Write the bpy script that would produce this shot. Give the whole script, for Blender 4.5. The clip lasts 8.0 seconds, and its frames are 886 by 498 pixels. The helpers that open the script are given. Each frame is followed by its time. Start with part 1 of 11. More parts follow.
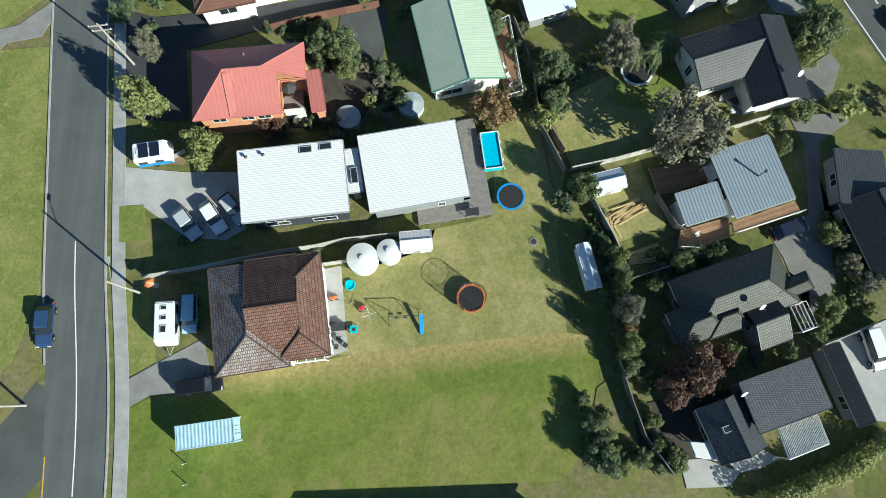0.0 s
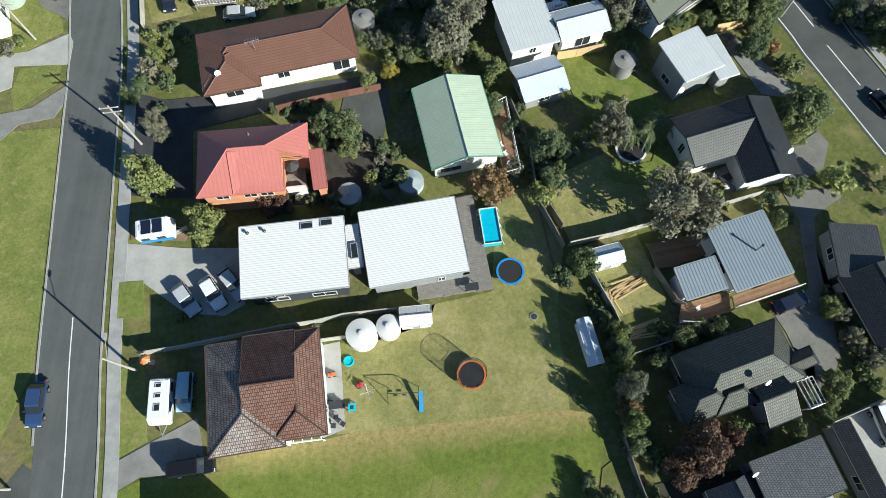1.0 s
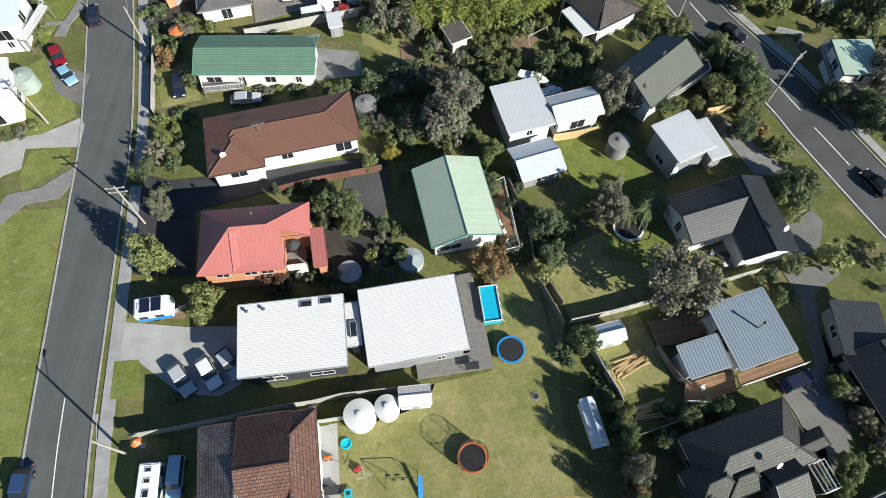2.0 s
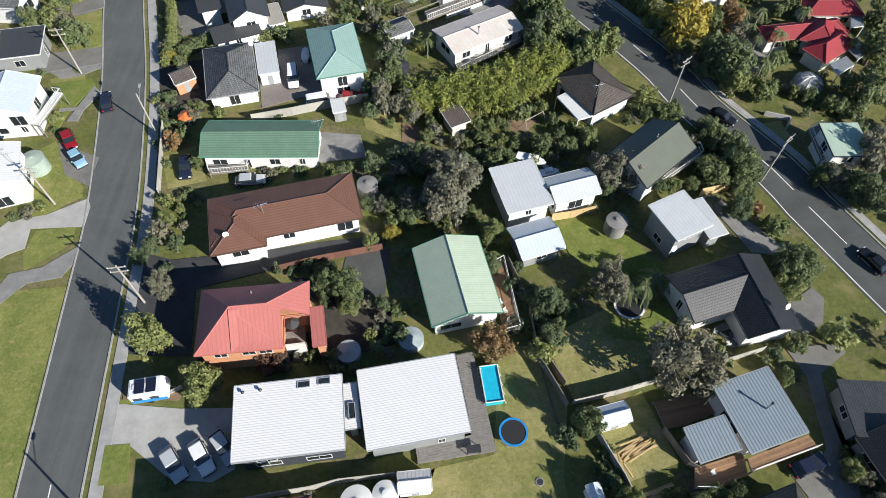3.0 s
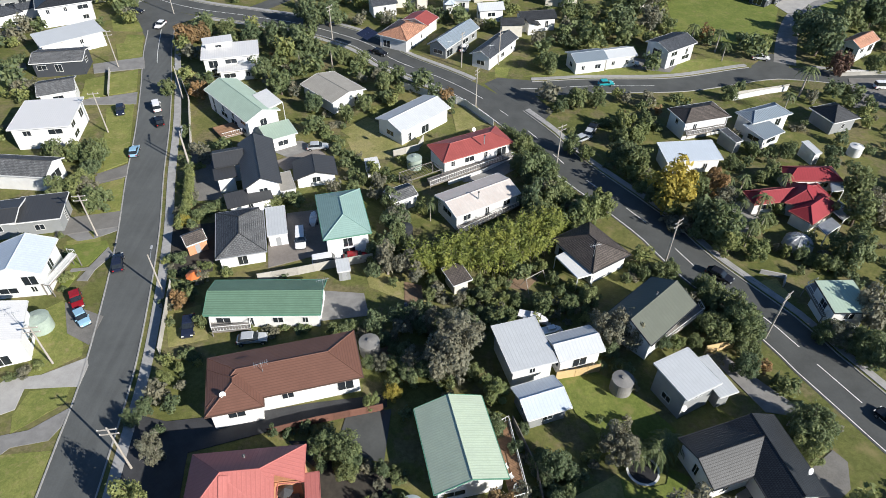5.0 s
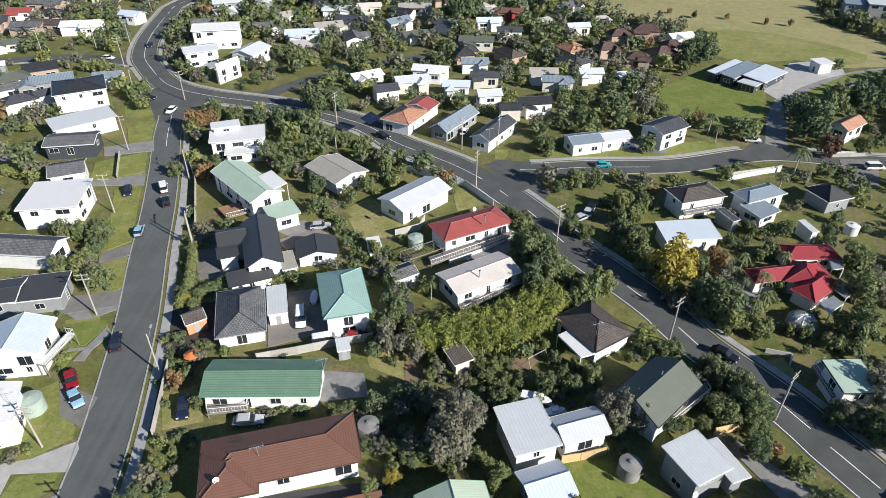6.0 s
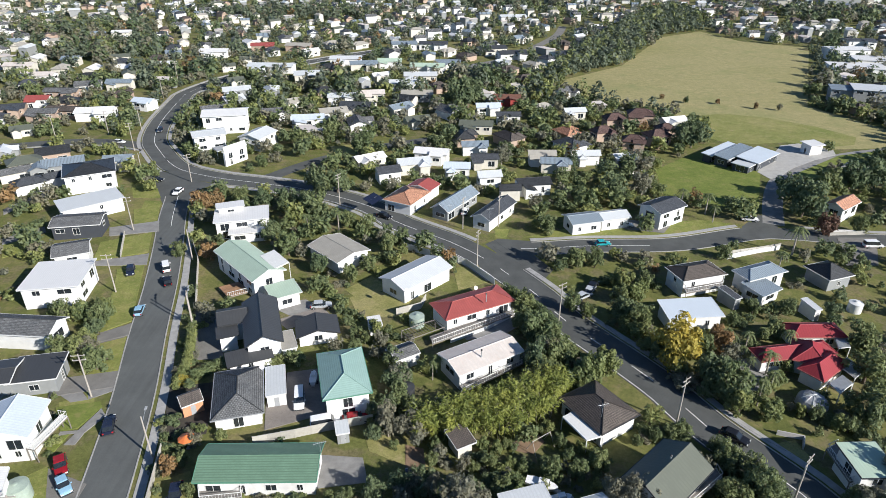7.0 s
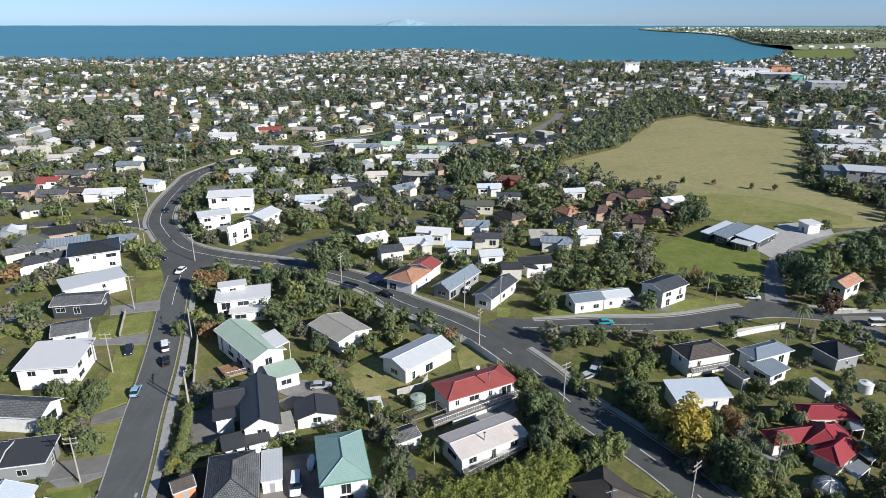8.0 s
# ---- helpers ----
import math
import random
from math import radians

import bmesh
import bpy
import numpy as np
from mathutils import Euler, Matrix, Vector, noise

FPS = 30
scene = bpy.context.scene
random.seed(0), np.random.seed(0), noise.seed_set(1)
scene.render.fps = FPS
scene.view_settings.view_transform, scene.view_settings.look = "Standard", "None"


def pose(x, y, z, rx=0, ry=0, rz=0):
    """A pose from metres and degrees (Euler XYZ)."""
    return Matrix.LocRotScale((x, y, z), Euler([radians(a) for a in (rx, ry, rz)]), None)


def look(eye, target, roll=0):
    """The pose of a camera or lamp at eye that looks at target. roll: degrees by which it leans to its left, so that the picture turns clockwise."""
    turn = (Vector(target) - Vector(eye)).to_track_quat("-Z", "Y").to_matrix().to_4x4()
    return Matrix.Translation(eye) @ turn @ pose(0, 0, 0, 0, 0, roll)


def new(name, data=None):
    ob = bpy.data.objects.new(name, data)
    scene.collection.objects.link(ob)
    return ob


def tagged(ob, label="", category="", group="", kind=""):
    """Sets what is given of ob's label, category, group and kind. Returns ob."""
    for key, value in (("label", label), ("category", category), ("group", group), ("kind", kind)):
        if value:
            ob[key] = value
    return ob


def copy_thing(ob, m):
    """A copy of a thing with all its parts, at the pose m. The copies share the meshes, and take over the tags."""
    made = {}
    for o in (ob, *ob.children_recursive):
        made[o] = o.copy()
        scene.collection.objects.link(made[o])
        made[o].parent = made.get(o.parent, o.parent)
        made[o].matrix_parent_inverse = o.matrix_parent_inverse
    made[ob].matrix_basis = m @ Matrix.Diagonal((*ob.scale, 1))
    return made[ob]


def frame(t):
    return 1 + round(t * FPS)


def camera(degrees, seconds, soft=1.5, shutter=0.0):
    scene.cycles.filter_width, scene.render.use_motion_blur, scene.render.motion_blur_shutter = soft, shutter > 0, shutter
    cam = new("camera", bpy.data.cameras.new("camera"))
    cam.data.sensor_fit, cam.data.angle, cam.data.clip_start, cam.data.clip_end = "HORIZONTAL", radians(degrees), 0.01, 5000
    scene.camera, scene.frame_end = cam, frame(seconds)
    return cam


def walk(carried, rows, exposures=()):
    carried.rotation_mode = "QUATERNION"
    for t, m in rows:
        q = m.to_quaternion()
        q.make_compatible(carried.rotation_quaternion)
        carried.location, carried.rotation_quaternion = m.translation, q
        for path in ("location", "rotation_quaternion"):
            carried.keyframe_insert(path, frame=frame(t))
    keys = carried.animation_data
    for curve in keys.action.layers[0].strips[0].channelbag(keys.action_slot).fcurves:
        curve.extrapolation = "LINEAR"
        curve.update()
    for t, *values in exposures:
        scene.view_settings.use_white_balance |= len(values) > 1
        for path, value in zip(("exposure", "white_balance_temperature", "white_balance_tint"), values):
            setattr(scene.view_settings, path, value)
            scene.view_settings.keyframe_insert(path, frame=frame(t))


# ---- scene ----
# ---- camera ----
cam = camera(70.235, 8.0, soft=0.5)
EYE = (0.0, 0.0, 72.0)
TURNS = (
    (0, 0.162, -77.119, -0.779),
    (0.5, 0.087, -73.790, -0.780),
    (1, -0.021, -70.307, -0.754),
    (1.5, -0.079, -66.789, -0.749),
    (3, -0.199, -56.104, -0.661),
    (3.5, -0.221, -52.540, -0.595),
    (4, -0.218, -48.998, -0.532),
    (4.5, -0.196, -45.407, -0.469),
    (6, -0.145, -34.693, -0.295),
    (6.5, -0.133, -31.118, -0.218),
    (7, -0.116, -27.538, -0.116),
    (7.5, -0.039, -23.973, -0.063),
    (8, -0.000, -20.400, -0.000),
)
walk(cam, [(t, pose(*EYE, 90 + p, r, y)) for t, y, p, r in TURNS], exposures=((0.0, 0.84, 6150, -2), (2.0, 0.80, 6350, 7), (3.5, 0.76, 6350, 11), (6.5, 0.76, 6300, 12), (7.5, 0.72, 6200, 12), (8.0, 0.56, 6150, 12)))

# ---- world and sun ----
SUN_AZ, SUN_EL = 127.5, 27.0          # clockwise from +y, above the horizon
world = bpy.data.worlds.new("sky")
scene.world = world
world.use_nodes = True
wn = world.node_tree.nodes
sky = wn.new("ShaderNodeTexSky")
sky.sky_type, sky.sun_disc = "NISHITA", False
sky.sun_elevation, sky.sun_rotation = radians(SUN_EL), radians(SUN_AZ)
sky.air_density, sky.dust_density, sky.ozone_density, sky.altitude = 1.0, 0.0, 4.0, 300
# a clear sea horizon: bluer low down than the plain sky model
way = wn.new("ShaderNodeTexCoord")
part_z = wn.new("ShaderNodeSeparateXYZ")
low = wn.new("ShaderNodeValToRGB")
low.color_ramp.elements[0].position, low.color_ramp.elements[0].color = 0.0, (0.60, 0.88, 1.50, 1)
low.color_ramp.elements[1].position, low.color_ramp.elements[1].color = 0.24, (0.95, 1.0, 1.02, 1)
tint = wn.new("ShaderNodeMix")
tint.data_type, tint.blend_type = "RGBA", "MULTIPLY"
tint.inputs[0].default_value = 1.0
wl = world.node_tree.links
wl.new(way.outputs["Generated"], part_z.inputs[0])
wl.new(part_z.outputs["Z"], low.inputs["Fac"])
wl.new(sky.outputs[0], tint.inputs[6])
wl.new(low.outputs[0], tint.inputs[7])
wl.new(tint.outputs[2], wn["Background"].inputs[0])
wn["Background"].inputs[1].default_value = 0.062
sun_data = bpy.data.lights.new("sun", "SUN")
sun_data.energy, sun_data.angle, sun_data.color = 5.0, radians(0.55), (1.0, 0.955, 0.86)
sun = new("sun", sun_data)
az, el = radians(SUN_AZ), radians(SUN_EL)
sun.matrix_world = look((0, 0, 300), (-math.sin(az) * math.cos(el), -math.cos(az) * math.cos(el), 300 - math.sin(el)))


# ---- materials ----
LOT_EDGE = (-22.2, 0.7, -0.114, 0.993)          # a point on the line where the lush grass ends, and the way to the dry side
def nodes_of(name, rough=0.8, metal=0.0, spec=0.5):
    m = bpy.data.materials.new(name)
    m.use_nodes = True
    b = m.node_tree.nodes["Principled BSDF"]
    b.inputs["Roughness"].default_value = rough
    b.inputs["Metallic"].default_value = metal
    b.inputs["Specular IOR Level"].default_value = spec
    return m, m.node_tree.nodes, m.node_tree.links, b


def tex(N, L, vec, scale, detail=4.0, rough=0.6):
    n = N.new("ShaderNodeTexNoise")
    n.inputs["Scale"].default_value, n.inputs["Detail"].default_value, n.inputs["Roughness"].default_value = scale, detail, rough
    L.new(vec, n.inputs["Vector"])
    return n.outputs["Fac"]


def ramp(N, L, fac, stops):
    r = N.new("ShaderNodeValToRGB")
    e = r.color_ramp.elements
    while len(e) < len(stops):
        e.new(0.5)
    for k, (p, c) in enumerate(stops):
        e[k].position, e[k].color = p, (*c, 1)
    L.new(fac, r.inputs["Fac"])
    return r.outputs["Color"]


def mix(N, L, fac, a, b, mode="MIX"):
    n = N.new("ShaderNodeMix")
    n.data_type, n.blend_type = "RGBA", mode
    if hasattr(fac, "links"):
        L.new(fac, n.inputs[0])
    else:
        n.inputs[0].default_value = fac
    for s, v in ((6, a), (7, b)):
        if hasattr(v, "links"):
            L.new(v, n.inputs[s])
        else:
            n.inputs[s].default_value = (*v, 1)
    return n.outputs[2]


def bump(N, L, height, bsdf, strength=0.4, distance=0.05):
    n = N.new("ShaderNodeBump")
    n.inputs["Strength"].default_value, n.inputs["Distance"].default_value = strength, distance
    L.new(height, n.inputs["Height"])
    L.new(n.outputs[0], bsdf.inputs["Normal"])


def shade(c, k):
    return tuple(min(1.0, v * k) for v in c)


def plain(name, c, rough=0.7, metal=0.0, vary=0.18, scale=1.2, rnd=0.0, spec=0.5, grain=0.3):
    """Paint, concrete, timber or plastic: two scales of stain and grain, and a little change from piece to piece."""
    m, N, L, b = nodes_of(name, rough, metal, spec)
    co = N.new("ShaderNodeTexCoord").outputs["Object"]
    big = tex(N, L, co, scale, 5)
    col = ramp(N, L, big, ((0.3, shade(c, 1 - vary)), (0.7, shade(c, 1 + vary))))
    fine = tex(N, L, co, scale * 14, 3)
    col = mix(N, L, grain, col, ramp(N, L, fine, ((0.32, shade(c, 0.6)), (0.68, shade(c, 1.35)))))
    if rnd:
        i = N.new("ShaderNodeObjectInfo").outputs["Random"]
        col = mix(N, L, rnd, col, ramp(N, L, i, ((0.0, shade(c, 0.45)), (1.0, shade(c, 1.5)))))
    L.new(col, b.inputs["Base Color"])
    bump(N, L, fine, b, 0.25, 0.02)
    return m


def roofing(name, c, kind="rib", pitch=0.30, worn=0.2, rough=0.55, c2=None, along="X", line=0.9):
    """Sheet or tile roof on the slopes' own metres (u along the eave, v up the slope)."""
    m, N, L, b = nodes_of(name, rough, 0.0, 0.4)
    uv = N.new("ShaderNodeUVMap").outputs["UV"]
    sep = N.new("ShaderNodeSeparateXYZ")
    L.new(uv, sep.inputs[0])
    co = N.new("ShaderNodeTexCoord").outputs["Object"]
    big = tex(N, L, co, 0.45, 6, 0.7)
    fine = tex(N, L, co, 6.0, 4)
    col = ramp(N, L, big, ((0.32, shade(c, 1 - worn)), (0.68, shade(c, 1 + worn * 0.6))))
    if c2:
        col = mix(N, L, ramp(N, L, tex(N, L, co, 0.35, 6, 0.8), ((0.38, (0, 0, 0)), (0.68, (1, 1, 1)))), col, c2)
    col = mix(N, L, 0.22, col, ramp(N, L, fine, ((0.3, shade(c, 0.6)), (0.7, shade(c, 1.3)))))
    if kind == "tile":
        br = N.new("ShaderNodeTexBrick")
        br.inputs["Scale"].default_value = 1.0
        br.inputs["Brick Width"].default_value, br.inputs["Row Height"].default_value = 0.23, 0.34
        br.offset = 0.5
        br.inputs["Mortar Size"].default_value, br.inputs["Mortar Smooth"].default_value = 0.045, 0.5
        br.inputs["Color1"].default_value, br.inputs["Color2"].default_value = (0.80, 0.80, 0.80, 1), (1.18, 1.18, 1.18, 1)
        br.inputs["Mortar"].default_value = (0.30, 0.30, 0.30, 1)
        L.new(uv, br.inputs["Vector"])
        col = mix(N, L, 1.0, col, br.outputs["Color"], "MULTIPLY")
        saw = N.new("ShaderNodeMath")
        saw.operation = "MODULO"
        L.new(sep.outputs["Y"], saw.inputs[0])
        saw.inputs[1].default_value = 0.34
        bump(N, L, saw.outputs[0], b, 1.0, 0.2)
    elif kind == "rib":
        w = N.new("ShaderNodeMath")
        w.operation = "PINGPONG"
        L.new(sep.outputs[along], w.inputs[0])
        w.inputs[1].default_value = pitch / 2
        s = N.new("ShaderNodeMapRange")
        s.inputs["From Min"].default_value, s.inputs["From Max"].default_value = pitch * 0.30, pitch * 0.45
        L.new(w.outputs[0], s.inputs["Value"])
        col = mix(N, L, s.outputs[0], col, shade(c, line))
        bump(N, L, s.outputs[0], b, 0.18, 0.04)
    else:
        bump(N, L, fine, b, 0.2, 0.02)
    L.new(col, b.inputs["Base Color"])
    return m


def board(name, c, course=0.18, worn=0.08):
    """Weatherboard: level courses with a shadow line."""
    m, N, L, b = nodes_of(name, 0.6)
    co = N.new("ShaderNodeTexCoord").outputs["Object"]
    sep = N.new("ShaderNodeSeparateXYZ")
    L.new(co, sep.inputs[0])
    saw = N.new("ShaderNodeMath")
    saw.operation = "MODULO"
    L.new(sep.outputs["Z"], saw.inputs[0])
    saw.inputs[1].default_value = course
    col = ramp(N, L, tex(N, L, co, 0.8, 5), ((0.3, shade(c, 1 - worn)), (0.7, shade(c, 1 + worn))))
    L.new(col, b.inputs["Base Color"])
    bump(N, L, saw.outputs[0], b, 0.6, 0.05)
    return m


def grass(name, stops, scale=0.06, tuft=2.5, rough=0.95, soil=0.0, dry=None):
    m, N, L, b = nodes_of(name, rough, 0.0, 0.15)
    co = N.new("ShaderNodeTexCoord").outputs["Object"]
    col = ramp(N, L, tex(N, L, co, scale, 7, 0.65), stops)
    f = tex(N, L, co, tuft, 5, 0.7)
    col = mix(N, L, 0.5, col, ramp(N, L, f, ((0.3, (0.42, 0.45, 0.42)), (0.7, (1.12, 1.12, 1.1)))), "MULTIPLY")
    fine = ramp(N, L, tex(N, L, co, 7.0, 4, 0.7), ((0.32, (0.55, 0.57, 0.53)), (0.66, (1.25, 1.24, 1.18))))
    col = mix(N, L, 0.4, col, fine, "MULTIPLY")
    mottle = ramp(N, L, tex(N, L, co, 0.33, 6, 0.75), ((0.38, (0.66, 0.72, 0.64)), (0.62, (1.10, 1.08, 1.04))))
    col = mix(N, L, 0.6, col, mottle, "MULTIPLY")
    speck = ramp(N, L, tex(N, L, co, tuft * 0.32, 3, 0.5), ((0.60, (1, 1, 1)), (0.74, (0.66, 0.72, 0.60))))
    col = mix(N, L, 0.6, col, speck, "MULTIPLY")
    patch = ramp(N, L, tex(N, L, co, scale * 5, 4, 0.6), ((0.55, (0, 0, 0)), (0.72, (1, 1, 1))))
    col = mix(N, L, patch, col, shade(stops[-1][1], 0.82))
    if dry:
        # drier and thinner past a worn, uneven line across the ground
        px, py, nx, ny, wide, tone = dry
        dot = N.new("ShaderNodeVectorMath")
        dot.operation = "DOT_PRODUCT"
        L.new(co, dot.inputs[0])
        dot.inputs[1].default_value = (nx, ny, 0)
        wob = N.new("ShaderNodeMath")
        wob.operation = "MULTIPLY_ADD"
        L.new(tex(N, L, co, 0.25, 6, 0.7), wob.inputs[0])
        wob.inputs[1].default_value = wide * 2.2
        L.new(dot.outputs["Value"], wob.inputs[2])
        ms = N.new("ShaderNodeMapRange")
        base = px * nx + py * ny + wide * 1.1
        ms.inputs["From Min"].default_value, ms.inputs["From Max"].default_value = base - wide, base + wide
        L.new(wob.outputs[0], ms.inputs["Value"])
        col = mix(N, L, ms.outputs[0], col, mix(N, L, 0.75, tone, ramp(N, L, f, ((0.3, (0.45, 0.46, 0.42)), (0.7, (1.15, 1.15, 1.1)))), "MULTIPLY"))
    if soil:
        bare = ramp(N, L, tex(N, L, co, 0.16, 6, 0.7), ((0.5, (0, 0, 0)), (0.58, (soil, soil, soil))))
        col = mix(N, L, bare, col, ramp(N, L, f, ((0.3, (0.10, 0.075, 0.05)), (0.7, (0.26, 0.20, 0.14)))))
    L.new(col, b.inputs["Base Color"])
    bump(N, L, f, b, 0.7, 0.08)
    return m


def leafy(name, dark, light):
    """Leaves: a tone for each leaf cluster, each branch and each plant, with a little light through them."""
    m, N, L, b = nodes_of(name, 0.6, 0.0, 0.25)
    mean = tuple(0.5 * (p + q) for p, q in zip(dark, light))
    isl = N.new("ShaderNodeNewGeometry").outputs["Random Per Island"]
    col = ramp(N, L, isl, ((0.0, tuple(0.55 * q + 0.45 * p for p, q in zip(mean, dark))), (1.0, tuple(0.5 * p + 0.5 * q for p, q in zip(mean, light)))))
    co = N.new("ShaderNodeTexCoord").outputs["Object"]
    clump = ramp(N, L, tex(N, L, co, 0.33, 3, 0.6), ((0.36, (0.66, 0.74, 0.74)), (0.64, (1.22, 1.16, 1.02))))
    col = mix(N, L, 0.8, col, clump, "MULTIPLY")
    i = N.new("ShaderNodeObjectInfo").outputs["Random"]
    col = mix(N, L, 0.55, col, ramp(N, L, i, ((0.0, (0.66, 0.76, 0.74)), (0.5, (1.0, 1.0, 0.98)), (1.0, (1.2, 1.12, 0.98)))), "MULTIPLY")
    L.new(col, b.inputs["Base Color"])
    t = N.new("ShaderNodeBsdfTranslucent")
    L.new(col, t.inputs["Color"])
    mx = N.new("ShaderNodeMixShader")
    mx.inputs[0].default_value = 0.3
    L.new(b.outputs[0], mx.inputs[1])
    L.new(t.outputs[0], mx.inputs[2])
    L.new(mx.outputs[0], N["Material Output"].inputs["Surface"])
    return m


ROOF = {
    "white_rib": roofing("white_ribbed_roof", (0.62, 0.615, 0.605), "rib", 0.42, 0.06, 0.5),
    "white_long": roofing("white_long_ribbed_roof", (0.70, 0.69, 0.68), "rib", 0.27, 0.04, 0.5, None, "Y", 0.74),
    "white_worn": roofing("weathered_white_roof", (0.56, 0.515, 0.475), "rib", 0.8, 0.22, 0.7, (0.50, 0.42, 0.37)),
    "red_coral": roofing("coral_roof", (0.42, 0.14, 0.12), "rib", 0.5, 0.10, 0.6, None, "X", 0.9),
    "red_deep": roofing("deep_red_roof", (0.29, 0.07, 0.062), "rib", 0.5, 0.2, 0.6, None, "X", 0.85),
    "crimson": roofing("crimson_roof", (0.255, 0.026, 0.034), "rib", 0.5, 0.15, 0.6, None, "X", 0.85),
    "green_pale": roofing("pale_green_roof", (0.42, 0.50, 0.38), "rib", 0.34, 0.14, 0.6, (0.36, 0.42, 0.34), "X", 0.82),
    "green_mid": roofing("green_roof", (0.12, 0.205, 0.14), "rib", 0.37, 0.2, 0.6, None, "Y", 0.7),
    "green_teal": roofing("teal_roof", (0.25, 0.37, 0.33), "rib", 0.37, 0.12, 0.5, None, "Y", 0.84),
    "green_grey": roofing("grey_green_roof", (0.38, 0.48, 0.38), "rib", 0.5, 0.12, 0.6),
    "brown_tile": roofing("brown_metal_tile", (0.155, 0.075, 0.052), "rib", 0.37, 0.15, 0.6, None, "Y", 0.78),
    "brown_conc": roofing("brown_concrete_tile", (0.165, 0.074, 0.052), "tile", 0.3, 0.25, 0.85, (0.22, 0.14, 0.11)),
    "brown_conc_worn": roofing("lichened_brown_concrete_tile", (0.20, 0.135, 0.115), "tile", 0.3, 0.3, 0.9, (0.42, 0.38, 0.355)),
    "pale_cap": roofing("pale_mortar_ridge", (0.40, 0.35, 0.31), "flat", 0.3, 0.3, 0.9),
    "brown_dark": roofing("dark_brown_tile", (0.085, 0.07, 0.062), "tile", 0.3, 0.25, 0.8, (0.13, 0.11, 0.095)),
    "maroon_tile": roofing("maroon_tile", (0.105, 0.060, 0.052), "tile", 0.3, 0.2, 0.8, (0.14, 0.09, 0.08)),
    "terracotta": roofing("terracotta_roof", (0.50, 0.255, 0.16), "tile", 0.3, 0.15, 0.7),
    "grey_light": roofing("pale_grey_roof", (0.50, 0.52, 0.53), "rib", 0.5, 0.1, 0.55),
    "grey_tile": roofing("grey_tile", (0.12, 0.125, 0.13), "tile", 0.3, 0.25, 0.8, (0.2, 0.2, 0.2)),
    "blue_white": roofing("pale_blue_roof", (0.50, 0.555, 0.61), "rib", 0.5, 0.1, 0.45),
    "bluegrey_rib": roofing("blue_grey_roof", (0.21, 0.255, 0.295), "rib", 0.40, 0.12, 0.5, None, "X", 0.42),
    "slate_tile": roofing("green_grey_tile", (0.082, 0.084, 0.070), "tile", 0.3, 0.2, 0.6),
    "slate_tile2": roofing("slate_tile", (0.068, 0.075, 0.086), "tile", 0.3, 0.2, 0.6),
    "charcoal_tile": roofing("charcoal_tile", (0.038, 0.041, 0.045), "tile", 0.3, 0.2, 0.5),
    "charcoal_smooth": roofing("charcoal_sheet", (0.05, 0.052, 0.055), "rib", 0.6, 0.15, 0.5),
    "olive_metal": roofing("olive_grey_roof", (0.105, 0.115, 0.09), "rib", 0.6, 0.15, 0.6),
    "beige_roof": roofing("beige_roof", (0.33, 0.31, 0.27), "rib", 0.5, 0.2, 0.7),
}
WALL = {
    "white_board": board("white_weatherboard", (0.66, 0.655, 0.635)),
    "cream_board": board("cream_weatherboard", (0.54, 0.515, 0.45)),
    "grey_board": board("grey_weatherboard", (0.24, 0.25, 0.25)),
    "dark_board": board("dark_weatherboard", (0.045, 0.05, 0.06)),
    "red_board": board("red_weatherboard", (0.35, 0.06, 0.05)),
    "teal_board": board("teal_panels", (0.10, 0.35, 0.30), 1.2),
    "white_render": plain("white_render", (0.67, 0.665, 0.65), 0.8, vary=0.05, grain=0.12),
    "orange_render": plain("orange_render", (0.50, 0.24, 0.13), 0.8, vary=0.12),
    "brick_pale": plain("pale_brick", (0.36, 0.27, 0.21), 0.85, vary=0.15, scale=4),
}
M_GLASS = plain("window_glass", (0.02, 0.025, 0.03), 0.06, vary=0.3, spec=0.8)
M_WHITE = plain("white_paint", (0.62, 0.62, 0.60), 0.55, vary=0.05)
M_GREY = plain("grey_paint", (0.30, 0.31, 0.32), 0.55, vary=0.1)
M_DARK = plain("dark_trim", (0.035, 0.037, 0.04), 0.5, vary=0.15)
M_CORAL = plain("coral_trim", (0.36, 0.12, 0.10), 0.55, vary=0.1)
M_BROWN = plain("brown_trim", (0.10, 0.06, 0.045), 0.55, vary=0.1)
M_GREEN = plain("green_trim", (0.10, 0.25, 0.17), 0.55, vary=0.1)
M_CONCRETE = plain("concrete", (0.36, 0.35, 0.33), 0.9, vary=0.16, scale=0.5, grain=0.14)
M_CONCRETE_D = plain("weathered_concrete", (0.21, 0.205, 0.195), 0.9, vary=0.22, scale=0.6, grain=0.14)
M_PATH = plain("footpath_concrete", (0.31, 0.305, 0.295), 0.9, vary=0.2, scale=0.7, grain=0.14)
M_KERB = plain("kerb_concrete", (0.31, 0.305, 0.29), 0.9, vary=0.2, scale=0.8, grain=0.14)
M_ASPHALT = plain("asphalt", (0.070, 0.074, 0.071), 0.92, vary=0.25, scale=0.22, grain=0.14)
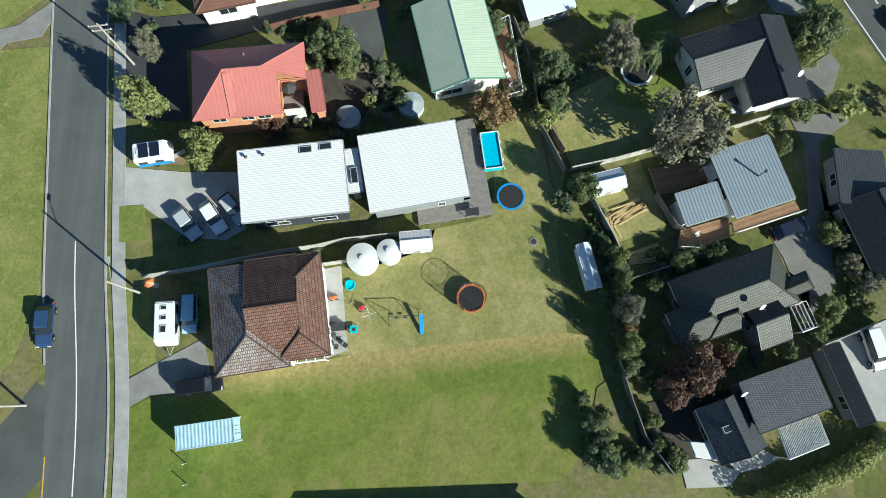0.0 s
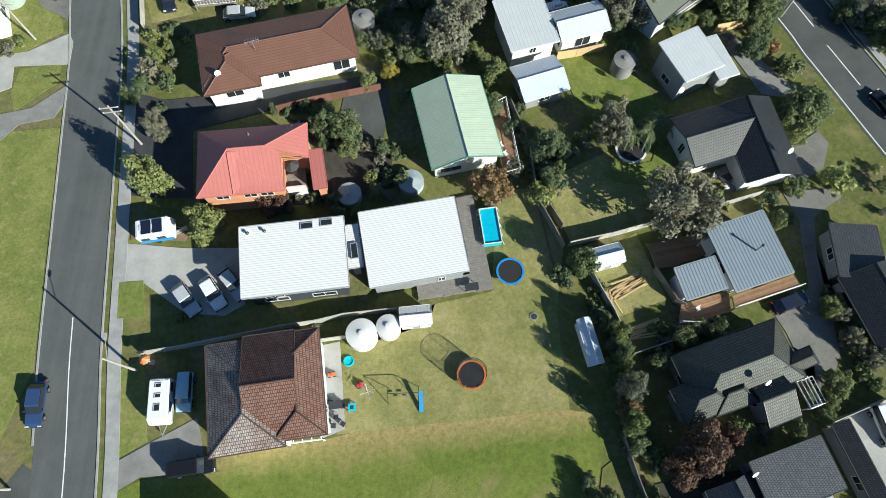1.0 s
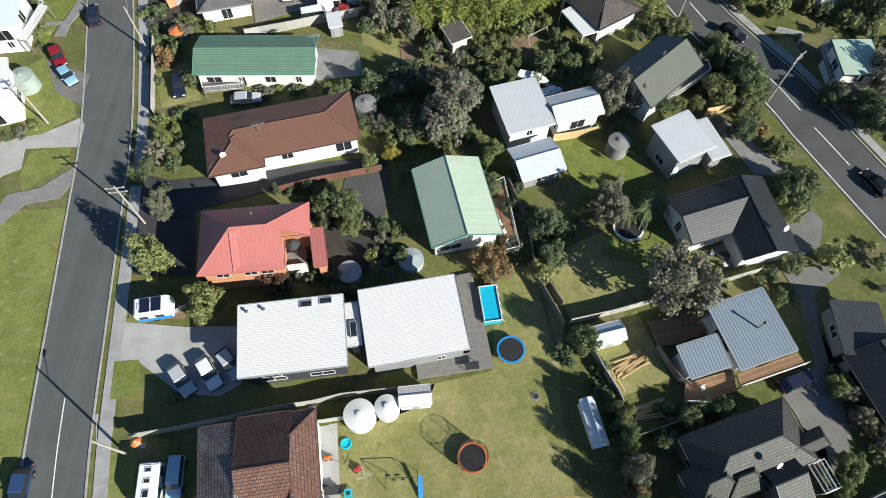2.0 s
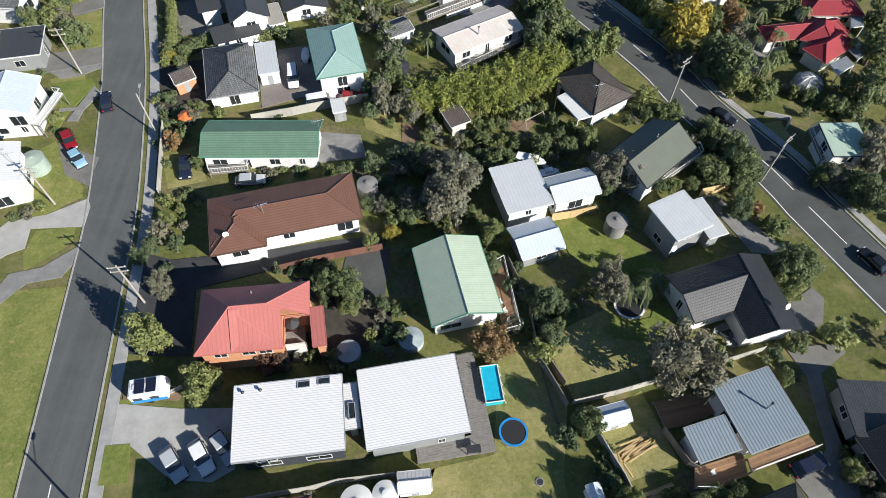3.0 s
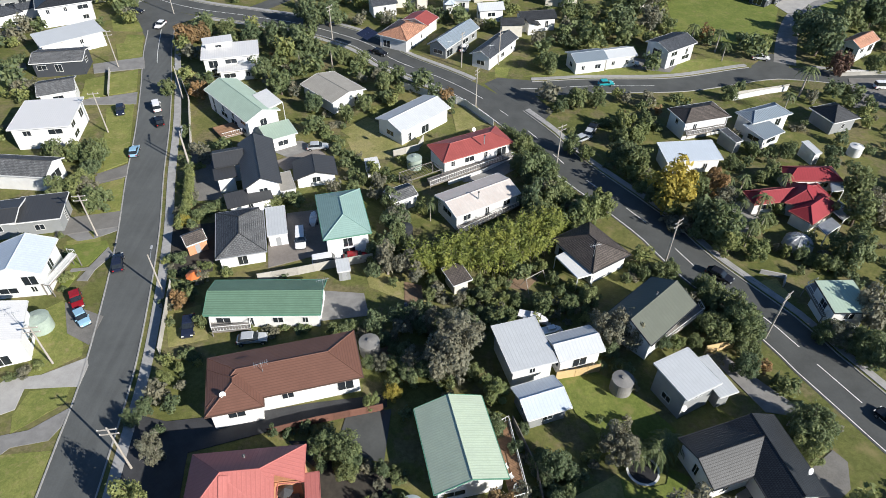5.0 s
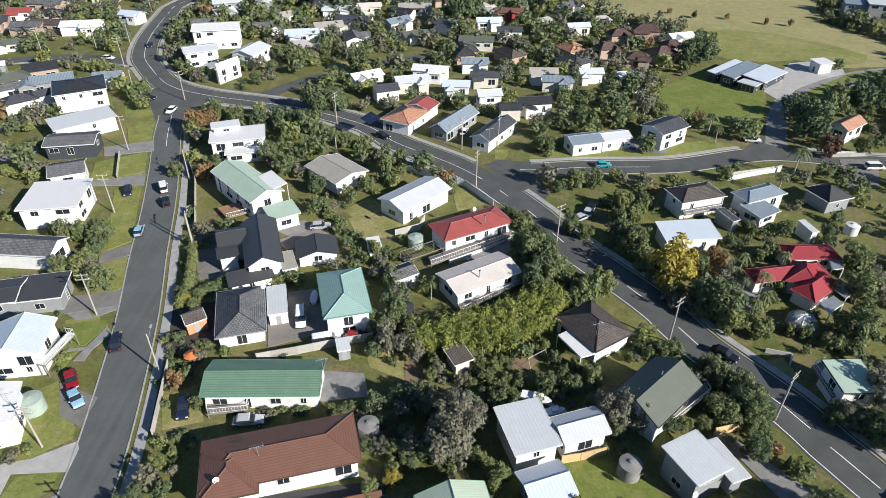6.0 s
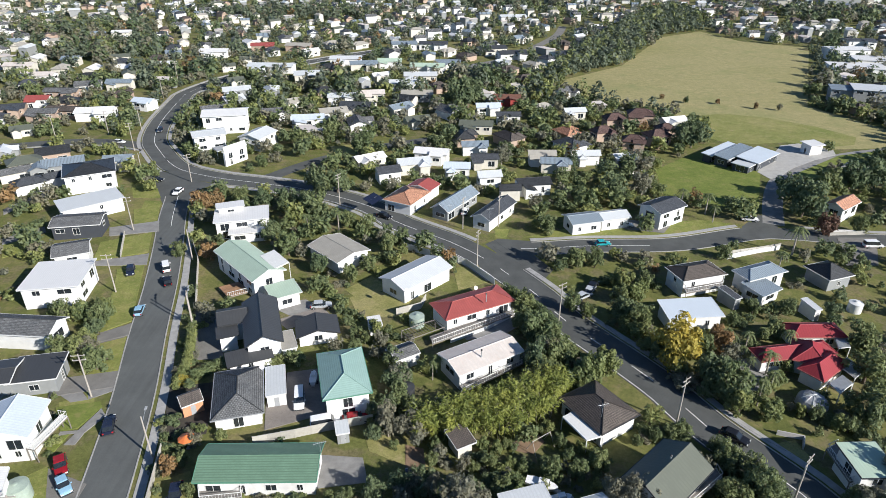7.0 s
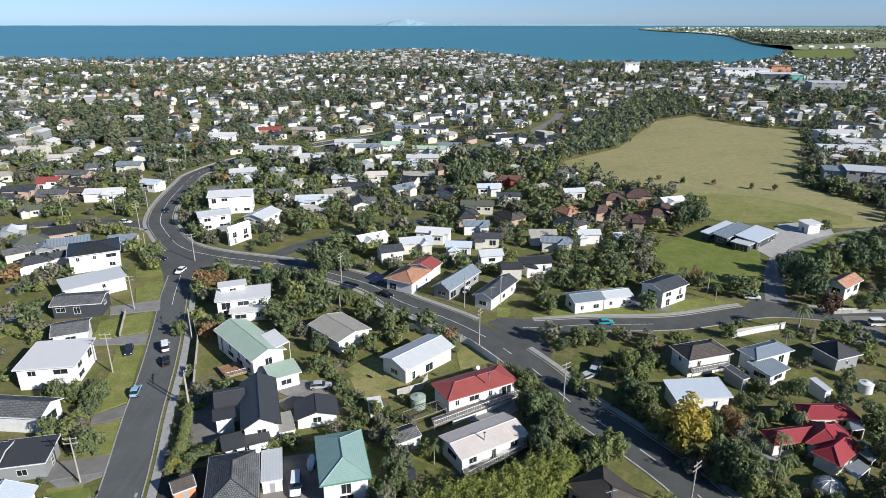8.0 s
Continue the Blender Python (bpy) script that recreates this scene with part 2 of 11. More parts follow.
def street_seal(name, c, turn):
    """Old chip seal: long worn bands in the way of travel, with patches across them."""
    m, N, L, b = nodes_of(name, 0.92)
    co = N.new("ShaderNodeTexCoord").outputs["Object"]
    mp = N.new("ShaderNodeMapping")
    mp.inputs["Rotation"].default_value = (0, 0, radians(turn))
    mp.inputs["Scale"].default_value = (1.0, 0.035, 1.0)
    L.new(co, mp.inputs[0])
    band = ramp(N, L, tex(N, L, mp.outputs[0], 0.75, 4, 0.6), ((0.34, shade(c, 0.68)), (0.66, shade(c, 1.28))))
    col = mix(N, L, 0.6, band, ramp(N, L, tex(N, L, co, 0.16, 6, 0.7), ((0.34, shade(c, 0.72)), (0.66, shade(c, 1.22)))))
    fine = tex(N, L, co, 5.0, 3)
    col = mix(N, L, 0.16, col, ramp(N, L, fine, ((0.32, shade(c, 0.6)), (0.68, shade(c, 1.35)))))
    L.new(col, b.inputs["Base Color"])
    bump(N, L, fine, b, 0.25, 0.02)
    return m


M_CHIP = street_seal("worn_chip_seal", (0.090, 0.096, 0.094), -8)
M_TANK = plain("grey_green_plastic", (0.30, 0.36, 0.31), 0.5)
M_SEAL = plain("old_seal", (0.165, 0.158, 0.145), 0.92, vary=0.25, scale=0.4)
# near-black seal: the shade on the drive is put into this colour
M_SEAL_SHADE = plain("shade_dark_seal", (0.040, 0.041, 0.044), 0.85, vary=0.3, scale=0.5)
M_YARD = plain("brown_grey_seal", (0.20, 0.178, 0.16), 0.92, vary=0.25, scale=0.35)
# dark soil colour with garden shade put into it
M_SHADE_SOIL = plain("shade_dark_soil", (0.045, 0.04, 0.032), 0.95, vary=0.4, scale=1.2)
M_TANK_P = plain("pale_blue_concrete", (0.32, 0.37, 0.38), 0.8, vary=0.2, scale=1.0)
M_LINE = plain("road_paint", (0.72, 0.72, 0.70), 0.7, vary=0.2, scale=3)
M_YELLOW = plain("yellow_road_paint", (0.62, 0.36, 0.03), 0.7, vary=0.2, scale=3)
M_DECK = plain("grey_deck_timber", (0.20, 0.185, 0.17), 0.85, vary=0.25, scale=2)
M_TIMBER = plain("brown_deck_timber", (0.27, 0.155, 0.085), 0.8, vary=0.25, scale=2, rnd=0.3)
M_PINE = plain("new_pine", (0.50, 0.36, 0.18), 0.8, vary=0.2, scale=2, rnd=0.3)
M_FENCE = plain("grey_fence_timber", (0.19, 0.17, 0.15), 0.9, vary=0.25, scale=2, rnd=0.3)
M_FENCE_W = plain("pale_fence", (0.38, 0.365, 0.325), 0.85, vary=0.2, scale=2, rnd=0.25)
M_FENCE_R = plain("red_brown_fence", (0.14, 0.065, 0.045), 0.9, vary=0.25, scale=2, rnd=0.3)
M_POLE = plain("pole_timber", (0.34, 0.31, 0.27), 0.9, vary=0.2, scale=2)
M_BARK = plain("bark", (0.14, 0.11, 0.085), 0.95, vary=0.35, scale=3)
M_BARK_G = plain("grey_bark", (0.30, 0.27, 0.23), 0.95, vary=0.3, scale=3)
M_TYRE = plain("tyre_rubber", (0.02, 0.02, 0.02), 0.85)
M_RIM = plain("alloy", (0.45, 0.45, 0.46), 0.35, 0.8)
M_LAMP = plain("lamp_glass", (0.6, 0.6, 0.58), 0.2)
M_TAIL = plain("tail_light", (0.35, 0.02, 0.02), 0.25)
M_POOL = plain("pool_water", (0.02, 0.42, 0.60), 0.08, vary=0.15, scale=1.5)
M_BLUE = plain("blue_plastic", (0.02, 0.22, 0.55), 0.45)
M_AQUA = plain("aqua_plastic", (0.02, 0.45, 0.55), 0.45)
M_RED = plain("red_plastic", (0.55, 0.05, 0.07), 0.45)
M_ORANGE = plain("orange_plastic", (0.60, 0.17, 0.05), 0.5)
M_MESH = plain("black_mesh", (0.016, 0.016, 0.018), 0.8)
M_STEEL = plain("galvanised_steel", (0.42, 0.44, 0.45), 0.45, 0.6)
M_SOIL = plain("bare_soil", (0.20, 0.135, 0.085), 0.95, vary=0.3, scale=0.5)
M_SOLAR = plain("solar_cells", (0.012, 0.016, 0.035), 0.12)
G_GROUND = grass("rough_grass", ((0.25, (0.09, 0.108, 0.032)), (0.5, (0.155, 0.162, 0.055)), (0.75, (0.25, 0.215, 0.095))), 0.05, 1.6, soil=0.45)
G_LAWN = grass("mown_lawn", ((0.3, (0.20, 0.21, 0.068)), (0.52, (0.30, 0.275, 0.115)), (0.72, (0.40, 0.335, 0.175))), 0.09, 2.2)
G_LUSH = grass("lush_grass", ((0.3, (0.14, 0.182, 0.042)), (0.55, (0.19, 0.22, 0.06)), (0.75, (0.245, 0.238, 0.085))), 0.08, 1.8)
G_PARK = grass("park_grass", ((0.3, (0.20, 0.225, 0.07)), (0.55, (0.27, 0.262, 0.10)), (0.72, (0.34, 0.30, 0.14))), 0.05, 2.6)
G_LOT = grass("lush_grass_of_the_lot", ((0.3, (0.125, 0.175, 0.032)), (0.5, (0.175, 0.205, 0.048)), (0.7, (0.25, 0.23, 0.085))), 0.05, 1.8, dry=(*LOT_EDGE, 1.5, (0.33, 0.265, 0.115)))
G_FIELD = grass("dry_field", ((0.3, (0.295, 0.275, 0.125)), (0.55, (0.365, 0.318, 0.165)), (0.75, (0.265, 0.27, 0.115))), 0.012, 3.0)
G_VERGE = grass("verge_grass", ((0.3, (0.17, 0.20, 0.055)), (0.55, (0.24, 0.25, 0.08)), (0.75, (0.33, 0.285, 0.125))), 0.2, 2.5)
LEAF = {
    "dark": leafy("dark_leaves", (0.062, 0.092, 0.052), (0.209, 0.251, 0.132)),
    "mid": leafy("green_leaves", (0.081, 0.114, 0.051), (0.249, 0.278, 0.131)),
    "light": leafy("light_leaves", (0.116, 0.151, 0.054), (0.313, 0.331, 0.142)),
    "yellow": leafy("yellow_leaves", (0.197, 0.174, 0.035), (0.534, 0.429, 0.099)),
    "olive": leafy("olive_leaves", (0.114, 0.114, 0.082), (0.296, 0.278, 0.210)),
    "copper": leafy("copper_leaves", (0.099, 0.056, 0.042), (0.238, 0.133, 0.099)),
    "rust": leafy("rust_leaves", (0.168, 0.108, 0.058), (0.400, 0.261, 0.133)),
    # paler, greyer leaves for the far trees: distance haze put into the colour
    "bush": leafy("hazed_leaves", (0.085, 0.105, 0.078), (0.225, 0.245, 0.172)),
    "bamboo": leafy("bamboo_leaves", (0.20, 0.22, 0.048), (0.42, 0.42, 0.12)),
}


# ---- building helpers ----
def finish(name, bm, material):
    me = bpy.data.meshes.new(name)
    bm.to_mesh(me)
    bm.free()
    me.materials.append(material)
    return me


def part(name, bm, material, parent, label=""):
    me = bm if isinstance(bm, bpy.types.Mesh) else finish(name, bm, material)
    ob = new(name, me)
    ob.parent = parent
    return tagged(ob, label)


def thing(name, m, label, category, group=""):
    ob = new(name)
    ob.empty_display_size = 0.3
    ob.matrix_basis = m
    return tagged(ob, label, category, group)


def box(bm, x0, x1, y0, y1, z0, z1, m=None):
    vs = [Vector((x, y, z)) for z in (z0, z1) for x, y in ((x0, y0), (x1, y0), (x1, y1), (x0, y1))]
    if m:
        vs = [m @ v for v in vs]
    v = [bm.verts.new(p) for p in vs]
    for f in ((3, 2, 1, 0), (4, 5, 6, 7), (0, 1, 5, 4), (1, 2, 6, 5), (2, 3, 7, 6), (3, 0, 4, 7)):
        bm.faces.new([v[i] for i in f])


def boxes(*dims, m=None):
    bm = bmesh.new()
    for d in dims:
        box(bm, *d, m=m)
    return bm


def rod(bm, a, b, r0, r1=None, n=6):
    a, b = Vector(a), Vector(b)
    r1 = r0 if r1 is None else r1
    q = (b - a).to_track_quat("Z", "Y")
    rings = [[bm.verts.new(c + q @ Vector((r * math.cos(6.2832 * k / n), r * math.sin(6.2832 * k / n), 0))) for k in range(n)] for c, r in ((a, r0), (b, r1))]
    for k in range(n):
        bm.faces.new((rings[0][k], rings[0][(k + 1) % n], rings[1][(k + 1) % n], rings[1][k]))
    bm.faces.new(rings[0][::-1])
    bm.faces.new(rings[1])


def lathe(bm, profile, n=20, c=(0, 0), ring=False):
    """Turned form from (radius, height) pairs; closed at both ends, or bent back on itself into a ring."""
    rings = [[bm.verts.new((c[0] + r * math.cos(6.2832 * k / n), c[1] + r * math.sin(6.2832 * k / n), z)) for k in range(n)] for r, z in profile]
    for a, b in zip(rings, rings[1:] + rings[:1] if ring else rings[1:]):
        for k in range(n):
            bm.faces.new((a[k], a[(k + 1) % n], b[(k + 1) % n], b[k]))
    if not ring:
        bm.faces.new(rings[0][::-1])
        bm.faces.new(rings[-1])


def prism(pts, z0, z1):
    """Upright slab over a plan outline."""
    bm = bmesh.new()
    area = sum(a[0] * b[1] - b[0] * a[1] for a, b in zip(pts, pts[1:] + pts[:1]))
    pts = pts if area > 0 else pts[::-1]
    lo, hi = [bm.verts.new((*p, z0)) for p in pts], [bm.verts.new((*p, z1)) for p in pts]
    bm.faces.new(hi)
    bm.faces.new(lo[::-1])
    for k in range(len(pts)):
        j = (k + 1) % len(pts)
        bm.faces.new((lo[k], lo[j], hi[j], hi[k]))
    bmesh.ops.triangulate(bm, faces=[f for f in bm.faces if len(f.verts) > 4])
    return bm


def slope(bm, pts, thick=0.14):
    """One roof plane as a slab, with its own metres as texture coordinates."""
    uv = bm.loops.layers.uv.verify()
    pts = [Vector(p) for p in pts]
    n = (pts[1] - pts[0]).cross(pts[2] - pts[0]).normalized()
    if n.z < 0:
        pts, n = pts[::-1], -n
    u = Vector((0, 0, 1)).cross(n)
    u = u.normalized() if u.length > 0.02 else Vector((1, 0, 0))
    v = n.cross(u)
    top, low = [bm.verts.new(p) for p in pts], [bm.verts.new(p - Vector((0, 0, thick))) for p in pts]
    fs = [bm.faces.new(top), bm.faces.new(low[::-1])]
    for k in range(len(pts)):
        j = (k + 1) % len(pts)
        fs.append(bm.faces.new((low[k], low[j], top[j], top[k])))
    for f in fs:
        for lp in f.loops:
            lp[uv].uv = (lp.vert.co.dot(u), lp.vert.co.dot(v))


def smoothed(pts, step=3.0):
    """Points along a smooth line through the given ones."""
    p = [Vector((*q, 0)) for q in pts]
    p = [p[0] * 2 - p[1]] + p + [p[-1] * 2 - p[-2]]
    out = []
    for a, b, c, d in zip(p, p[1:], p[2:], p[3:]):
        n = max(1, int((c - b).length / step))
        for k in range(n):
            s = k / n
            out.append(0.5 * ((2 * b) + (c - a) * s + (2 * a - 5 * b + 4 * c - d) * s * s + (3 * b - a - 3 * c + d) * s ** 3))
    return out + [p[-2]]


def ribbon(line, o0, o1, z0, z1):
    """A strip along a line between two sideways offsets (left is positive), z0 deep and z1 high."""
    bm = bmesh.new()
    rows = []
    for k, q in enumerate(line):
        t = (line[min(k + 1, len(line) - 1)] - line[max(k - 1, 0)]).normalized()
        n = Vector((-t.y, t.x, 0))
        rows.append([bm.verts.new((q.x + n.x * o, q.y + n.y * o, z)) for o, z in ((o0, z0), (o1, z0), (o1, z1), (o0, z1))])
    for a, b in zip(rows, rows[1:]):
        for k in range(4):
            j = (k + 1) % 4
            bm.faces.new((a[k], a[j], b[j], b[k]))
    bm.faces.new(rows[0][::-1])
    bm.faces.new(rows[-1])
    bmesh.ops.recalc_face_normals(bm, faces=bm.faces)
    return bm


# ---- ground, sea and roads ----
COAST = ((-4000, 1500), (-841, 1160), (-571, 1085), (-390, 1120), (-296, 1185), (-248, 1275), (-170, 1355), (-79, 1425), (19, 1405), (106, 1275), (169, 1110), (208, 1060), (467, 1020), (600, 1180), (700, 1350), (860, 1500), (1500, 1640), (4000, 1700))
CX, CY = [c[0] for c in COAST], [c[1] for c in COAST]


def ground_z(x, y):
    c = float(np.interp(x, CX, CY))
    s = min(1.0, max(0.0, (y - c) / 60.0))
    return -16.0 * s * s * (3 - 2 * s)


def land_sheet():
    xs = np.concatenate([np.linspace(-4200, -900, 34), np.linspace(-850, 850, 69), np.linspace(900, 4200, 34)])
    ys = np.concatenate([np.linspace(-700, 900, 33), np.linspace(920, 1800, 45), np.linspace(1900, 2200, 4)])
    vs = [(x, y, ground_z(x, y)) for y in ys for x in xs]
    n = len(xs)
    fs = [(j * n + i, j * n + i + 1, (j + 1) * n + i + 1, (j + 1) * n + i) for j in range(len(ys) - 1) for i in range(n - 1)]
    me = bpy.data.meshes.new("ground")
    me.from_pydata(vs, [], fs)
    me.materials.append(G_GROUND)
    return new("ground", me)


tagged(land_sheet(), "rough green and dry grass ground of the suburb", "ground", kind="structure")


def sea_material():
    m, N, L, b = nodes_of("sea_water", 0.35, 0.0, 0.3)
    co = N.new("ShaderNodeTexCoord").outputs["Object"]
    mp = N.new("ShaderNodeMapping")
    mp.inputs["Scale"].default_value = (0.15, 1.0, 1.0)
    L.new(co, mp.inputs[0])
    col = ramp(N, L, tex(N, L, mp.outputs[0], 0.006, 5), ((0.3, (0.030, 0.150, 0.190)), (0.7, (0.042, 0.20, 0.235))))
    L.new(col, b.inputs["Base Color"])
    bump(N, L, tex(N, L, co, 0.25, 6), b, 0.5, 0.6)
    return m


bm = bmesh.new()
box(bm, -7000, 7000, 700, 5600, -30, -8)
tagged(new("water", finish("water", bm, sea_material())), "calm teal blue sea beyond the coast", "sea", kind="structure")


LAID = []


def laid(name, outlines, z, material, label, category, deep=0.05):
    """Flat pieces of ground cover, each outline a thin slab that lies on the ground."""
    for pts in outlines:
        LAID.append(0)
        ob = new(name, finish(name, prism(list(pts), -deep - 0.001 * len(LAID), z + 0.0011 * len(LAID)), material))
        tagged(ob, label, category, kind="structure")


def runs(line, gaps):
    """The stretches of a line that keep clear of the junctions (x, y, radius)."""
    out, cur = [], []
    for p in line:
        if any((p.x - x) ** 2 + (p.y - y) ** 2 < r * r for x, y, r in gaps):
            if len(cur) > 1:
                out.append(cur)
            cur = []
        else:
            cur.append(p)
    return out + [cur] if len(cur) > 1 else out


def road(name, pts, width, label, kerb=True, paths=(), z=0.02, material=None, gaps=((), ())):
    """A road with kerbs and footpaths; gaps: where the left and the right side open into another road."""
    line = smoothed(pts)
    h = width / 2
    tagged(new(name, finish(name, ribbon(line, -h, h, -0.05, z), material or M_ASPHALT)), label, "road", kind="structure")
    if kerb:
        for s, run in [(1, r) for r in runs(line, gaps[0])] + [(-1, r) for r in runs(line, gaps[1])]:
            tagged(new("kerb", finish("kerb", ribbon(run, s * h, s * (h + 0.2), -0.05, 0.12), M_KERB)), "weathered pale concrete kerb along the road", "kerb", kind="structure")
    for o, w, run in [(o, w, r) for o, w in paths for r in runs(line, gaps[0] if o > 0 else gaps[1])]:
        tagged(new("pavement", finish("pavement", ribbon(run, o - w / 2, o + w / 2, -0.05, 0.10), M_PATH)), "grey concrete footpath beside the road", "footpath", kind="structure")
    return line


def stripe(line, offset, a, b, width=0.12, material=None, z=0.026):
    """A painted line along a road, from the share a to the share b of its way."""
    n = len(line) - 1
    seg = line[int(a * n):int(b * n) + 1]
    if len(seg) > 1:
        ob = new("road_marking", finish("road_marking", ribbon(seg, offset - width / 2, offset + width / 2, 0.0, z), material or M_LINE))
        tagged(ob, "painted line on the asphalt", "road marking", kind="structure")


west_road = road('road', [(-37.5, -60.0), (-38.6, -10.9), (-41.5, 13.3), (-42.9, 26.0), (-44.9, 44.3), (-45.9, 53.0), (-48.6, 67.0), (-52.4, 83.5), (-57.4, 101.3), (-62.0, 119.2), (-67.5, 138.0), (-73.5, 157.0), (-77.5, 172.0), (-82.0, 186.0)], 6.8, 'grey asphalt residential street with worn patches', paths=((-5.0, 1.5),), material=M_CHIP, gaps=(((-44, -6, 9), (-82, 186, 13)), ((-82, 186, 13),)))
main_road = road('road', [(95.0, -40.0), (76.0, 10.0), (57.4, 49.5), (54.2, 56.0), (51.1, 63.1), (42.7, 76.4), (39.3, 84.4), (34.8, 92.0), (25.3, 106.5), (21.1, 115.9), (15.5, 125.4), (10.2, 133.3), (2.3, 141.9), (-6.5, 149.1), (-12.8, 154.7), (-20.0, 164.0), (-38.0, 175.5), (-56.0, 182.0), (-72.0, 187.0), (-86.6, 195.5), (-99.3, 213.0), (-106.4, 226.3), (-112.8, 249.3), (-117.8, 282.0), (-118.8, 298.5), (-110.7, 325.3), (-96.8, 346.0), (-82.0, 363.0), (-50.0, 395.0), (0.0, 430.0)], 8.2, 'wide dark asphalt road curving through the suburb', paths=((-5.4, 1.3), (5.4, 1.3)), z=0.028, gaps=(((-80, 186, 9), (95, -40, 45), (76, 10, 42), (62, 50, 36), (44, 85, 34), (28, 108, 20)), ((17, 137, 10),)))
side_road = road('road', [(14.0, 139.0), (23.0, 138.3), (36.7, 139.8), (58.6, 140.7), (79.7, 146.7), (89.9, 146.7), (111.8, 142.9), (170.0, 138.0), (260.0, 120.0)], 6.8, 'asphalt side road past the junction', paths=((4.9, 1.3),), z=0.022, gaps=(((14, 139, 9), (87, 151, 7)), ((14, 139, 9),)))
park_drive = road('road', [(89.0, 152.4), (95.9, 167.8), (105.0, 183.4), (114.4, 192.7), (127.5, 201.6), (143.0, 209.0), (157.0, 213.2), (176.0, 217.0), (232.0, 226.0)], 5.4, 'narrow grey driveway into the park', kerb=False, z=0.024, material=M_CONCRETE_D)
spur_road = road('road', [(-62.0, 181.0), (-54.5, 186.9), (-49.0, 194.1), (-41.3, 203.0), (-32.7, 210.2), (-21.4, 217.8), (-4.0, 226.0)], 5.6, 'short asphalt street off the bend', kerb=False, z=0.018)
lane_road = road('road', [(-104.0, 216.8), (-117.1, 221.5), (-131.5, 223.3), (-144.2, 220.9), (-160.3, 216.5), (-190.0, 212.0)], 6.0, 'asphalt street leaving the bend', kerb=False, z=0.018, paths=((4.2, 1.2),))
hill_road = road('road', [(5.6, 352.2), (22.1, 364.9), (41.4, 384.2), (63.1, 424.9), (81.5, 465.4), (93.3, 507.7)], 6.0, 'pale street winding up the hill', kerb=False, z=0.02, material=M_SEAL)
road('road', [(-41, -1), (-46, -8), (-54, -16), (-64, -24)], 7.5, 'asphalt side street mouth', kerb=False, z=0.016)
laid('road', [[(-79.8, 166.1), (-72.3, 166.1), (-73.5, 175.5), (-69.7, 181.1), (-80.5, 186.4), (-92.7, 194.1), (-92.5, 186.4), (-86.0, 176.9)]], 0.02, M_ASPHALT, 'asphalt mouth of the street at the bend', 'road')
laid('road', [[(11.0, 140.7), (14.5, 143.8), (22.2, 142.5), (30.6, 141.9), (29.8, 137.1), (22.5, 134.8), (26.1, 127.7), (21.1, 119.7), (15.5, 132.5)]], 0.02, M_ASPHALT, 'asphalt apron of the junction', 'road')
laid('road', [[(77.9, 144.5), (79.9, 151.1), (87.3, 158.3), (91.5, 158.3), (89.0, 149.4), (88.7, 144.5)]], 0.02, M_ASPHALT, 'asphalt mouth of the park driveway', 'road')
LINES = [(west_road, 3.4), (main_road, 4.1), (side_road, 3.4), (park_drive, 2.5), (spur_road, 2.8), (lane_road, 3.0), (hill_road, 3.0)]
stripe(west_road, 0.0, 0.215, 0.33)
stripe(west_road, 0.0, 0.86, 0.95)
stripe(west_road, 3.2, 0.0, 0.225, 0.12, M_YELLOW)
n_dash = 64
for k in range(4, n_dash):
    p = main_road[int((k + 0.5) / n_dash * (len(main_road) - 1))]
    full = p.x < 8 and 133 < p.y < 270
    stripe(main_road, 0.0, k / n_dash, (k + (1.05 if full else 0.45)) / n_dash, 0.14, z=0.034)
stripe(main_road, 3.7, 0.05, 0.42, 0.13, z=0.034)
stripe(side_road, 0.0, 0.03, 0.15, 0.12)
laid('lawn', [[(-11.8, 14.4), (-8.5, 13.9), (-0.7, 16.5), (-0.0, 18.9), (6.7, 20.4), (7.9, 33.8), (11.8, 33.8), (15.7, 26.5), (14.3, 18.0), (15.1, 6.8), (-8.2, 4.4), (-10.7, 4.1)]], 0.012, G_LAWN, 'mown lawn with dry worn patches behind the houses', 'lawn')
laid('lawn', [[(-24.3, 1.4), (-22.0, 2.0), (-12.0, 3.6), (-8.2, 4.5), (14.9, 6.8), (17.5, 6.4), (18.6, 3.5), (17.8, -0.2), (15.2, -8.0), (13.6, -9.2), (-19.8, -11.5), (-30.0, -14.0), (-33.5, -14.0), (-34.4, -2.2), (-31.4, -0.6), (-23.1, 0.3)]], 0.016, G_LOT, 'lush green grass of the empty lot', 'lawn')
laid('lawn', [[(-35.9, 11.0), (-33.0, 12.3), (-31.2, 3.4), (-34.8, 1.2)]], 0.012, G_VERGE, 'front lawn with dry patches beside the street', 'lawn')
laid('lawn', [[(-37.5, 26.8), (-35.2, 26.8), (-35.0, 24.5), (-37.4, 24.5)]], 0.012, G_VERGE, 'front lawn with dry patches beside the street', 'lawn')
laid('lawn', [[(13.6, 34.9), (23.6, 39.9), (30.0, 38.2), (26.5, 28.8), (16.6, 26.5)]], 0.012, G_LAWN, 'back lawn in dappled shade', 'lawn')
laid('lawn', [[(18.7, 24.3), (24.7, 28.0), (27.5, 19.5), (21.3, 17.3)]], 0.012, G_LAWN, 'back lawn in dappled shade', 'lawn')
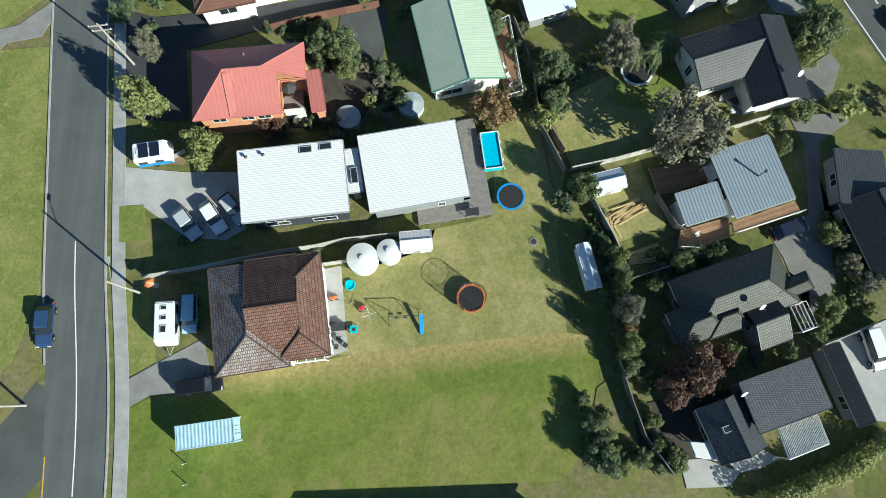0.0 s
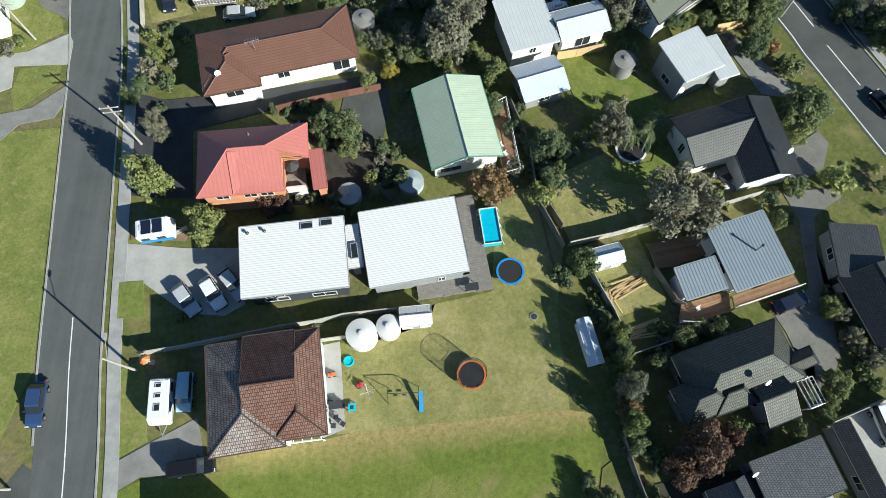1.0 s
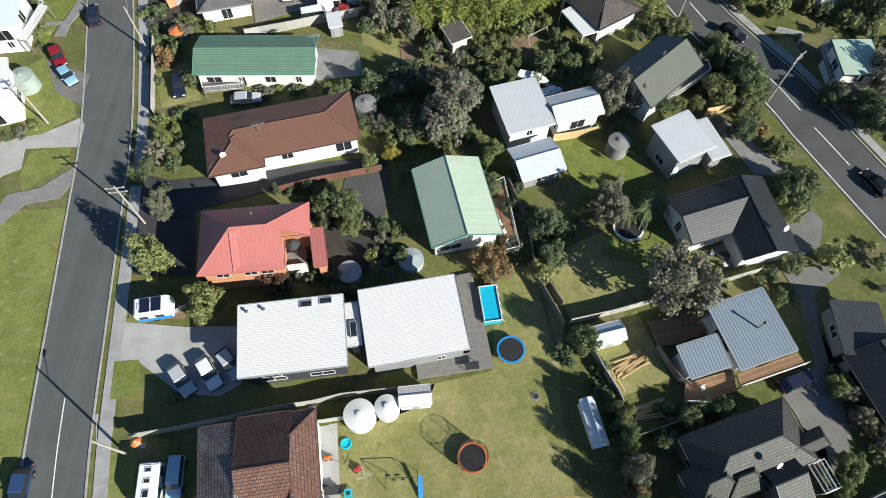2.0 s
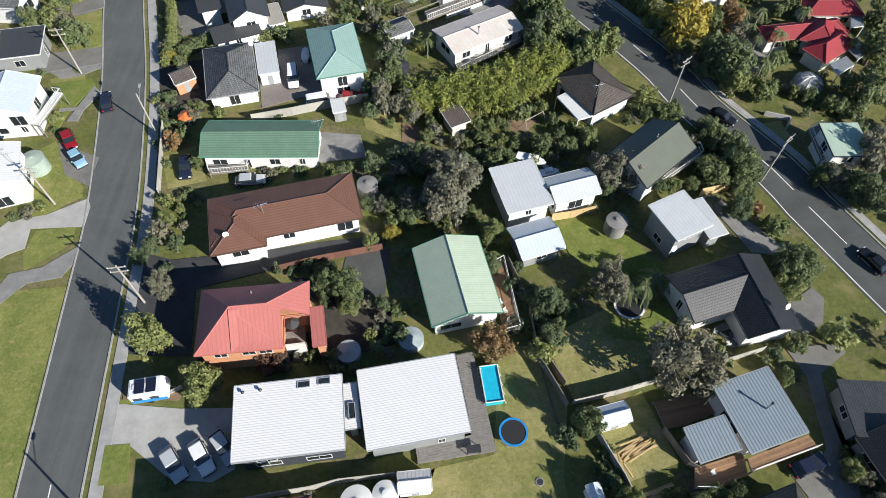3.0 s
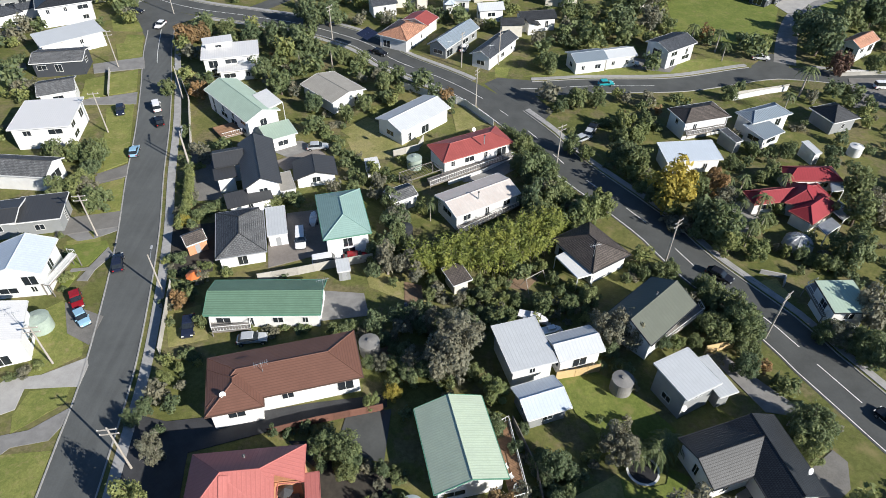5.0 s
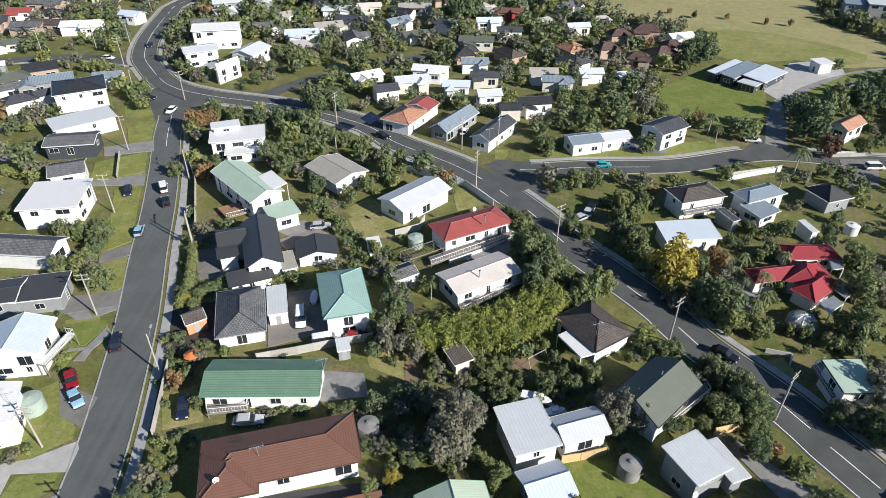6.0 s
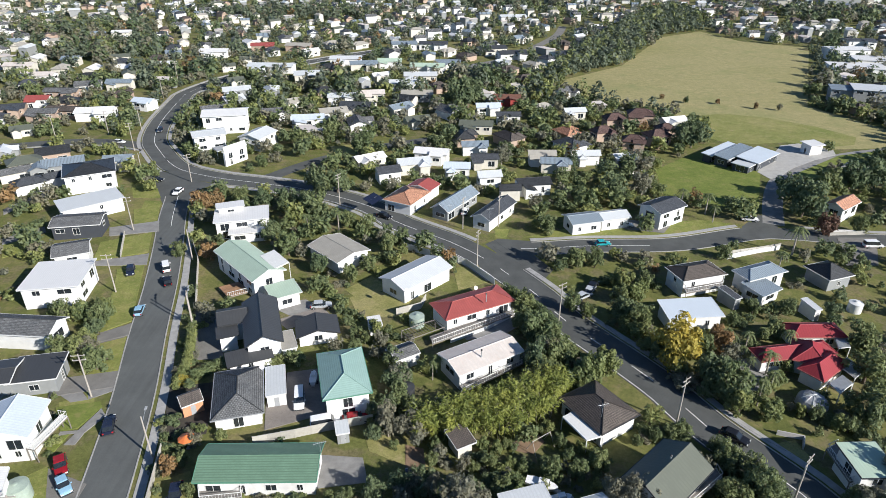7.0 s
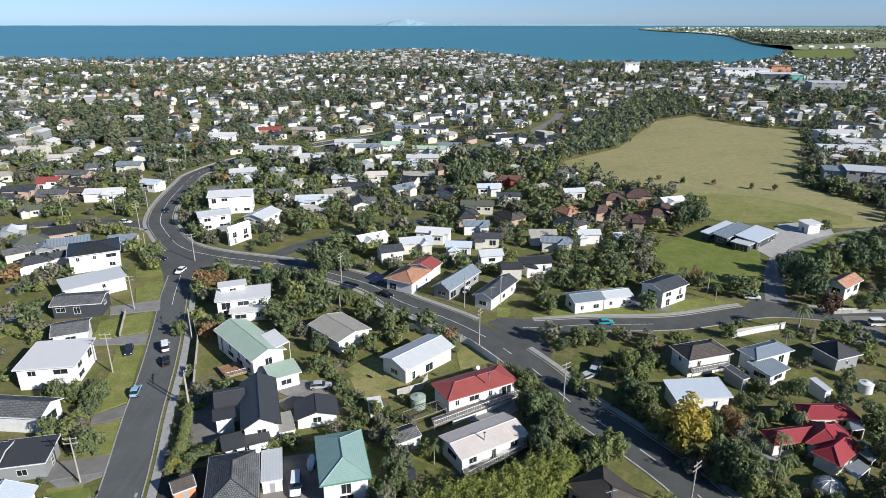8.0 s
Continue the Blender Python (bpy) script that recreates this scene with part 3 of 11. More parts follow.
laid('lawn', [[(56.4, 307.2), (64.2, 326.6), (101.4, 361.0), (153.2, 457.7), (189.7, 484.8), (202.7, 440.4), (235.8, 417.6), (160.9, 274.2), (174.3, 237.6), (160.4, 216.5), (133.1, 214.6), (127.7, 228.0), (98.8, 255.6), (80.0, 274.2)]], 0.012, G_FIELD, 'wide dry mown sports field', 'field')
laid('lawn', [[(69.8, 194.1), (92.5, 214.6), (104.2, 194.1), (91.2, 166.1), (81.2, 164.1), (65.6, 170.3)]], 0.016, G_LUSH, 'green lawn beside the hall', 'lawn')
laid('lawn', [[(92.0, 246.0), (103.0, 257.0), (118.0, 262.0), (134.0, 256.0), (148.0, 243.0), (156.0, 229.0), (150.0, 220.0), (139.0, 217.5), (127.0, 223.0), (114.0, 221.0), (103.0, 224.0), (95.0, 234.0)]], 0.016, G_PARK, 'green lawn beside the hall', 'lawn')
laid('lawn', [[(111.7, 188.9), (137.6, 208.3), (159.1, 214.6), (145.6, 194.1), (119.4, 186.4)]], 0.016, G_LUSH, 'green lawn beside the hall', 'lawn')
laid('lawn', [[(21.0, 144.5), (38.4, 145.1), (57.4, 145.7), (70.1, 148.4), (77.9, 152.9), (71.4, 155.4), (55.3, 152.9), (32.0, 149.4)]], 0.014, G_VERGE, 'grass verge beside the road', 'verge')
laid('lawn', [[(14.2, 149.4), (17.9, 149.4), (16.6, 143.8), (13.8, 144.5)]], 0.014, G_VERGE, 'grass verge beside the road', 'verge')
laid('lawn', [[(-94.2, 179.2), (-93.6, 186.4), (-85.5, 176.9), (-81.9, 170.3), (-90.1, 170.3)]], 0.014, G_VERGE, 'grass verge beside the road', 'verge')
laid('lawn', [[(-85.6, 168.2), (-80.6, 167.4), (-75.4, 147.7), (-81.0, 147.1)]], 0.014, G_VERGE, 'grass verge beside the road', 'verge')
laid('lawn', [[(-81.2, 144.5), (-74.8, 145.7), (-72.1, 135.3), (-79.8, 133.1)]], 0.014, G_VERGE, 'grass verge beside the road', 'verge')
laid('lawn', [[(-74.9, 129.8), (-71.6, 131.1), (-66.1, 113.0), (-69.9, 110.9)]], 0.014, G_VERGE, 'grass verge beside the road', 'verge')
laid('lawn', [[(-69.9, 110.9), (-65.1, 110.9), (-64.1, 105.0), (-67.1, 102.2)]], 0.014, G_VERGE, 'grass verge beside the road', 'verge')
laid('lawn', [[(-64.1, 87.2), (-59.8, 96.8), (-57.1, 86.5), (-60.0, 83.5)]], 0.014, G_VERGE, 'grass verge beside the road', 'verge')
laid('lawn', [[(-64.2, 82.1), (-59.3, 84.3), (-57.1, 79.3), (-61.4, 75.6)]], 0.014, G_VERGE, 'grass verge beside the road', 'verge')
laid('lawn', [[(-62.1, 64.8), (-58.3, 68.3), (-51.7, 59.2), (-51.1, 57.3), (-56.7, 53.0)]], 0.014, G_VERGE, 'dry lawn in front of the houses across the street', 'lawn')
laid('lawn', [[(-56.0, 47.3), (-55.6, 51.1), (-50.4, 52.1), (-50.0, 49.2), (-54.9, 44.6)]], 0.014, G_VERGE, 'dry lawn in front of the houses across the street', 'lawn')
laid('lawn', [[(-54.6, 41.6), (-48.5, 42.2), (-47.4, 31.0), (-46.4, 22.0), (-45.2, 11.0), (-47.2, 3.3), (-48.3, 2.1), (-53.0, 8.0), (-60.0, 18.0), (-60.0, 33.0), (-57.4, 38.0)]], 0.014, G_VERGE, 'dry lawn in front of the houses across the street', 'lawn')
laid('lawn', [[(-19.8, 115.6), (-6.3, 119.9), (-2.7, 113.8), (-9.2, 108.0), (-16.9, 107.9)]], 0.014, G_LAWN, 'lawn between the houses', 'lawn')
laid('lawn', [[(-12.2, 74.9), (-6.7, 74.3), (-1.6, 68.7), (-2.4, 66.9), (-11.0, 71.1)]], 0.014, G_LAWN, 'lawn between the houses', 'lawn')
laid('lawn', [[(-41.6, 64.9), (-37.0, 67.3), (-33.8, 60.4), (-39.2, 58.8)]], 0.014, G_LAWN, 'lawn between the houses', 'lawn')
laid('lawn', [[(2.7, 128.5), (8.7, 129.8), (10.8, 122.1), (3.8, 118.6)]], 0.014, G_LAWN, 'lawn between the houses', 'lawn')
laid('lawn', [[(-21.3, 118.6), (-15.8, 124.6), (-11.6, 119.7), (-17.1, 114.1)]], 0.014, G_LAWN, 'lawn between the houses', 'lawn')
laid('lawn', [[(-39.9, 217.8), (-27.9, 221.1), (-27.8, 202.4), (-35.0, 199.6)]], 0.014, G_LAWN, 'lawn between the houses', 'lawn')
laid('lawn', [[(52.3, 72.8), (55.3, 73.4), (56.1, 69.0), (54.1, 68.4)]], 0.014, G_LAWN, 'lawn between the houses', 'lawn')
laid('driveway', [[(-38.4, 26.4), (-29.9, 25.7), (-23.1, 25.8), (-22.2, 18.8), (-24.5, 17.4), (-29.1, 17.7), (-34.4, 21.3), (-37.7, 21.0)]], 0.03, M_CONCRETE, 'pale concrete forecourt with parked cars', 'driveway')
laid('driveway', [[(-62.3, 49.3), (-59.9, 52.9), (-55.2, 53.9), (-50.2, 56.9), (-49.4, 55.5), (-49.2, 51.9), (-56.5, 51.5), (-56.1, 48.2), (-58.2, 47.1), (-60.1, 44.9)]], 0.03, M_CONCRETE, 'pale concrete driveway sloping to the street', 'driveway')
laid('driveway', [[(-34.9, 0.9), (-30.6, 3.4), (-26.1, 5.9), (-24.4, 0.3), (-31.5, -0.3), (-34.6, -2.2)]], 0.03, M_CONCRETE_D, 'grey concrete driveway', 'driveway')
laid('driveway', [[(-13.7, 13.8), (-10.9, 14.4), (-9.8, 4.7), (-12.3, 3.7)]], 0.03, M_CONCRETE, 'pale concrete patio behind the house', 'patio')
laid('driveway', [[(-18.6, 70.4), (-11.8, 69.8), (-10.6, 65.1), (-18.3, 63.9)]], 0.03, M_CONCRETE_D, 'grey concrete driveway', 'driveway')
laid('driveway', [[(-57.8, 40.4), (-56.7, 44.1), (-52.8, 45.1), (-48.9, 48.6), (-48.8, 45.6), (-49.6, 43.6), (-53.9, 42.6), (-55.2, 40.8), (-56.8, 38.5)]], 0.03, M_CONCRETE_D, 'grey concrete driveway', 'driveway')
laid('driveway', [[(-70.0, 87.1), (-65.7, 88.7), (-59.7, 82.8), (-62.3, 82.1)]], 0.03, M_CONCRETE_D, 'grey concrete driveway', 'driveway')
laid('driveway', [[(-61.5, 86.5), (-57.6, 89.5), (-56.6, 85.0), (-59.7, 82.8)]], 0.03, M_CONCRETE_D, 'grey concrete driveway', 'driveway')
laid('driveway', [[(102.2, 192.1), (103.6, 186.0), (108.0, 188.2), (115.5, 195.6), (127.0, 203.6), (137.0, 208.6), (139.0, 214.0), (130.4, 221.6), (122.8, 219.3), (110.9, 203.4)]], 0.03, M_CONCRETE, 'pale concrete forecourt beside the hall', 'driveway')
laid('driveway', [[(-38.7, 113.4), (-28.8, 114.5), (-23.7, 109.7), (-30.0, 107.7)]], 0.03, M_CONCRETE_D, 'grey concrete driveway', 'driveway')
laid('driveway', [[(1.8, 100.8), (15.2, 110.1), (15.4, 104.5), (11.4, 100.9)]], 0.03, M_CONCRETE_D, 'grey concrete driveway', 'driveway')
laid('driveway', [[(45.1, 24.3), (47.6, 24.3), (47.3, 20.5), (46.8, 17.1), (46.8, 13.1), (45.3, 10.0), (43.2, 9.0), (43.6, 12.6), (41.5, 13.9), (41.0, 15.6), (39.8, 18.0), (43.6, 19.6), (44.7, 21.1)]], 0.028, M_SEAL, 'worn dark sealed driveway', 'driveway')
laid('driveway', [[(45.4, 5.6), (48.8, 7.3), (54.5, 9.2), (57.0, 4.0), (55.0, -3.5), (48.6, -2.8), (47.0, 0.8)]], 0.028, M_CONCRETE, 'pale concrete court beside the garage', 'driveway')
laid('driveway', [[(-58.1, 67.7), (-51.0, 64.8), (-50.9, 59.2), (-55.0, 61.4)]], 0.028, M_SEAL, 'worn dark sealed driveway', 'driveway')
laid('driveway', [[(-67.1, 102.2), (-63.0, 105.0), (-61.6, 100.4), (-64.8, 97.8)]], 0.028, M_SEAL, 'worn dark sealed driveway', 'driveway')
laid('driveway', [[(46.5, 40.0), (50.1, 42.4), (51.2, 40.7), (49.8, 37.1), (45.7, 34.4), (45.0, 35.2)]], 0.028, M_SEAL, 'worn dark sealed driveway', 'driveway')
laid('driveway', [[(43.8, 33.6), (50.8, 34.2), (51.3, 33.0), (47.2, 30.2), (46.6, 25.4), (46.6, 19.2), (48.3, 18.2), (44.9, 18.2), (44.9, 23.8), (45.3, 29.7)]], 0.028, M_SEAL, 'worn dark sealed driveway', 'driveway')
laid('driveway', [[(-12.7, 43.5), (-12.2, 47.0), (-6.2, 48.4), (-6.7, 40.5), (-9.6, 41.4)]], 0.028, M_ASPHALT, 'worn dark sealed driveway', 'driveway')
laid('driveway', [[(101.6, 144.5), (111.7, 144.5), (103.2, 129.8), (95.6, 129.8)]], 0.028, M_SEAL, 'worn dark sealed driveway', 'driveway')
laid('driveway', [[(48.7, 156.5), (60.7, 151.1), (57.9, 147.1), (48.3, 149.4)]], 0.028, M_SEAL, 'worn dark sealed driveway', 'driveway')
laid('bare_ground', [[(18.2, 0.6), (19.6, 1.6), (20.6, -1.0), (21.6, -4.2), (20.4, -6.6), (18.2, -6.2), (16.6, -6.6), (17.6, -2.4)]], 0.02, G_GROUND, 'rough grass and leaf litter along the boundary', 'grass')
laid('bare_ground', [[(-10.5, 57.8), (-5.7, 59.8), (-2.5, 55.9), (-8.8, 55.8)]], 0.01, M_SOIL, 'bare soil and leaf litter under the trees', 'soil')
laid('bare_ground', [[(12.5, 33.8), (14.5, 23.6), (15.5, 22.2), (13.9, 24.3)]], 0.01, M_SOIL, 'bare soil and leaf litter under the trees', 'soil')
laid('lawn', [[(-85.7, 141.4), (-75.1, 147.3), (-71.5, 136.0), (-82.9, 131.9)]], 0.06, G_VERGE, 'bright verge grass beside the street', 'verge')
laid('lawn', [[(-75.2, 127.6), (-69.8, 129.8), (-62.6, 106.4), (-66.2, 103.1)]], 0.06, G_VERGE, 'bright verge grass beside the street', 'verge')
laid('lawn', [[(-65.4, 98.6), (-61.2, 100.8), (-58.2, 90.8), (-62.2, 89.1)]], 0.06, G_VERGE, 'bright verge grass beside the street', 'verge')
laid('lawn', [[(-86.2, 161.9), (-79.6, 163.5), (-75.8, 152.0), (-81.2, 150.6)]], 0.06, G_VERGE, 'bright verge grass beside the street', 'verge')
laid('lawn', [[(-109.6, 140.0), (-105.2, 143.2), (-101.9, 136.5), (-105.3, 133.0)]], 0.06, G_VERGE, 'bright verge grass beside the street', 'verge')
laid('driveway', [[(-84.0, 130.8), (-71.0, 135.4), (-69.3, 129.8), (-82.1, 129.2)]], 0.08, M_CONCRETE_D, 'grey concrete driveway', 'driveway')
laid('driveway', [[(-111.8, 143.8), (-104.7, 150.5), (-102.6, 147.1), (-109.4, 139.7)]], 0.08, M_CONCRETE_D, 'grey concrete driveway', 'driveway')
laid('driveway', [[(-122.5, 161.6), (-117.3, 180.1), (-114.7, 176.1), (-120.2, 157.9)]], 0.08, M_CONCRETE_D, 'grey concrete driveway', 'driveway')
laid('driveway', [[(-87.4, 149.9), (-76.0, 154.1), (-73.6, 147.9), (-85.1, 144.9)]], 0.08, M_CONCRETE_D, 'grey concrete driveway', 'driveway')
laid('driveway', [[(-67.0, 101.2), (-62.3, 105.5), (-61.0, 101.4), (-66.0, 98.9)]], 0.08, M_SEAL, 'worn dark sealed driveway', 'driveway')
laid('driveway', [[(-67.8, 88.2), (-58.0, 90.4), (-56.9, 86.0), (-66.8, 83.3)]], 0.08, M_SEAL, 'worn dark sealed driveway', 'driveway')
# sheet coloured darker than plain seal, to deepen the shade beside the house
laid('driveway', [[(-41.2, 47.9), (-35.5, 46.4), (-22.8, 48.1), (-16.2, 49.4), (-7.0, 50.7), (-6.8, 48.7), (-15.9, 46.5), (-22.0, 44.9), (-31.4, 41.9), (-30.1, 32.4), (-33.1, 32.3), (-37.7, 32.6), (-40.2, 42.0)]], 0.024, M_SEAL_SHADE, 'dark sealed driveway beside the house with shade put into its colour', 'driveway')
laid('driveway', [[(-29.9, 84.0), (-26.6, 84.0), (-27.6, 90.0), (-21.9, 91.2), (-18.9, 79.4), (-28.1, 75.6)]], 0.026, M_YARD, 'brown grey sealed yard between the houses', 'driveway')
laid('driveway', [[(-33.4, 106.7), (-25.1, 111.8), (-22.9, 108.8), (-30.5, 103.4)]], 0.026, M_YARD, 'brown grey sealed yard between the houses', 'driveway')
laid('driveway', [[(38.9, 58.0), (41.5, 57.3), (45.8, 51.9), (48.2, 49.0), (47.1, 47.4), (43.7, 48.0), (40.9, 53.8)]], 0.026, M_CONCRETE_D, 'grey gravel drive down to the house', 'driveway')
laid('driveway', [[(55.0, 93.6), (59.3, 95.0), (60.4, 91.4), (55.3, 84.7), (51.5, 85.9)]], 0.026, M_CONCRETE_D, 'grey gravel drive down to the house', 'driveway')
laid('driveway', [[(2.7, 103.7), (15.0, 111.2), (17.0, 107.1), (9.3, 101.2), (4.9, 99.9)]], 0.026, M_CONCRETE_D, 'grey gravel drive down to the house', 'driveway')
laid('driveway', [[(35.7, 36.5), (38.8, 38.1), (39.5, 34.2), (37.2, 33.6)]], 0.026, M_CONCRETE_D, 'grey gravel drive down to the house', 'driveway')
laid('driveway', [[(26.9, -7.1), (29.5, -6.9), (33.4, -8.3), (32.1, -9.8), (27.4, -10.0)]], 0.03, M_CONCRETE, 'pale terrace beside the dark roofed house', 'terrace')
laid('driveway', [[(34.0, -6.8), (35.4, -5.6), (38.0, -6.9), (35.4, -8.0), (33.0, -8.4), (32.4, -7.4)]], 0.03, M_CONCRETE, 'pale terrace beside the dark roofed house', 'terrace')
laid('driveway', [[(-51.3, 110.6), (-47.5, 111.2), (-40.2, 94.1), (-45.3, 93.6)]], 0.027, M_SEAL, 'worn sealed yard in front of the black gabled house', 'driveway')
# dark sheets over shaded ground; part of that shade is in their colour
laid('bare_ground', [[(22.1, -1.4), (27.3, -0.2), (33.7, 0.5), (35.6, -6.6), (32.2, -8.0), (25.9, -7.1), (22.5, -5.6)]], 0.011, M_SHADE_SOIL, 'dark garden soil with shade put into its colour', 'soil')
laid('bare_ground', [[(-19.1, 43.6), (-12.7, 43.5), (-9.6, 40.9), (-5.9, 39.7), (-5.0, 34.0), (-12.0, 32.1), (-13.8, 32.0), (-14.5, 39.2)]], 0.011, M_SHADE_SOIL, 'dark garden soil with shade put into its colour', 'soil')
laid('bare_ground', [[(-47.7, 85.8), (-39.5, 87.4), (-37.1, 74.8), (-43.0, 73.4)]], 0.011, M_SHADE_SOIL, 'dark garden soil with shade put into its colour', 'soil')
laid('bare_ground', [[(-29.2, 32.0), (-14.9, 33.6), (-14.8, 31.7), (-28.7, 30.8)]], 0.011, M_SHADE_SOIL, 'dark garden soil with shade put into its colour', 'soil')
laid('bare_ground', [[(11.7, 74.8), (15.0, 75.4), (16.1, 73.1), (14.0, 70.5), (11.4, 71.2)]], 0.012, M_SOIL, 'bare tan soil in a garden', 'soil')
laid('bare_ground', [[(-5.5, 72.4), (-2.7, 71.6), (-2.2, 67.4), (-5.2, 66.2)]], 0.012, M_SOIL, 'bare tan soil in a garden', 'soil')
laid('bare_ground', [[(-37.1, 28.8), (-32.8, 28.4), (-30.0, 27.5), (-30.3, 26.7), (-36.8, 26.8)]], 0.012, M_SOIL, 'bare tan soil in a garden', 'soil')
laid('lawn', [[(16.8, 53.2), (22.0, 54.7), (26.4, 51.4), (31.0, 45.1), (28.3, 42.5), (21.7, 43.3), (18.3, 47.7)]], 0.013, G_LUSH, 'green lawn below the pine fence', 'lawn')
laid('lawn', [[(22.3, 38.6), (24.7, 37.2), (27.7, 37.8), (28.7, 39.9), (30.8, 38.7), (28.3, 34.2), (22.3, 35.0)]], 0.013, G_LUSH, 'green lawn below the pine fence', 'lawn')
laid('lawn', [[(-37.3, 21.4), (-34.5, 21.6), (-33.7, 17.3), (-36.8, 17.0)]], 0.014, G_LUSH, 'bright grass patch beside the forecourt', 'lawn')
laid('lawn', [[(-64.1, 80.8), (-57.4, 82.3), (-56.4, 80.9), (-58.0, 76.0), (-60.4, 75.3)]], 0.03, G_LUSH, 'green front lawn beside a concrete path', 'lawn')
laid('lawn', [[(-60.4, 74.0), (-58.6, 74.7), (-59.0, 71.0), (-60.5, 70.5)]], 0.03, G_LUSH, 'green front lawn beside a concrete path', 'lawn')
laid('driveway', [[(-56.4, 80.6), (-57.6, 75.6), (-58.3, 72.4), (-56.6, 72.4), (-56.4, 75.0), (-54.8, 78.8)], [(-60.3, 75.2), (-60.3, 74.4), (-57.7, 74.9), (-57.6, 75.5)]], 0.034, M_CONCRETE_D, 'cracked concrete footpath to the house', 'path')
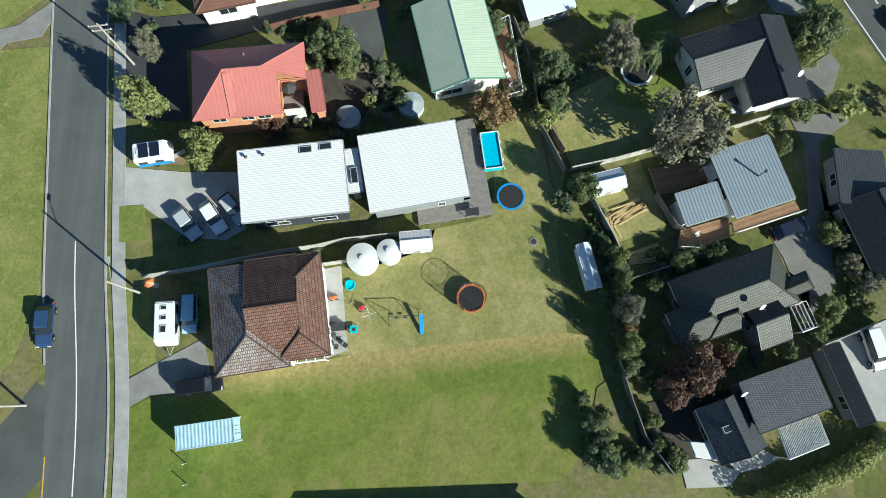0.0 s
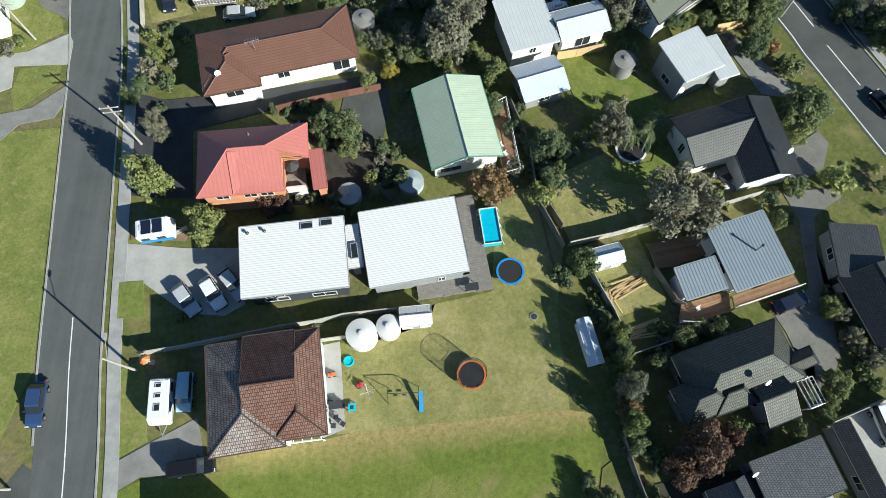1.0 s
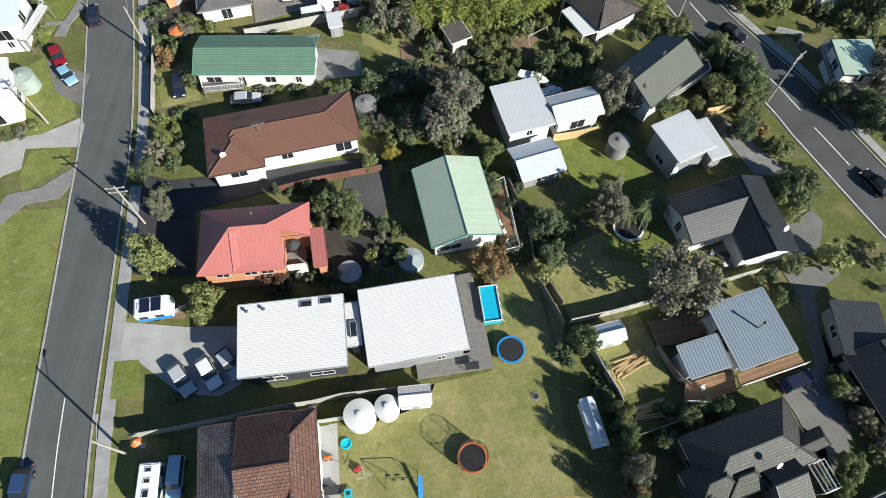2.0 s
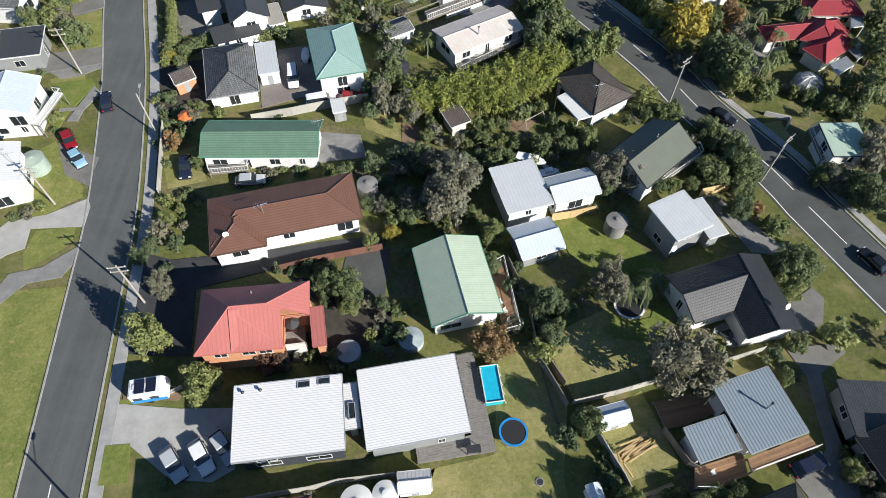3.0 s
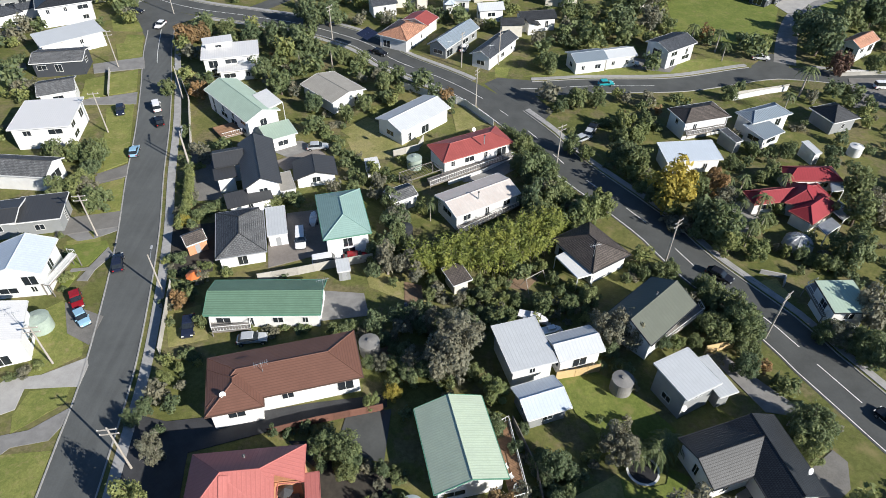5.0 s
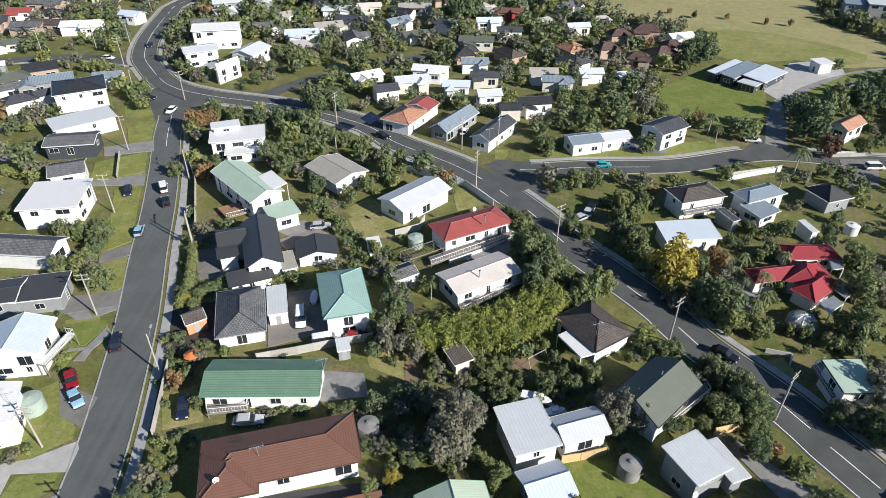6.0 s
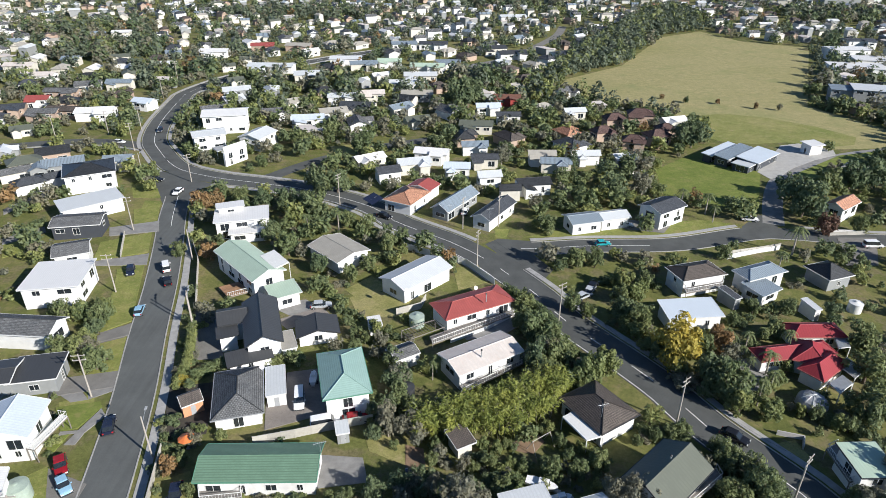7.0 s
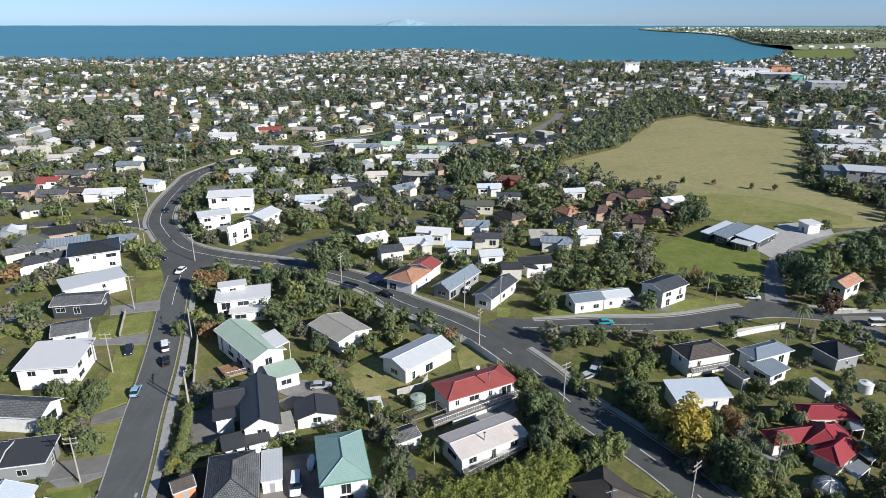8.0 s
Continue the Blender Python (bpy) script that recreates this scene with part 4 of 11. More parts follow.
CLEAR = [
    [(28.9, 128.8), (40.3, 128.9), (37.3, 111.0), (30.7, 105.0), (26.3, 118.4)],
    [(60.0, 127.0), (92.0, 136.5), (90.0, 141.5), (57.0, 133.0)],
    [(-42.0, 29.0), (-28.0, 29.0), (-28.0, 47.5), (-42.0, 47.5)],
    [(-89.7, 145.2), (-79.6, 163.5), (-74.2, 147.9), (-61.6, 100.8), (-58.0, 90.4), (-62.1, 89.8), (-67.5, 102.4), (-71.2, 119.7), (-81.3, 129.7)],
    [(40.7, 19.6), (44.4, 21.1), (46.1, 22.7), (48.6, 22.7), (46.7, 17.1), (47.6, 11.3), (43.8, 8.9), (44.2, 14.2), (42.7, 16.7)],
    [(-11.8, 14.4), (-8.5, 13.9), (-0.7, 16.5), (-0.0, 18.9), (6.7, 20.4), (7.9, 33.8), (11.8, 33.8), (15.7, 26.5), (14.3, 18.0), (15.1, 6.8), (-8.2, 4.4), (-10.7, 4.1)],
    [(44.0, 34.7), (51.6, 34.2), (47.2, 30.2), (46.6, 25.4), (48.3, 18.2), (44.9, 18.2), (45.3, 29.7)],
    [(45.0, 35.2), (46.5, 40.4), (50.2, 42.6), (54.1, 40.1), (53.0, 35.1), (45.7, 34.3)],
    [(38.9, 58.0), (41.5, 57.3), (45.8, 51.9), (48.2, 49.0), (47.1, 47.4), (43.7, 48.0), (40.9, 53.8)],
    [(55.0, 93.6), (59.3, 95.0), (60.4, 91.4), (55.3, 84.7), (51.5, 85.9)],
    [(-30.6, 84.0), (-26.6, 84.0), (-27.6, 90.0), (-21.9, 91.2), (-18.9, 79.4), (-28.1, 75.6)],
    [(-33.4, 106.7), (-25.1, 111.8), (-22.9, 108.8), (-30.5, 103.4)],
    [(22.2, 41.6), (29.0, 41.6), (28.4, 37.0), (21.8, 37.0)],
    [(-24.3, 1.4), (-22.0, 2.0), (-12.0, 3.6), (-8.2, 4.5), (14.9, 6.8), (17.5, 6.4), (18.6, 3.5), (17.8, -0.2), (15.2, -8.0), (13.6, -9.2), (-19.8, -11.5), (-30.0, -14.0), (-33.5, -14.0), (-34.4, -2.2), (-31.4, -0.6), (-23.1, 0.3)],
    [(56.4, 307.2), (64.2, 326.6), (101.4, 361.0), (153.2, 457.7), (189.7, 484.8), (202.7, 440.4), (235.8, 417.6), (160.9, 274.2), (174.3, 237.6), (160.4, 216.5), (133.1, 214.6), (127.7, 228.0), (98.8, 255.6), (80.0, 274.2)],
    [(69.8, 194.1), (92.5, 214.6), (104.2, 194.1), (91.2, 166.1), (81.2, 164.1), (65.6, 170.3)],
    [(105.0, 247.1), (146.5, 247.1), (153.4, 228.0), (135.6, 219.1), (110.7, 194.1), (91.4, 183.9), (99.8, 228.0)],
    [(-38.5, 27.5), (-23.2, 26.9), (-21.9, 17.8), (-36.5, 11.0)],
    [(-36.7, 12.3), (-26.1, 13.7), (-24.4, 0.3), (-35.0, -2.2)],
    [(-70.0, 73.2), (-52.4, 76.0), (-48.9, 40.4), (-54.8, 37.1)],
    [(-59.9, 48.7), (-49.1, 48.8), (-43.7, 0.8), (-51.8, 0.8)],
    [(13.6, 34.9), (23.6, 39.9), (30.0, 38.2), (33.5, 38.0), (36.0, 33.0), (31.0, 32.5), (26.5, 28.8), (16.6, 26.5)],
    [(16.8, 53.2), (22.0, 54.7), (31.0, 45.1), (19.0, 47.7)],
    [(-30.9, 84.5), (-20.0, 86.8), (-18.6, 78.2), (-29.5, 76.8)],
    [(-12.7, 43.5), (-12.2, 47.0), (-6.2, 48.4), (-6.7, 40.5)],
    [(-19.1, 71.0), (-11.0, 71.1), (-1.6, 68.7), (-2.4, 66.9), (-10.5, 63.9), (-18.3, 63.9)],
    [(2.8, 132.5), (8.8, 131.1), (10.8, 122.1), (3.8, 118.6)],
    [(-21.3, 118.6), (-15.8, 124.6), (-11.6, 119.7), (-17.1, 114.1)],
    [(21.0, 144.5), (77.9, 152.9), (71.4, 155.4), (32.0, 149.4)],
    [(40.4, 16.8), (45.1, 19.6), (45.8, 32.6), (48.9, 32.6), (46.3, 18.2), (47.8, 14.1)],
    [(45.8, 41.7), (50.4, 43.5), (47.0, 36.7)],
    [(1.8, 100.8), (15.2, 110.1), (15.4, 104.5), (11.4, 100.9)],
    [(-42.5, 115.3), (-24.2, 114.6), (-23.7, 109.7), (-37.8, 108.6)],
    [(-40.4, 45.0), (-13.1, 48.8), (-12.8, 44.3), (-39.5, 39.9)],
    [(-81.9, 144.5), (-81.9, 170.3), (-90.1, 170.3), (-79.8, 133.1)],
    [(-65.5, 102.2), (-71.6, 131.1), (-79.8, 133.1), (-72.3, 108.9)],
    [(-69.8, 100.1), (-62.0, 103.7), (-54.6, 80.0), (-60.9, 75.6)],
    [(-19.8, 115.6), (-6.3, 119.9), (-2.7, 113.8), (-9.2, 108.0), (-16.9, 107.9)],
    [(-50.0, -40.0), (60.0, -40.0), (60.0, -8.0), (-50.0, -8.0)],
    [(600.0, 1120.0), (735.0, 1420.0), (890.0, 1430.0), (700.0, 1080.0)],
    [(44.0, 25.0), (48.6, 25.0), (47.6, 12.0), (44.0, 8.0), (39.8, 17.0)],
    [(2.0, 33.3), (9.3, 34.5), (9.0, 19.3), (-2.3, 18.9)],
    [(-13.8, 14.8), (-8.5, 14.5), (-8.2, 3.4), (-13.3, 3.4)],
]


# ---- houses ----
WINDOWS = {}


def window(parent, m, w, h):
    """A framed window with a dark pane, standing 4 cm proud of the wall."""
    key = (round(w, 1), round(h, 1))
    if key not in WINDOWS:
        a, b, f = w / 2, h / 2, 0.07
        fr = boxes((-a, a, -0.03, 0.05, b - f, b), (-a, a, -0.03, 0.06, -b, -b + f), (-a, -a + f, -0.03, 0.05, -b + f, b - f), (a - f, a, -0.03, 0.05, -b + f, b - f), (-0.03, 0.03, -0.03, 0.04, -b + f, b - f))
        WINDOWS[key] = finish("window", fr, M_WHITE), finish("pane", boxes((-a + f, a - f, -0.02, 0.015, -b + f, b - f)), M_GLASS)
    fr, pa = WINDOWS[key]
    ob = new("window", fr)
    ob.parent, ob.matrix_basis = parent, m
    pn = new("pane", pa)
    pn.parent = ob


def notched(parent, m, a, b, wa, wb, h, rise, roof, wall, gutter, cut=2.9, back=-0.3):
    """A hipped wing with a courtyard cut out of one corner, and a raised sheet over its front slope."""
    def at(x, y):
        return m @ Vector((x, y, h + rise * min(1.0, (b - abs(y)) / b, (a - abs(x)) / b)))
    xn = a - cut
    bm = prism([(-wa, -wb), (xn - 0.4, -wb), (xn - 0.4, back + 0.4), (wa, back + 0.4), (wa, wb), (-wa, wb)], -0.3, h - 0.14)
    bm.transform(m)
    part("wall", bm, WALL[wall], parent)
    bm = bmesh.new()
    slope(bm, [at(-a, -b), at(xn, -b), at(xn, -b + cut), at(a - b, 0), at(b - a, 0)])
    slope(bm, [at(a, b), at(-a, b), at(b - a, 0), at(a - b, 0)])
    slope(bm, [at(-a, b), at(-a, -b), at(b - a, 0)])
    slope(bm, [at(a, back), at(a, b), at(a - b, 0), at(xn, -b + cut), at(xn, back)])
    up = Vector((0, 0, 0.16))
    slope(bm, [at(-a + b * 0.98, -b) + up, at(xn, -b) + up, at(xn, -0.35) + up, at(-a + b * 0.98, -0.35) + up], 0.12)
    part("roof", bm, ROOF[roof], parent)
    bm = bmesh.new()
    for p, q in ((at(b - a, 0), at(a - b, 0)), (at(b - a, 0), at(-a, -b)), (at(b - a, 0), at(-a, b)), (at(a - b, 0), at(a, b))):
        rod(bm, p, q, 0.07, n=6)
    part("ridge_cap", bm, ROOF["pale_cap" if roof.startswith("brown_conc") else roof], parent)
    ring = [(-a, -b), (xn, -b), (xn, back), (a, back), (a, b), (-a, b)]
    for p, q in zip(ring, ring[1:] + ring[:1]):
        bm = bmesh.new()
        rod(bm, m @ Vector((*p, h - 0.1)), m @ Vector((*q, h - 0.1)), 0.075, n=6)
        part("gutter", bm, gutter, parent)
    for x in (-a * 0.6, -a * 0.1, a * 0.2):
        window(parent, m @ pose(x, -wb, h - 1.4, 0, 0, 180), 1.6, 1.1)


def wing(parent, inv, x, y, ang, L, W, h, rise, kind, roof, wall, gutter, rng, glaze=True, over=0.5):
    m = inv @ pose(x, y, 0, 0, 0, ang)
    a, b = L / 2, W / 2
    wa, wb = max(0.4, a - over), max(0.4, b - over)
    bm = bmesh.new()
    z_at = (lambda yy: h + rise * (yy + b) / W) if kind == "mono" else (lambda yy: h)
    if kind == "notch":
        notched(parent, m, a, b, wa, wb, h, rise, roof, wall, gutter)
        return
    prof = [(-wb, -0.3), (wb, -0.3), (wb, z_at(wb) - 0.16)]
    if kind == "gable":
        prof.append((0, h + rise * wb / b - 0.16))
    prof.append((-wb, z_at(-wb) - 0.16))
    ends = [[bm.verts.new(m @ Vector((s, q, z))) for q, z in prof] for s in (-wa, wa)]
    bm.faces.new(ends[0][::-1])
    bm.faces.new(ends[1])
    for k in range(len(prof)):
        j = (k + 1) % len(prof)
        bm.faces.new((ends[0][k], ends[0][j], ends[1][j], ends[1][k]))
    bmesh.ops.recalc_face_normals(bm, faces=bm.faces)
    part("wall", bm, WALL[wall], parent)
    bm = bmesh.new()
    caps = []
    if kind == "gable":
        slope(bm, [m @ Vector(p) for p in ((-a, -b, h), (a, -b, h), (a, 0, h + rise), (-a, 0, h + rise))])
        slope(bm, [m @ Vector(p) for p in ((a, b, h), (-a, b, h), (-a, 0, h + rise), (a, 0, h + rise))])
        caps = [((-a, 0, h + rise), (a, 0, h + rise))]
    elif kind == "hip":
        if L >= W:
            r0, r1 = Vector((-(a - b) - 0.15, 0, h + rise)), Vector((a - b + 0.15, 0, h + rise))
            slope(bm, [m @ Vector(p) for p in ((-a, -b, h), (a, -b, h), r1, r0)])
            slope(bm, [m @ Vector(p) for p in ((a, b, h), (-a, b, h), r0, r1)])
            slope(bm, [m @ Vector(p) for p in ((a, -b, h), (a, b, h), r1)])
            slope(bm, [m @ Vector(p) for p in ((-a, b, h), (-a, -b, h), r0)])
            caps = [(r0, r1), (r0, (-a, -b, h)), (r0, (-a, b, h)), (r1, (a, -b, h)), (r1, (a, b, h))]
        else:
            r0, r1 = Vector((0, -(b - a) - 0.15, h + rise)), Vector((0, b - a + 0.15, h + rise))
            slope(bm, [m @ Vector(p) for p in ((a, -b, h), (a, b, h), r1, r0)])
            slope(bm, [m @ Vector(p) for p in ((-a, b, h), (-a, -b, h), r0, r1)])
            slope(bm, [m @ Vector(p) for p in ((-a, -b, h), (a, -b, h), r0)])
            slope(bm, [m @ Vector(p) for p in ((a, b, h), (-a, b, h), r1)])
            caps = [(r0, r1), (r0, (-a, -b, h)), (r0, (a, -b, h)), (r1, (-a, b, h)), (r1, (a, b, h))]
    else:
        z1 = h + (rise if kind == "mono" else 0.02)
        slope(bm, [m @ Vector(p) for p in ((-a, -b, h), (a, -b, h), (a, b, z1), (-a, b, z1))], 0.2)
    part("roof", bm, ROOF[roof], parent)
    if caps:
        bm = bmesh.new()
        for p, q in caps:
            rod(bm, m @ (Vector(p) + Vector((0, 0, 0.02))), m @ (Vector(q) + Vector((0, 0, 0.02))), 0.085, n=6)
        part("ridge_cap", bm, ROOF[roof], parent)
    e = 0.12
    if glaze == "far" or glaze == "few":
        kind = "bare"
    if kind in ("hip", "flat"):
        bm = bmesh.new()
        rings = [[bm.verts.new(m @ Vector((sx * (a + o), sy * (b + o), h + z))) for sx, sy in ((-1, -1), (1, -1), (1, 1), (-1, 1))] for o, z in ((0.0, -0.02), (e, -0.02), (e, -0.19), (0.0, -0.19))]
        for i in range(4):
            for k in range(4):
                bm.faces.new((rings[i][k], rings[i][(k + 1) % 4], rings[(i + 1) % 4][(k + 1) % 4], rings[(i + 1) % 4][k]))
        bmesh.ops.recalc_face_normals(bm, faces=bm.faces)
        part("gutter", bm, gutter, parent)
    elif kind != "bare":
        for y0, y1, z in ((-b - e, -b, h), (b, b + e, h + (rise if kind == "mono" else 0))):
            part("gutter", boxes((-a, a, y0, y1, z - 0.19, z - 0.02), m=m), gutter, parent)
        line = ((-b, h), (b, h + rise)) if kind == "mono" else ((-b, h), (0, h + rise), (b, h))
        for sx in (-1, 1):
            bm = bmesh.new()
            rows = [[bm.verts.new(m @ Vector((x, q, z + o))) for x, o in ((sx * a, -0.2), (sx * (a + 0.06), -0.2), (sx * (a + 0.06), 0.03), (sx * a, 0.03))] for q, z in line]
            for r0, r1 in zip(rows, rows[1:]):
                for k in range(4):
                    bm.faces.new((r0[k], r0[(k + 1) % 4], r1[(k + 1) % 4], r1[k]))
            bm.faces.new(rows[0])
            bm.faces.new(rows[-1][::-1])
            bmesh.ops.recalc_face_normals(bm, faces=bm.faces)
            part("barge_board", bm, gutter, parent)
    if not glaze or glaze == "far":
        return
    floors = [1.5] if h < 4.6 else [1.5, h - 1.35]
    if 3.5 < h < 4.6:
        floors = [h - 1.4]
    for (ox, oy, turn, ln) in ((0, -wb, 180, 2 * wa), (0, wb, 0, 2 * wa), (-wa, 0, 90, 2 * wb), (wa, 0, -90, 2 * wb)):
        n = int(ln / 3.7)
        side = pose(x, y, 0, 0, 0, ang + turn) @ Vector((0, 1, 0)) - Vector((x, y, 0))
        bare = 0.28 if side.y < 0.3 else 0.8
        for z in floors:
            for k in range(n):
                if rng.random() < (bare if glaze is True else max(bare, 0.45)):
                    continue
                w = rng.choice((0.9, 1.6, 2.2, 2.8))
                o = -ln / 2 + ln * (k + 0.5) / n
                hh = 1.2 if rng.random() < 0.7 else 1.9
                zz = z if hh < 1.5 else z - 0.35
                px, py = (o, oy) if ox == 0 else (ox, o)
                window(parent, m @ pose(px, py, zz, 0, 0, turn), w, hh)


def house(label, roof, wall, wings, gut="white", seed=0, glaze=True):
    rng = random.Random(seed)
    x, y, ang = wings[0][:3]
    base = pose(x, y, 0, 0, 0, ang)
    ob = thing("house", base, label, "house")
    inv = base.inverted()
    g = {"white": M_WHITE, "grey": M_GREY, "dark": M_DARK, "green": M_GREEN, "coral": M_CORAL, "brown": M_BROWN}[gut]
    for w in wings:
        wing(ob, inv, *w[:8], w[8] if len(w) > 8 else roof, wall, g, rng, glaze)
        TAKEN.append((w[0], w[1], 0.62 * max(w[3], w[4])))
    return ob


TAKEN = []
house('grey tiled house south of the empty lot', 'grey_tile', 'white_board', [(4.0, -20.6, 2.0, 24.0, 11.0, 4.4, 1.3, 'gable')], seed=99, glaze='few')
house('low white ribbed metal roof house beside the concrete forecourt', 'white_long', 'dark_board', [(-15.86, 22.97, 7.1, 11.86, 8.28, 5.0, 0.35, 'mono')], seed=0, gut='grey')
house('white ribbed metal roof house with a grey timber deck', 'white_long', 'grey_board', [(-2.51, 25.01, 10.7, 11.31, 9.04, 4.6, 0.35, 'mono'), (-9.43, 24.61, 8.9, 1.79, 5.18, 4.2, 0.05, 'flat')], seed=1, gut='grey')
house('coral red hipped metal roof house with a small courtyard', 'red_coral', 'orange_render', [(-21.55, 35.0, 6.0, 12.97, 8.73, 5.3, 3.0, 'notch'), (-13.88, 34.02, 10.4, 1.6, 4.99, 4.9, 0.25, 'mono')], seed=2, gut='coral')
house('pale green ribbed gable roof house with white walls', 'green_pale', 'white_board', [(2.62, 41.53, 103.2, 11.78, 8.91, 3.3, 1.7, 'gable')], seed=3, gut='green')
house('long brown metal tile hipped roof house with white walls', 'brown_tile', 'white_board', [(-20.63, 52.43, 14.5, 19.91, 8.16, 3.7, 1.5, 'hip'), (-26.5, 49.23, 103.8, 7.57, 7.12, 3.7, 1.5, 'hip')], seed=4, gut='brown')
house('long green gable roof house with white weatherboards', 'green_mid', 'white_board', [(-25.88, 65.96, 0.8, 17.15, 7.25, 3.2, 1.3, 'gable')], seed=5, gut='green')
house('grey flat roof house with a pale blue gabled wing', 'grey_light', 'white_board', [(11.78, 56.05, 16.2, 6.66, 8.08, 4.3, 0.3, 'mono'), (19.03, 56.47, 17.6, 6.9, 4.78, 4.0, 0.9, 'gable')], seed=6)
house('pale grey metal roof garage with a gable', 'blue_white', 'grey_board', [(13.45, 48.29, 19.0, 6.25, 5.35, 2.9, 0.9, 'gable')], seed=7)
house('pale grey flat roof house raised on dark stilts', 'grey_light', 'grey_board', [(32.6, 50.42, 26.7, 5.96, 6.25, 5.2, 0.25, 'mono'), (36.99, 51.52, 19.4, 2.77, 6.38, 3.3, 0.1, 'flat')], seed=8)
house('charcoal tile roof house with two gabled wings', 'charcoal_tile', 'white_board', [(40.03, 39.21, -78.8, 10.91, 7.05, 3.6, 1.25, 'gable'), (35.05, 40.04, -161.7, 9.48, 6.97, 3.6, 1.2, 'gable')], seed=9, gut='dark')
house('blue grey ribbed roof house with a timber deck', 'bluegrey_rib', 'white_board', [(36.41, 24.4, 18.9, 7.47, 7.89, 3.6, 0.5, 'mono'), (30.41, 21.14, 17.3, 5.15, 3.8, 3.3, 0.4, 'mono')], seed=10, gut='grey')
house('dark green grey tile hipped house with several wings', 'slate_tile', 'grey_board', [(33.23, 11.08, 19.5, 12.92, 6.84, 3.2, 2.0, 'hip'), (28.83, 7.77, 111.9, 4.07, 5.78, 3.2, 1.5, 'hip'), (36.44, 7.88, 20.1, 3.79, 5.49, 3.2, 1.4, 'gable'), (39.46, 11.51, 21.9, 5.34, 1.93, 3.1, 1.0, 'hip'), (32.01, 8.34, 18.6, 5.02, 3.55, 3.1, 1.3, 'hip')], seed=11, gut='dark')
house('dark slate roof house with a white slatted pergola', 'slate_tile2', 'grey_board', [(37.35, -0.1, 108.0, 5.5, 8.7, 3.5, 0.65, 'mono'), (31.6, -3.5, -68.5, 6.1, 5.4, 2.8, 1.65, 'gable')], seed=12, gut='dark')
house('narrow charcoal roof garage beside a driveway', 'charcoal_tile', 'grey_board', [(44.63, 1.07, -71.5, 8.86, 1.73, 3.0, 0.5, 'mono')], seed=13, gut='dark')
house('black low roof house beside the shared driveway', 'charcoal_tile', 'grey_board', [(49.79, 24.8, 89.5, 6.6, 6.04, 2.6, 0.6, 'mono'), (52.05, 18.14, 108.4, 9.72, 7.74, 2.6, 1.6, 'gable')], seed=14, gut='dark')
house('brown concrete tile hipped house with weathered slopes', 'brown_conc', 'white_board', [(-14.27, 8.85, 98.5, 10.9, 5.4, 6.0, 1.0, 'hip'), (-19.5, 7.7, -81.0, 11.3, 7.5, 5.97, 1.3, 'hip', 'brown_conc_worn'), (-16.8, 8.7, 8.5, 5.4, 10.8, 6.03, 1.95, 'gable')], seed=15, gut='brown')
house('teal green hipped roof two storey white house', 'green_teal', 'white_render', [(-16.38, 83.95, 104.4, 12.42, 7.81, 5.0, 1.7, 'hip')], seed=16, gut='green')
house('grey tile hipped house with white brick walls', 'grey_tile', 'white_render', [(-33.64, 81.72, 104.6, 12.26, 8.04, 2.7, 1.5, 'hip')], seed=17, gut='grey')
house('black steep gabled house with white walls', 'charcoal_smooth', 'white_render', [(-34.16, 99.94, -72.5, 15.7, 6.73, 4.4, 1.9, 'gable'), (-40.44, 102.21, 19.2, 5.67, 5.98, 4.2, 1.2, 'gable'), (-34.48, 91.46, 23.7, 8.06, 3.71, 2.6, 0.6, 'mono'), (-40.62, 98.91, 20.9, 3.99, 6.19, 3.6, 0.2, 'mono'), (-23.99, 101.17, 104.2, 6.22, 8.08, 2.4, 1.2, 'gable')], seed=18, gut='dark')
house('deep red hipped metal roof white house', 'red_deep', 'white_board', [(6.34, 108.23, 27.6, 15.86, 6.97, 3.6, 1.3, 'hip')], seed=19, gut='coral')
house('weathered white ribbed roof house with a front verandah', 'white_worn', 'white_board', [(7.06, 91.34, 30.7, 13.82, 7.32, 3.6, 0.9, 'gable')], seed=20)
house('dark brown tile pyramid roof house', 'brown_dark', 'white_board', [(25.18, 77.71, 32.4, 8.25, 9.77, 3.2, 1.8, 'hip')], seed=21, gut='dark')
house('olive grey gable roof house with a white deck', 'olive_metal', 'white_board', [(31.26, 62.87, 41.9, 11.65, 7.83, 4.0, 2.1, 'gable')], seed=22, gut='dark')
house('small brown roof shed among the bamboo', 'brown_dark', 'cream_board', [(2.9, 71.53, 27.1, 3.39, 4.07, 2.6, 0.3, 'mono')], seed=23)
house('light blue gable roof house with a slatted verandah', 'blue_white', 'white_board', [(-65.22, 72.49, -82.3, 8.26, 8.54, 5.0, 1.6, 'gable')], seed=24)
house('white roof two storey house beside a water tank', 'white_rib', 'white_render', [(-62.06, 58.48, -71.0, 7.63, 7.66, 5.0, 1.2, 'gable')], seed=25)
house('dark metal roof house with a double carport', 'charcoal_smooth', 'grey_board', [(-69.77, 87.21, 11.8, 8.01, 7.28, 3.3, 0.3, 'mono'), (-75.98, 85.56, 12.6, 6.79, 7.08, 3.6, 0.6, 'gable')], seed=26)
house('grey gable roof house with white gable ends', 'grey_tile', 'white_board', [(-79.94, 99.86, -4.7, 14.89, 6.64, 3.6, 1.4, 'gable')], seed=27)
house('white flat roofed cubic house', 'white_rib', 'white_render', [(-81.73, 116.86, 9.1, 11.91, 11.87, 5.0, 0.2, 'mono')], seed=28)
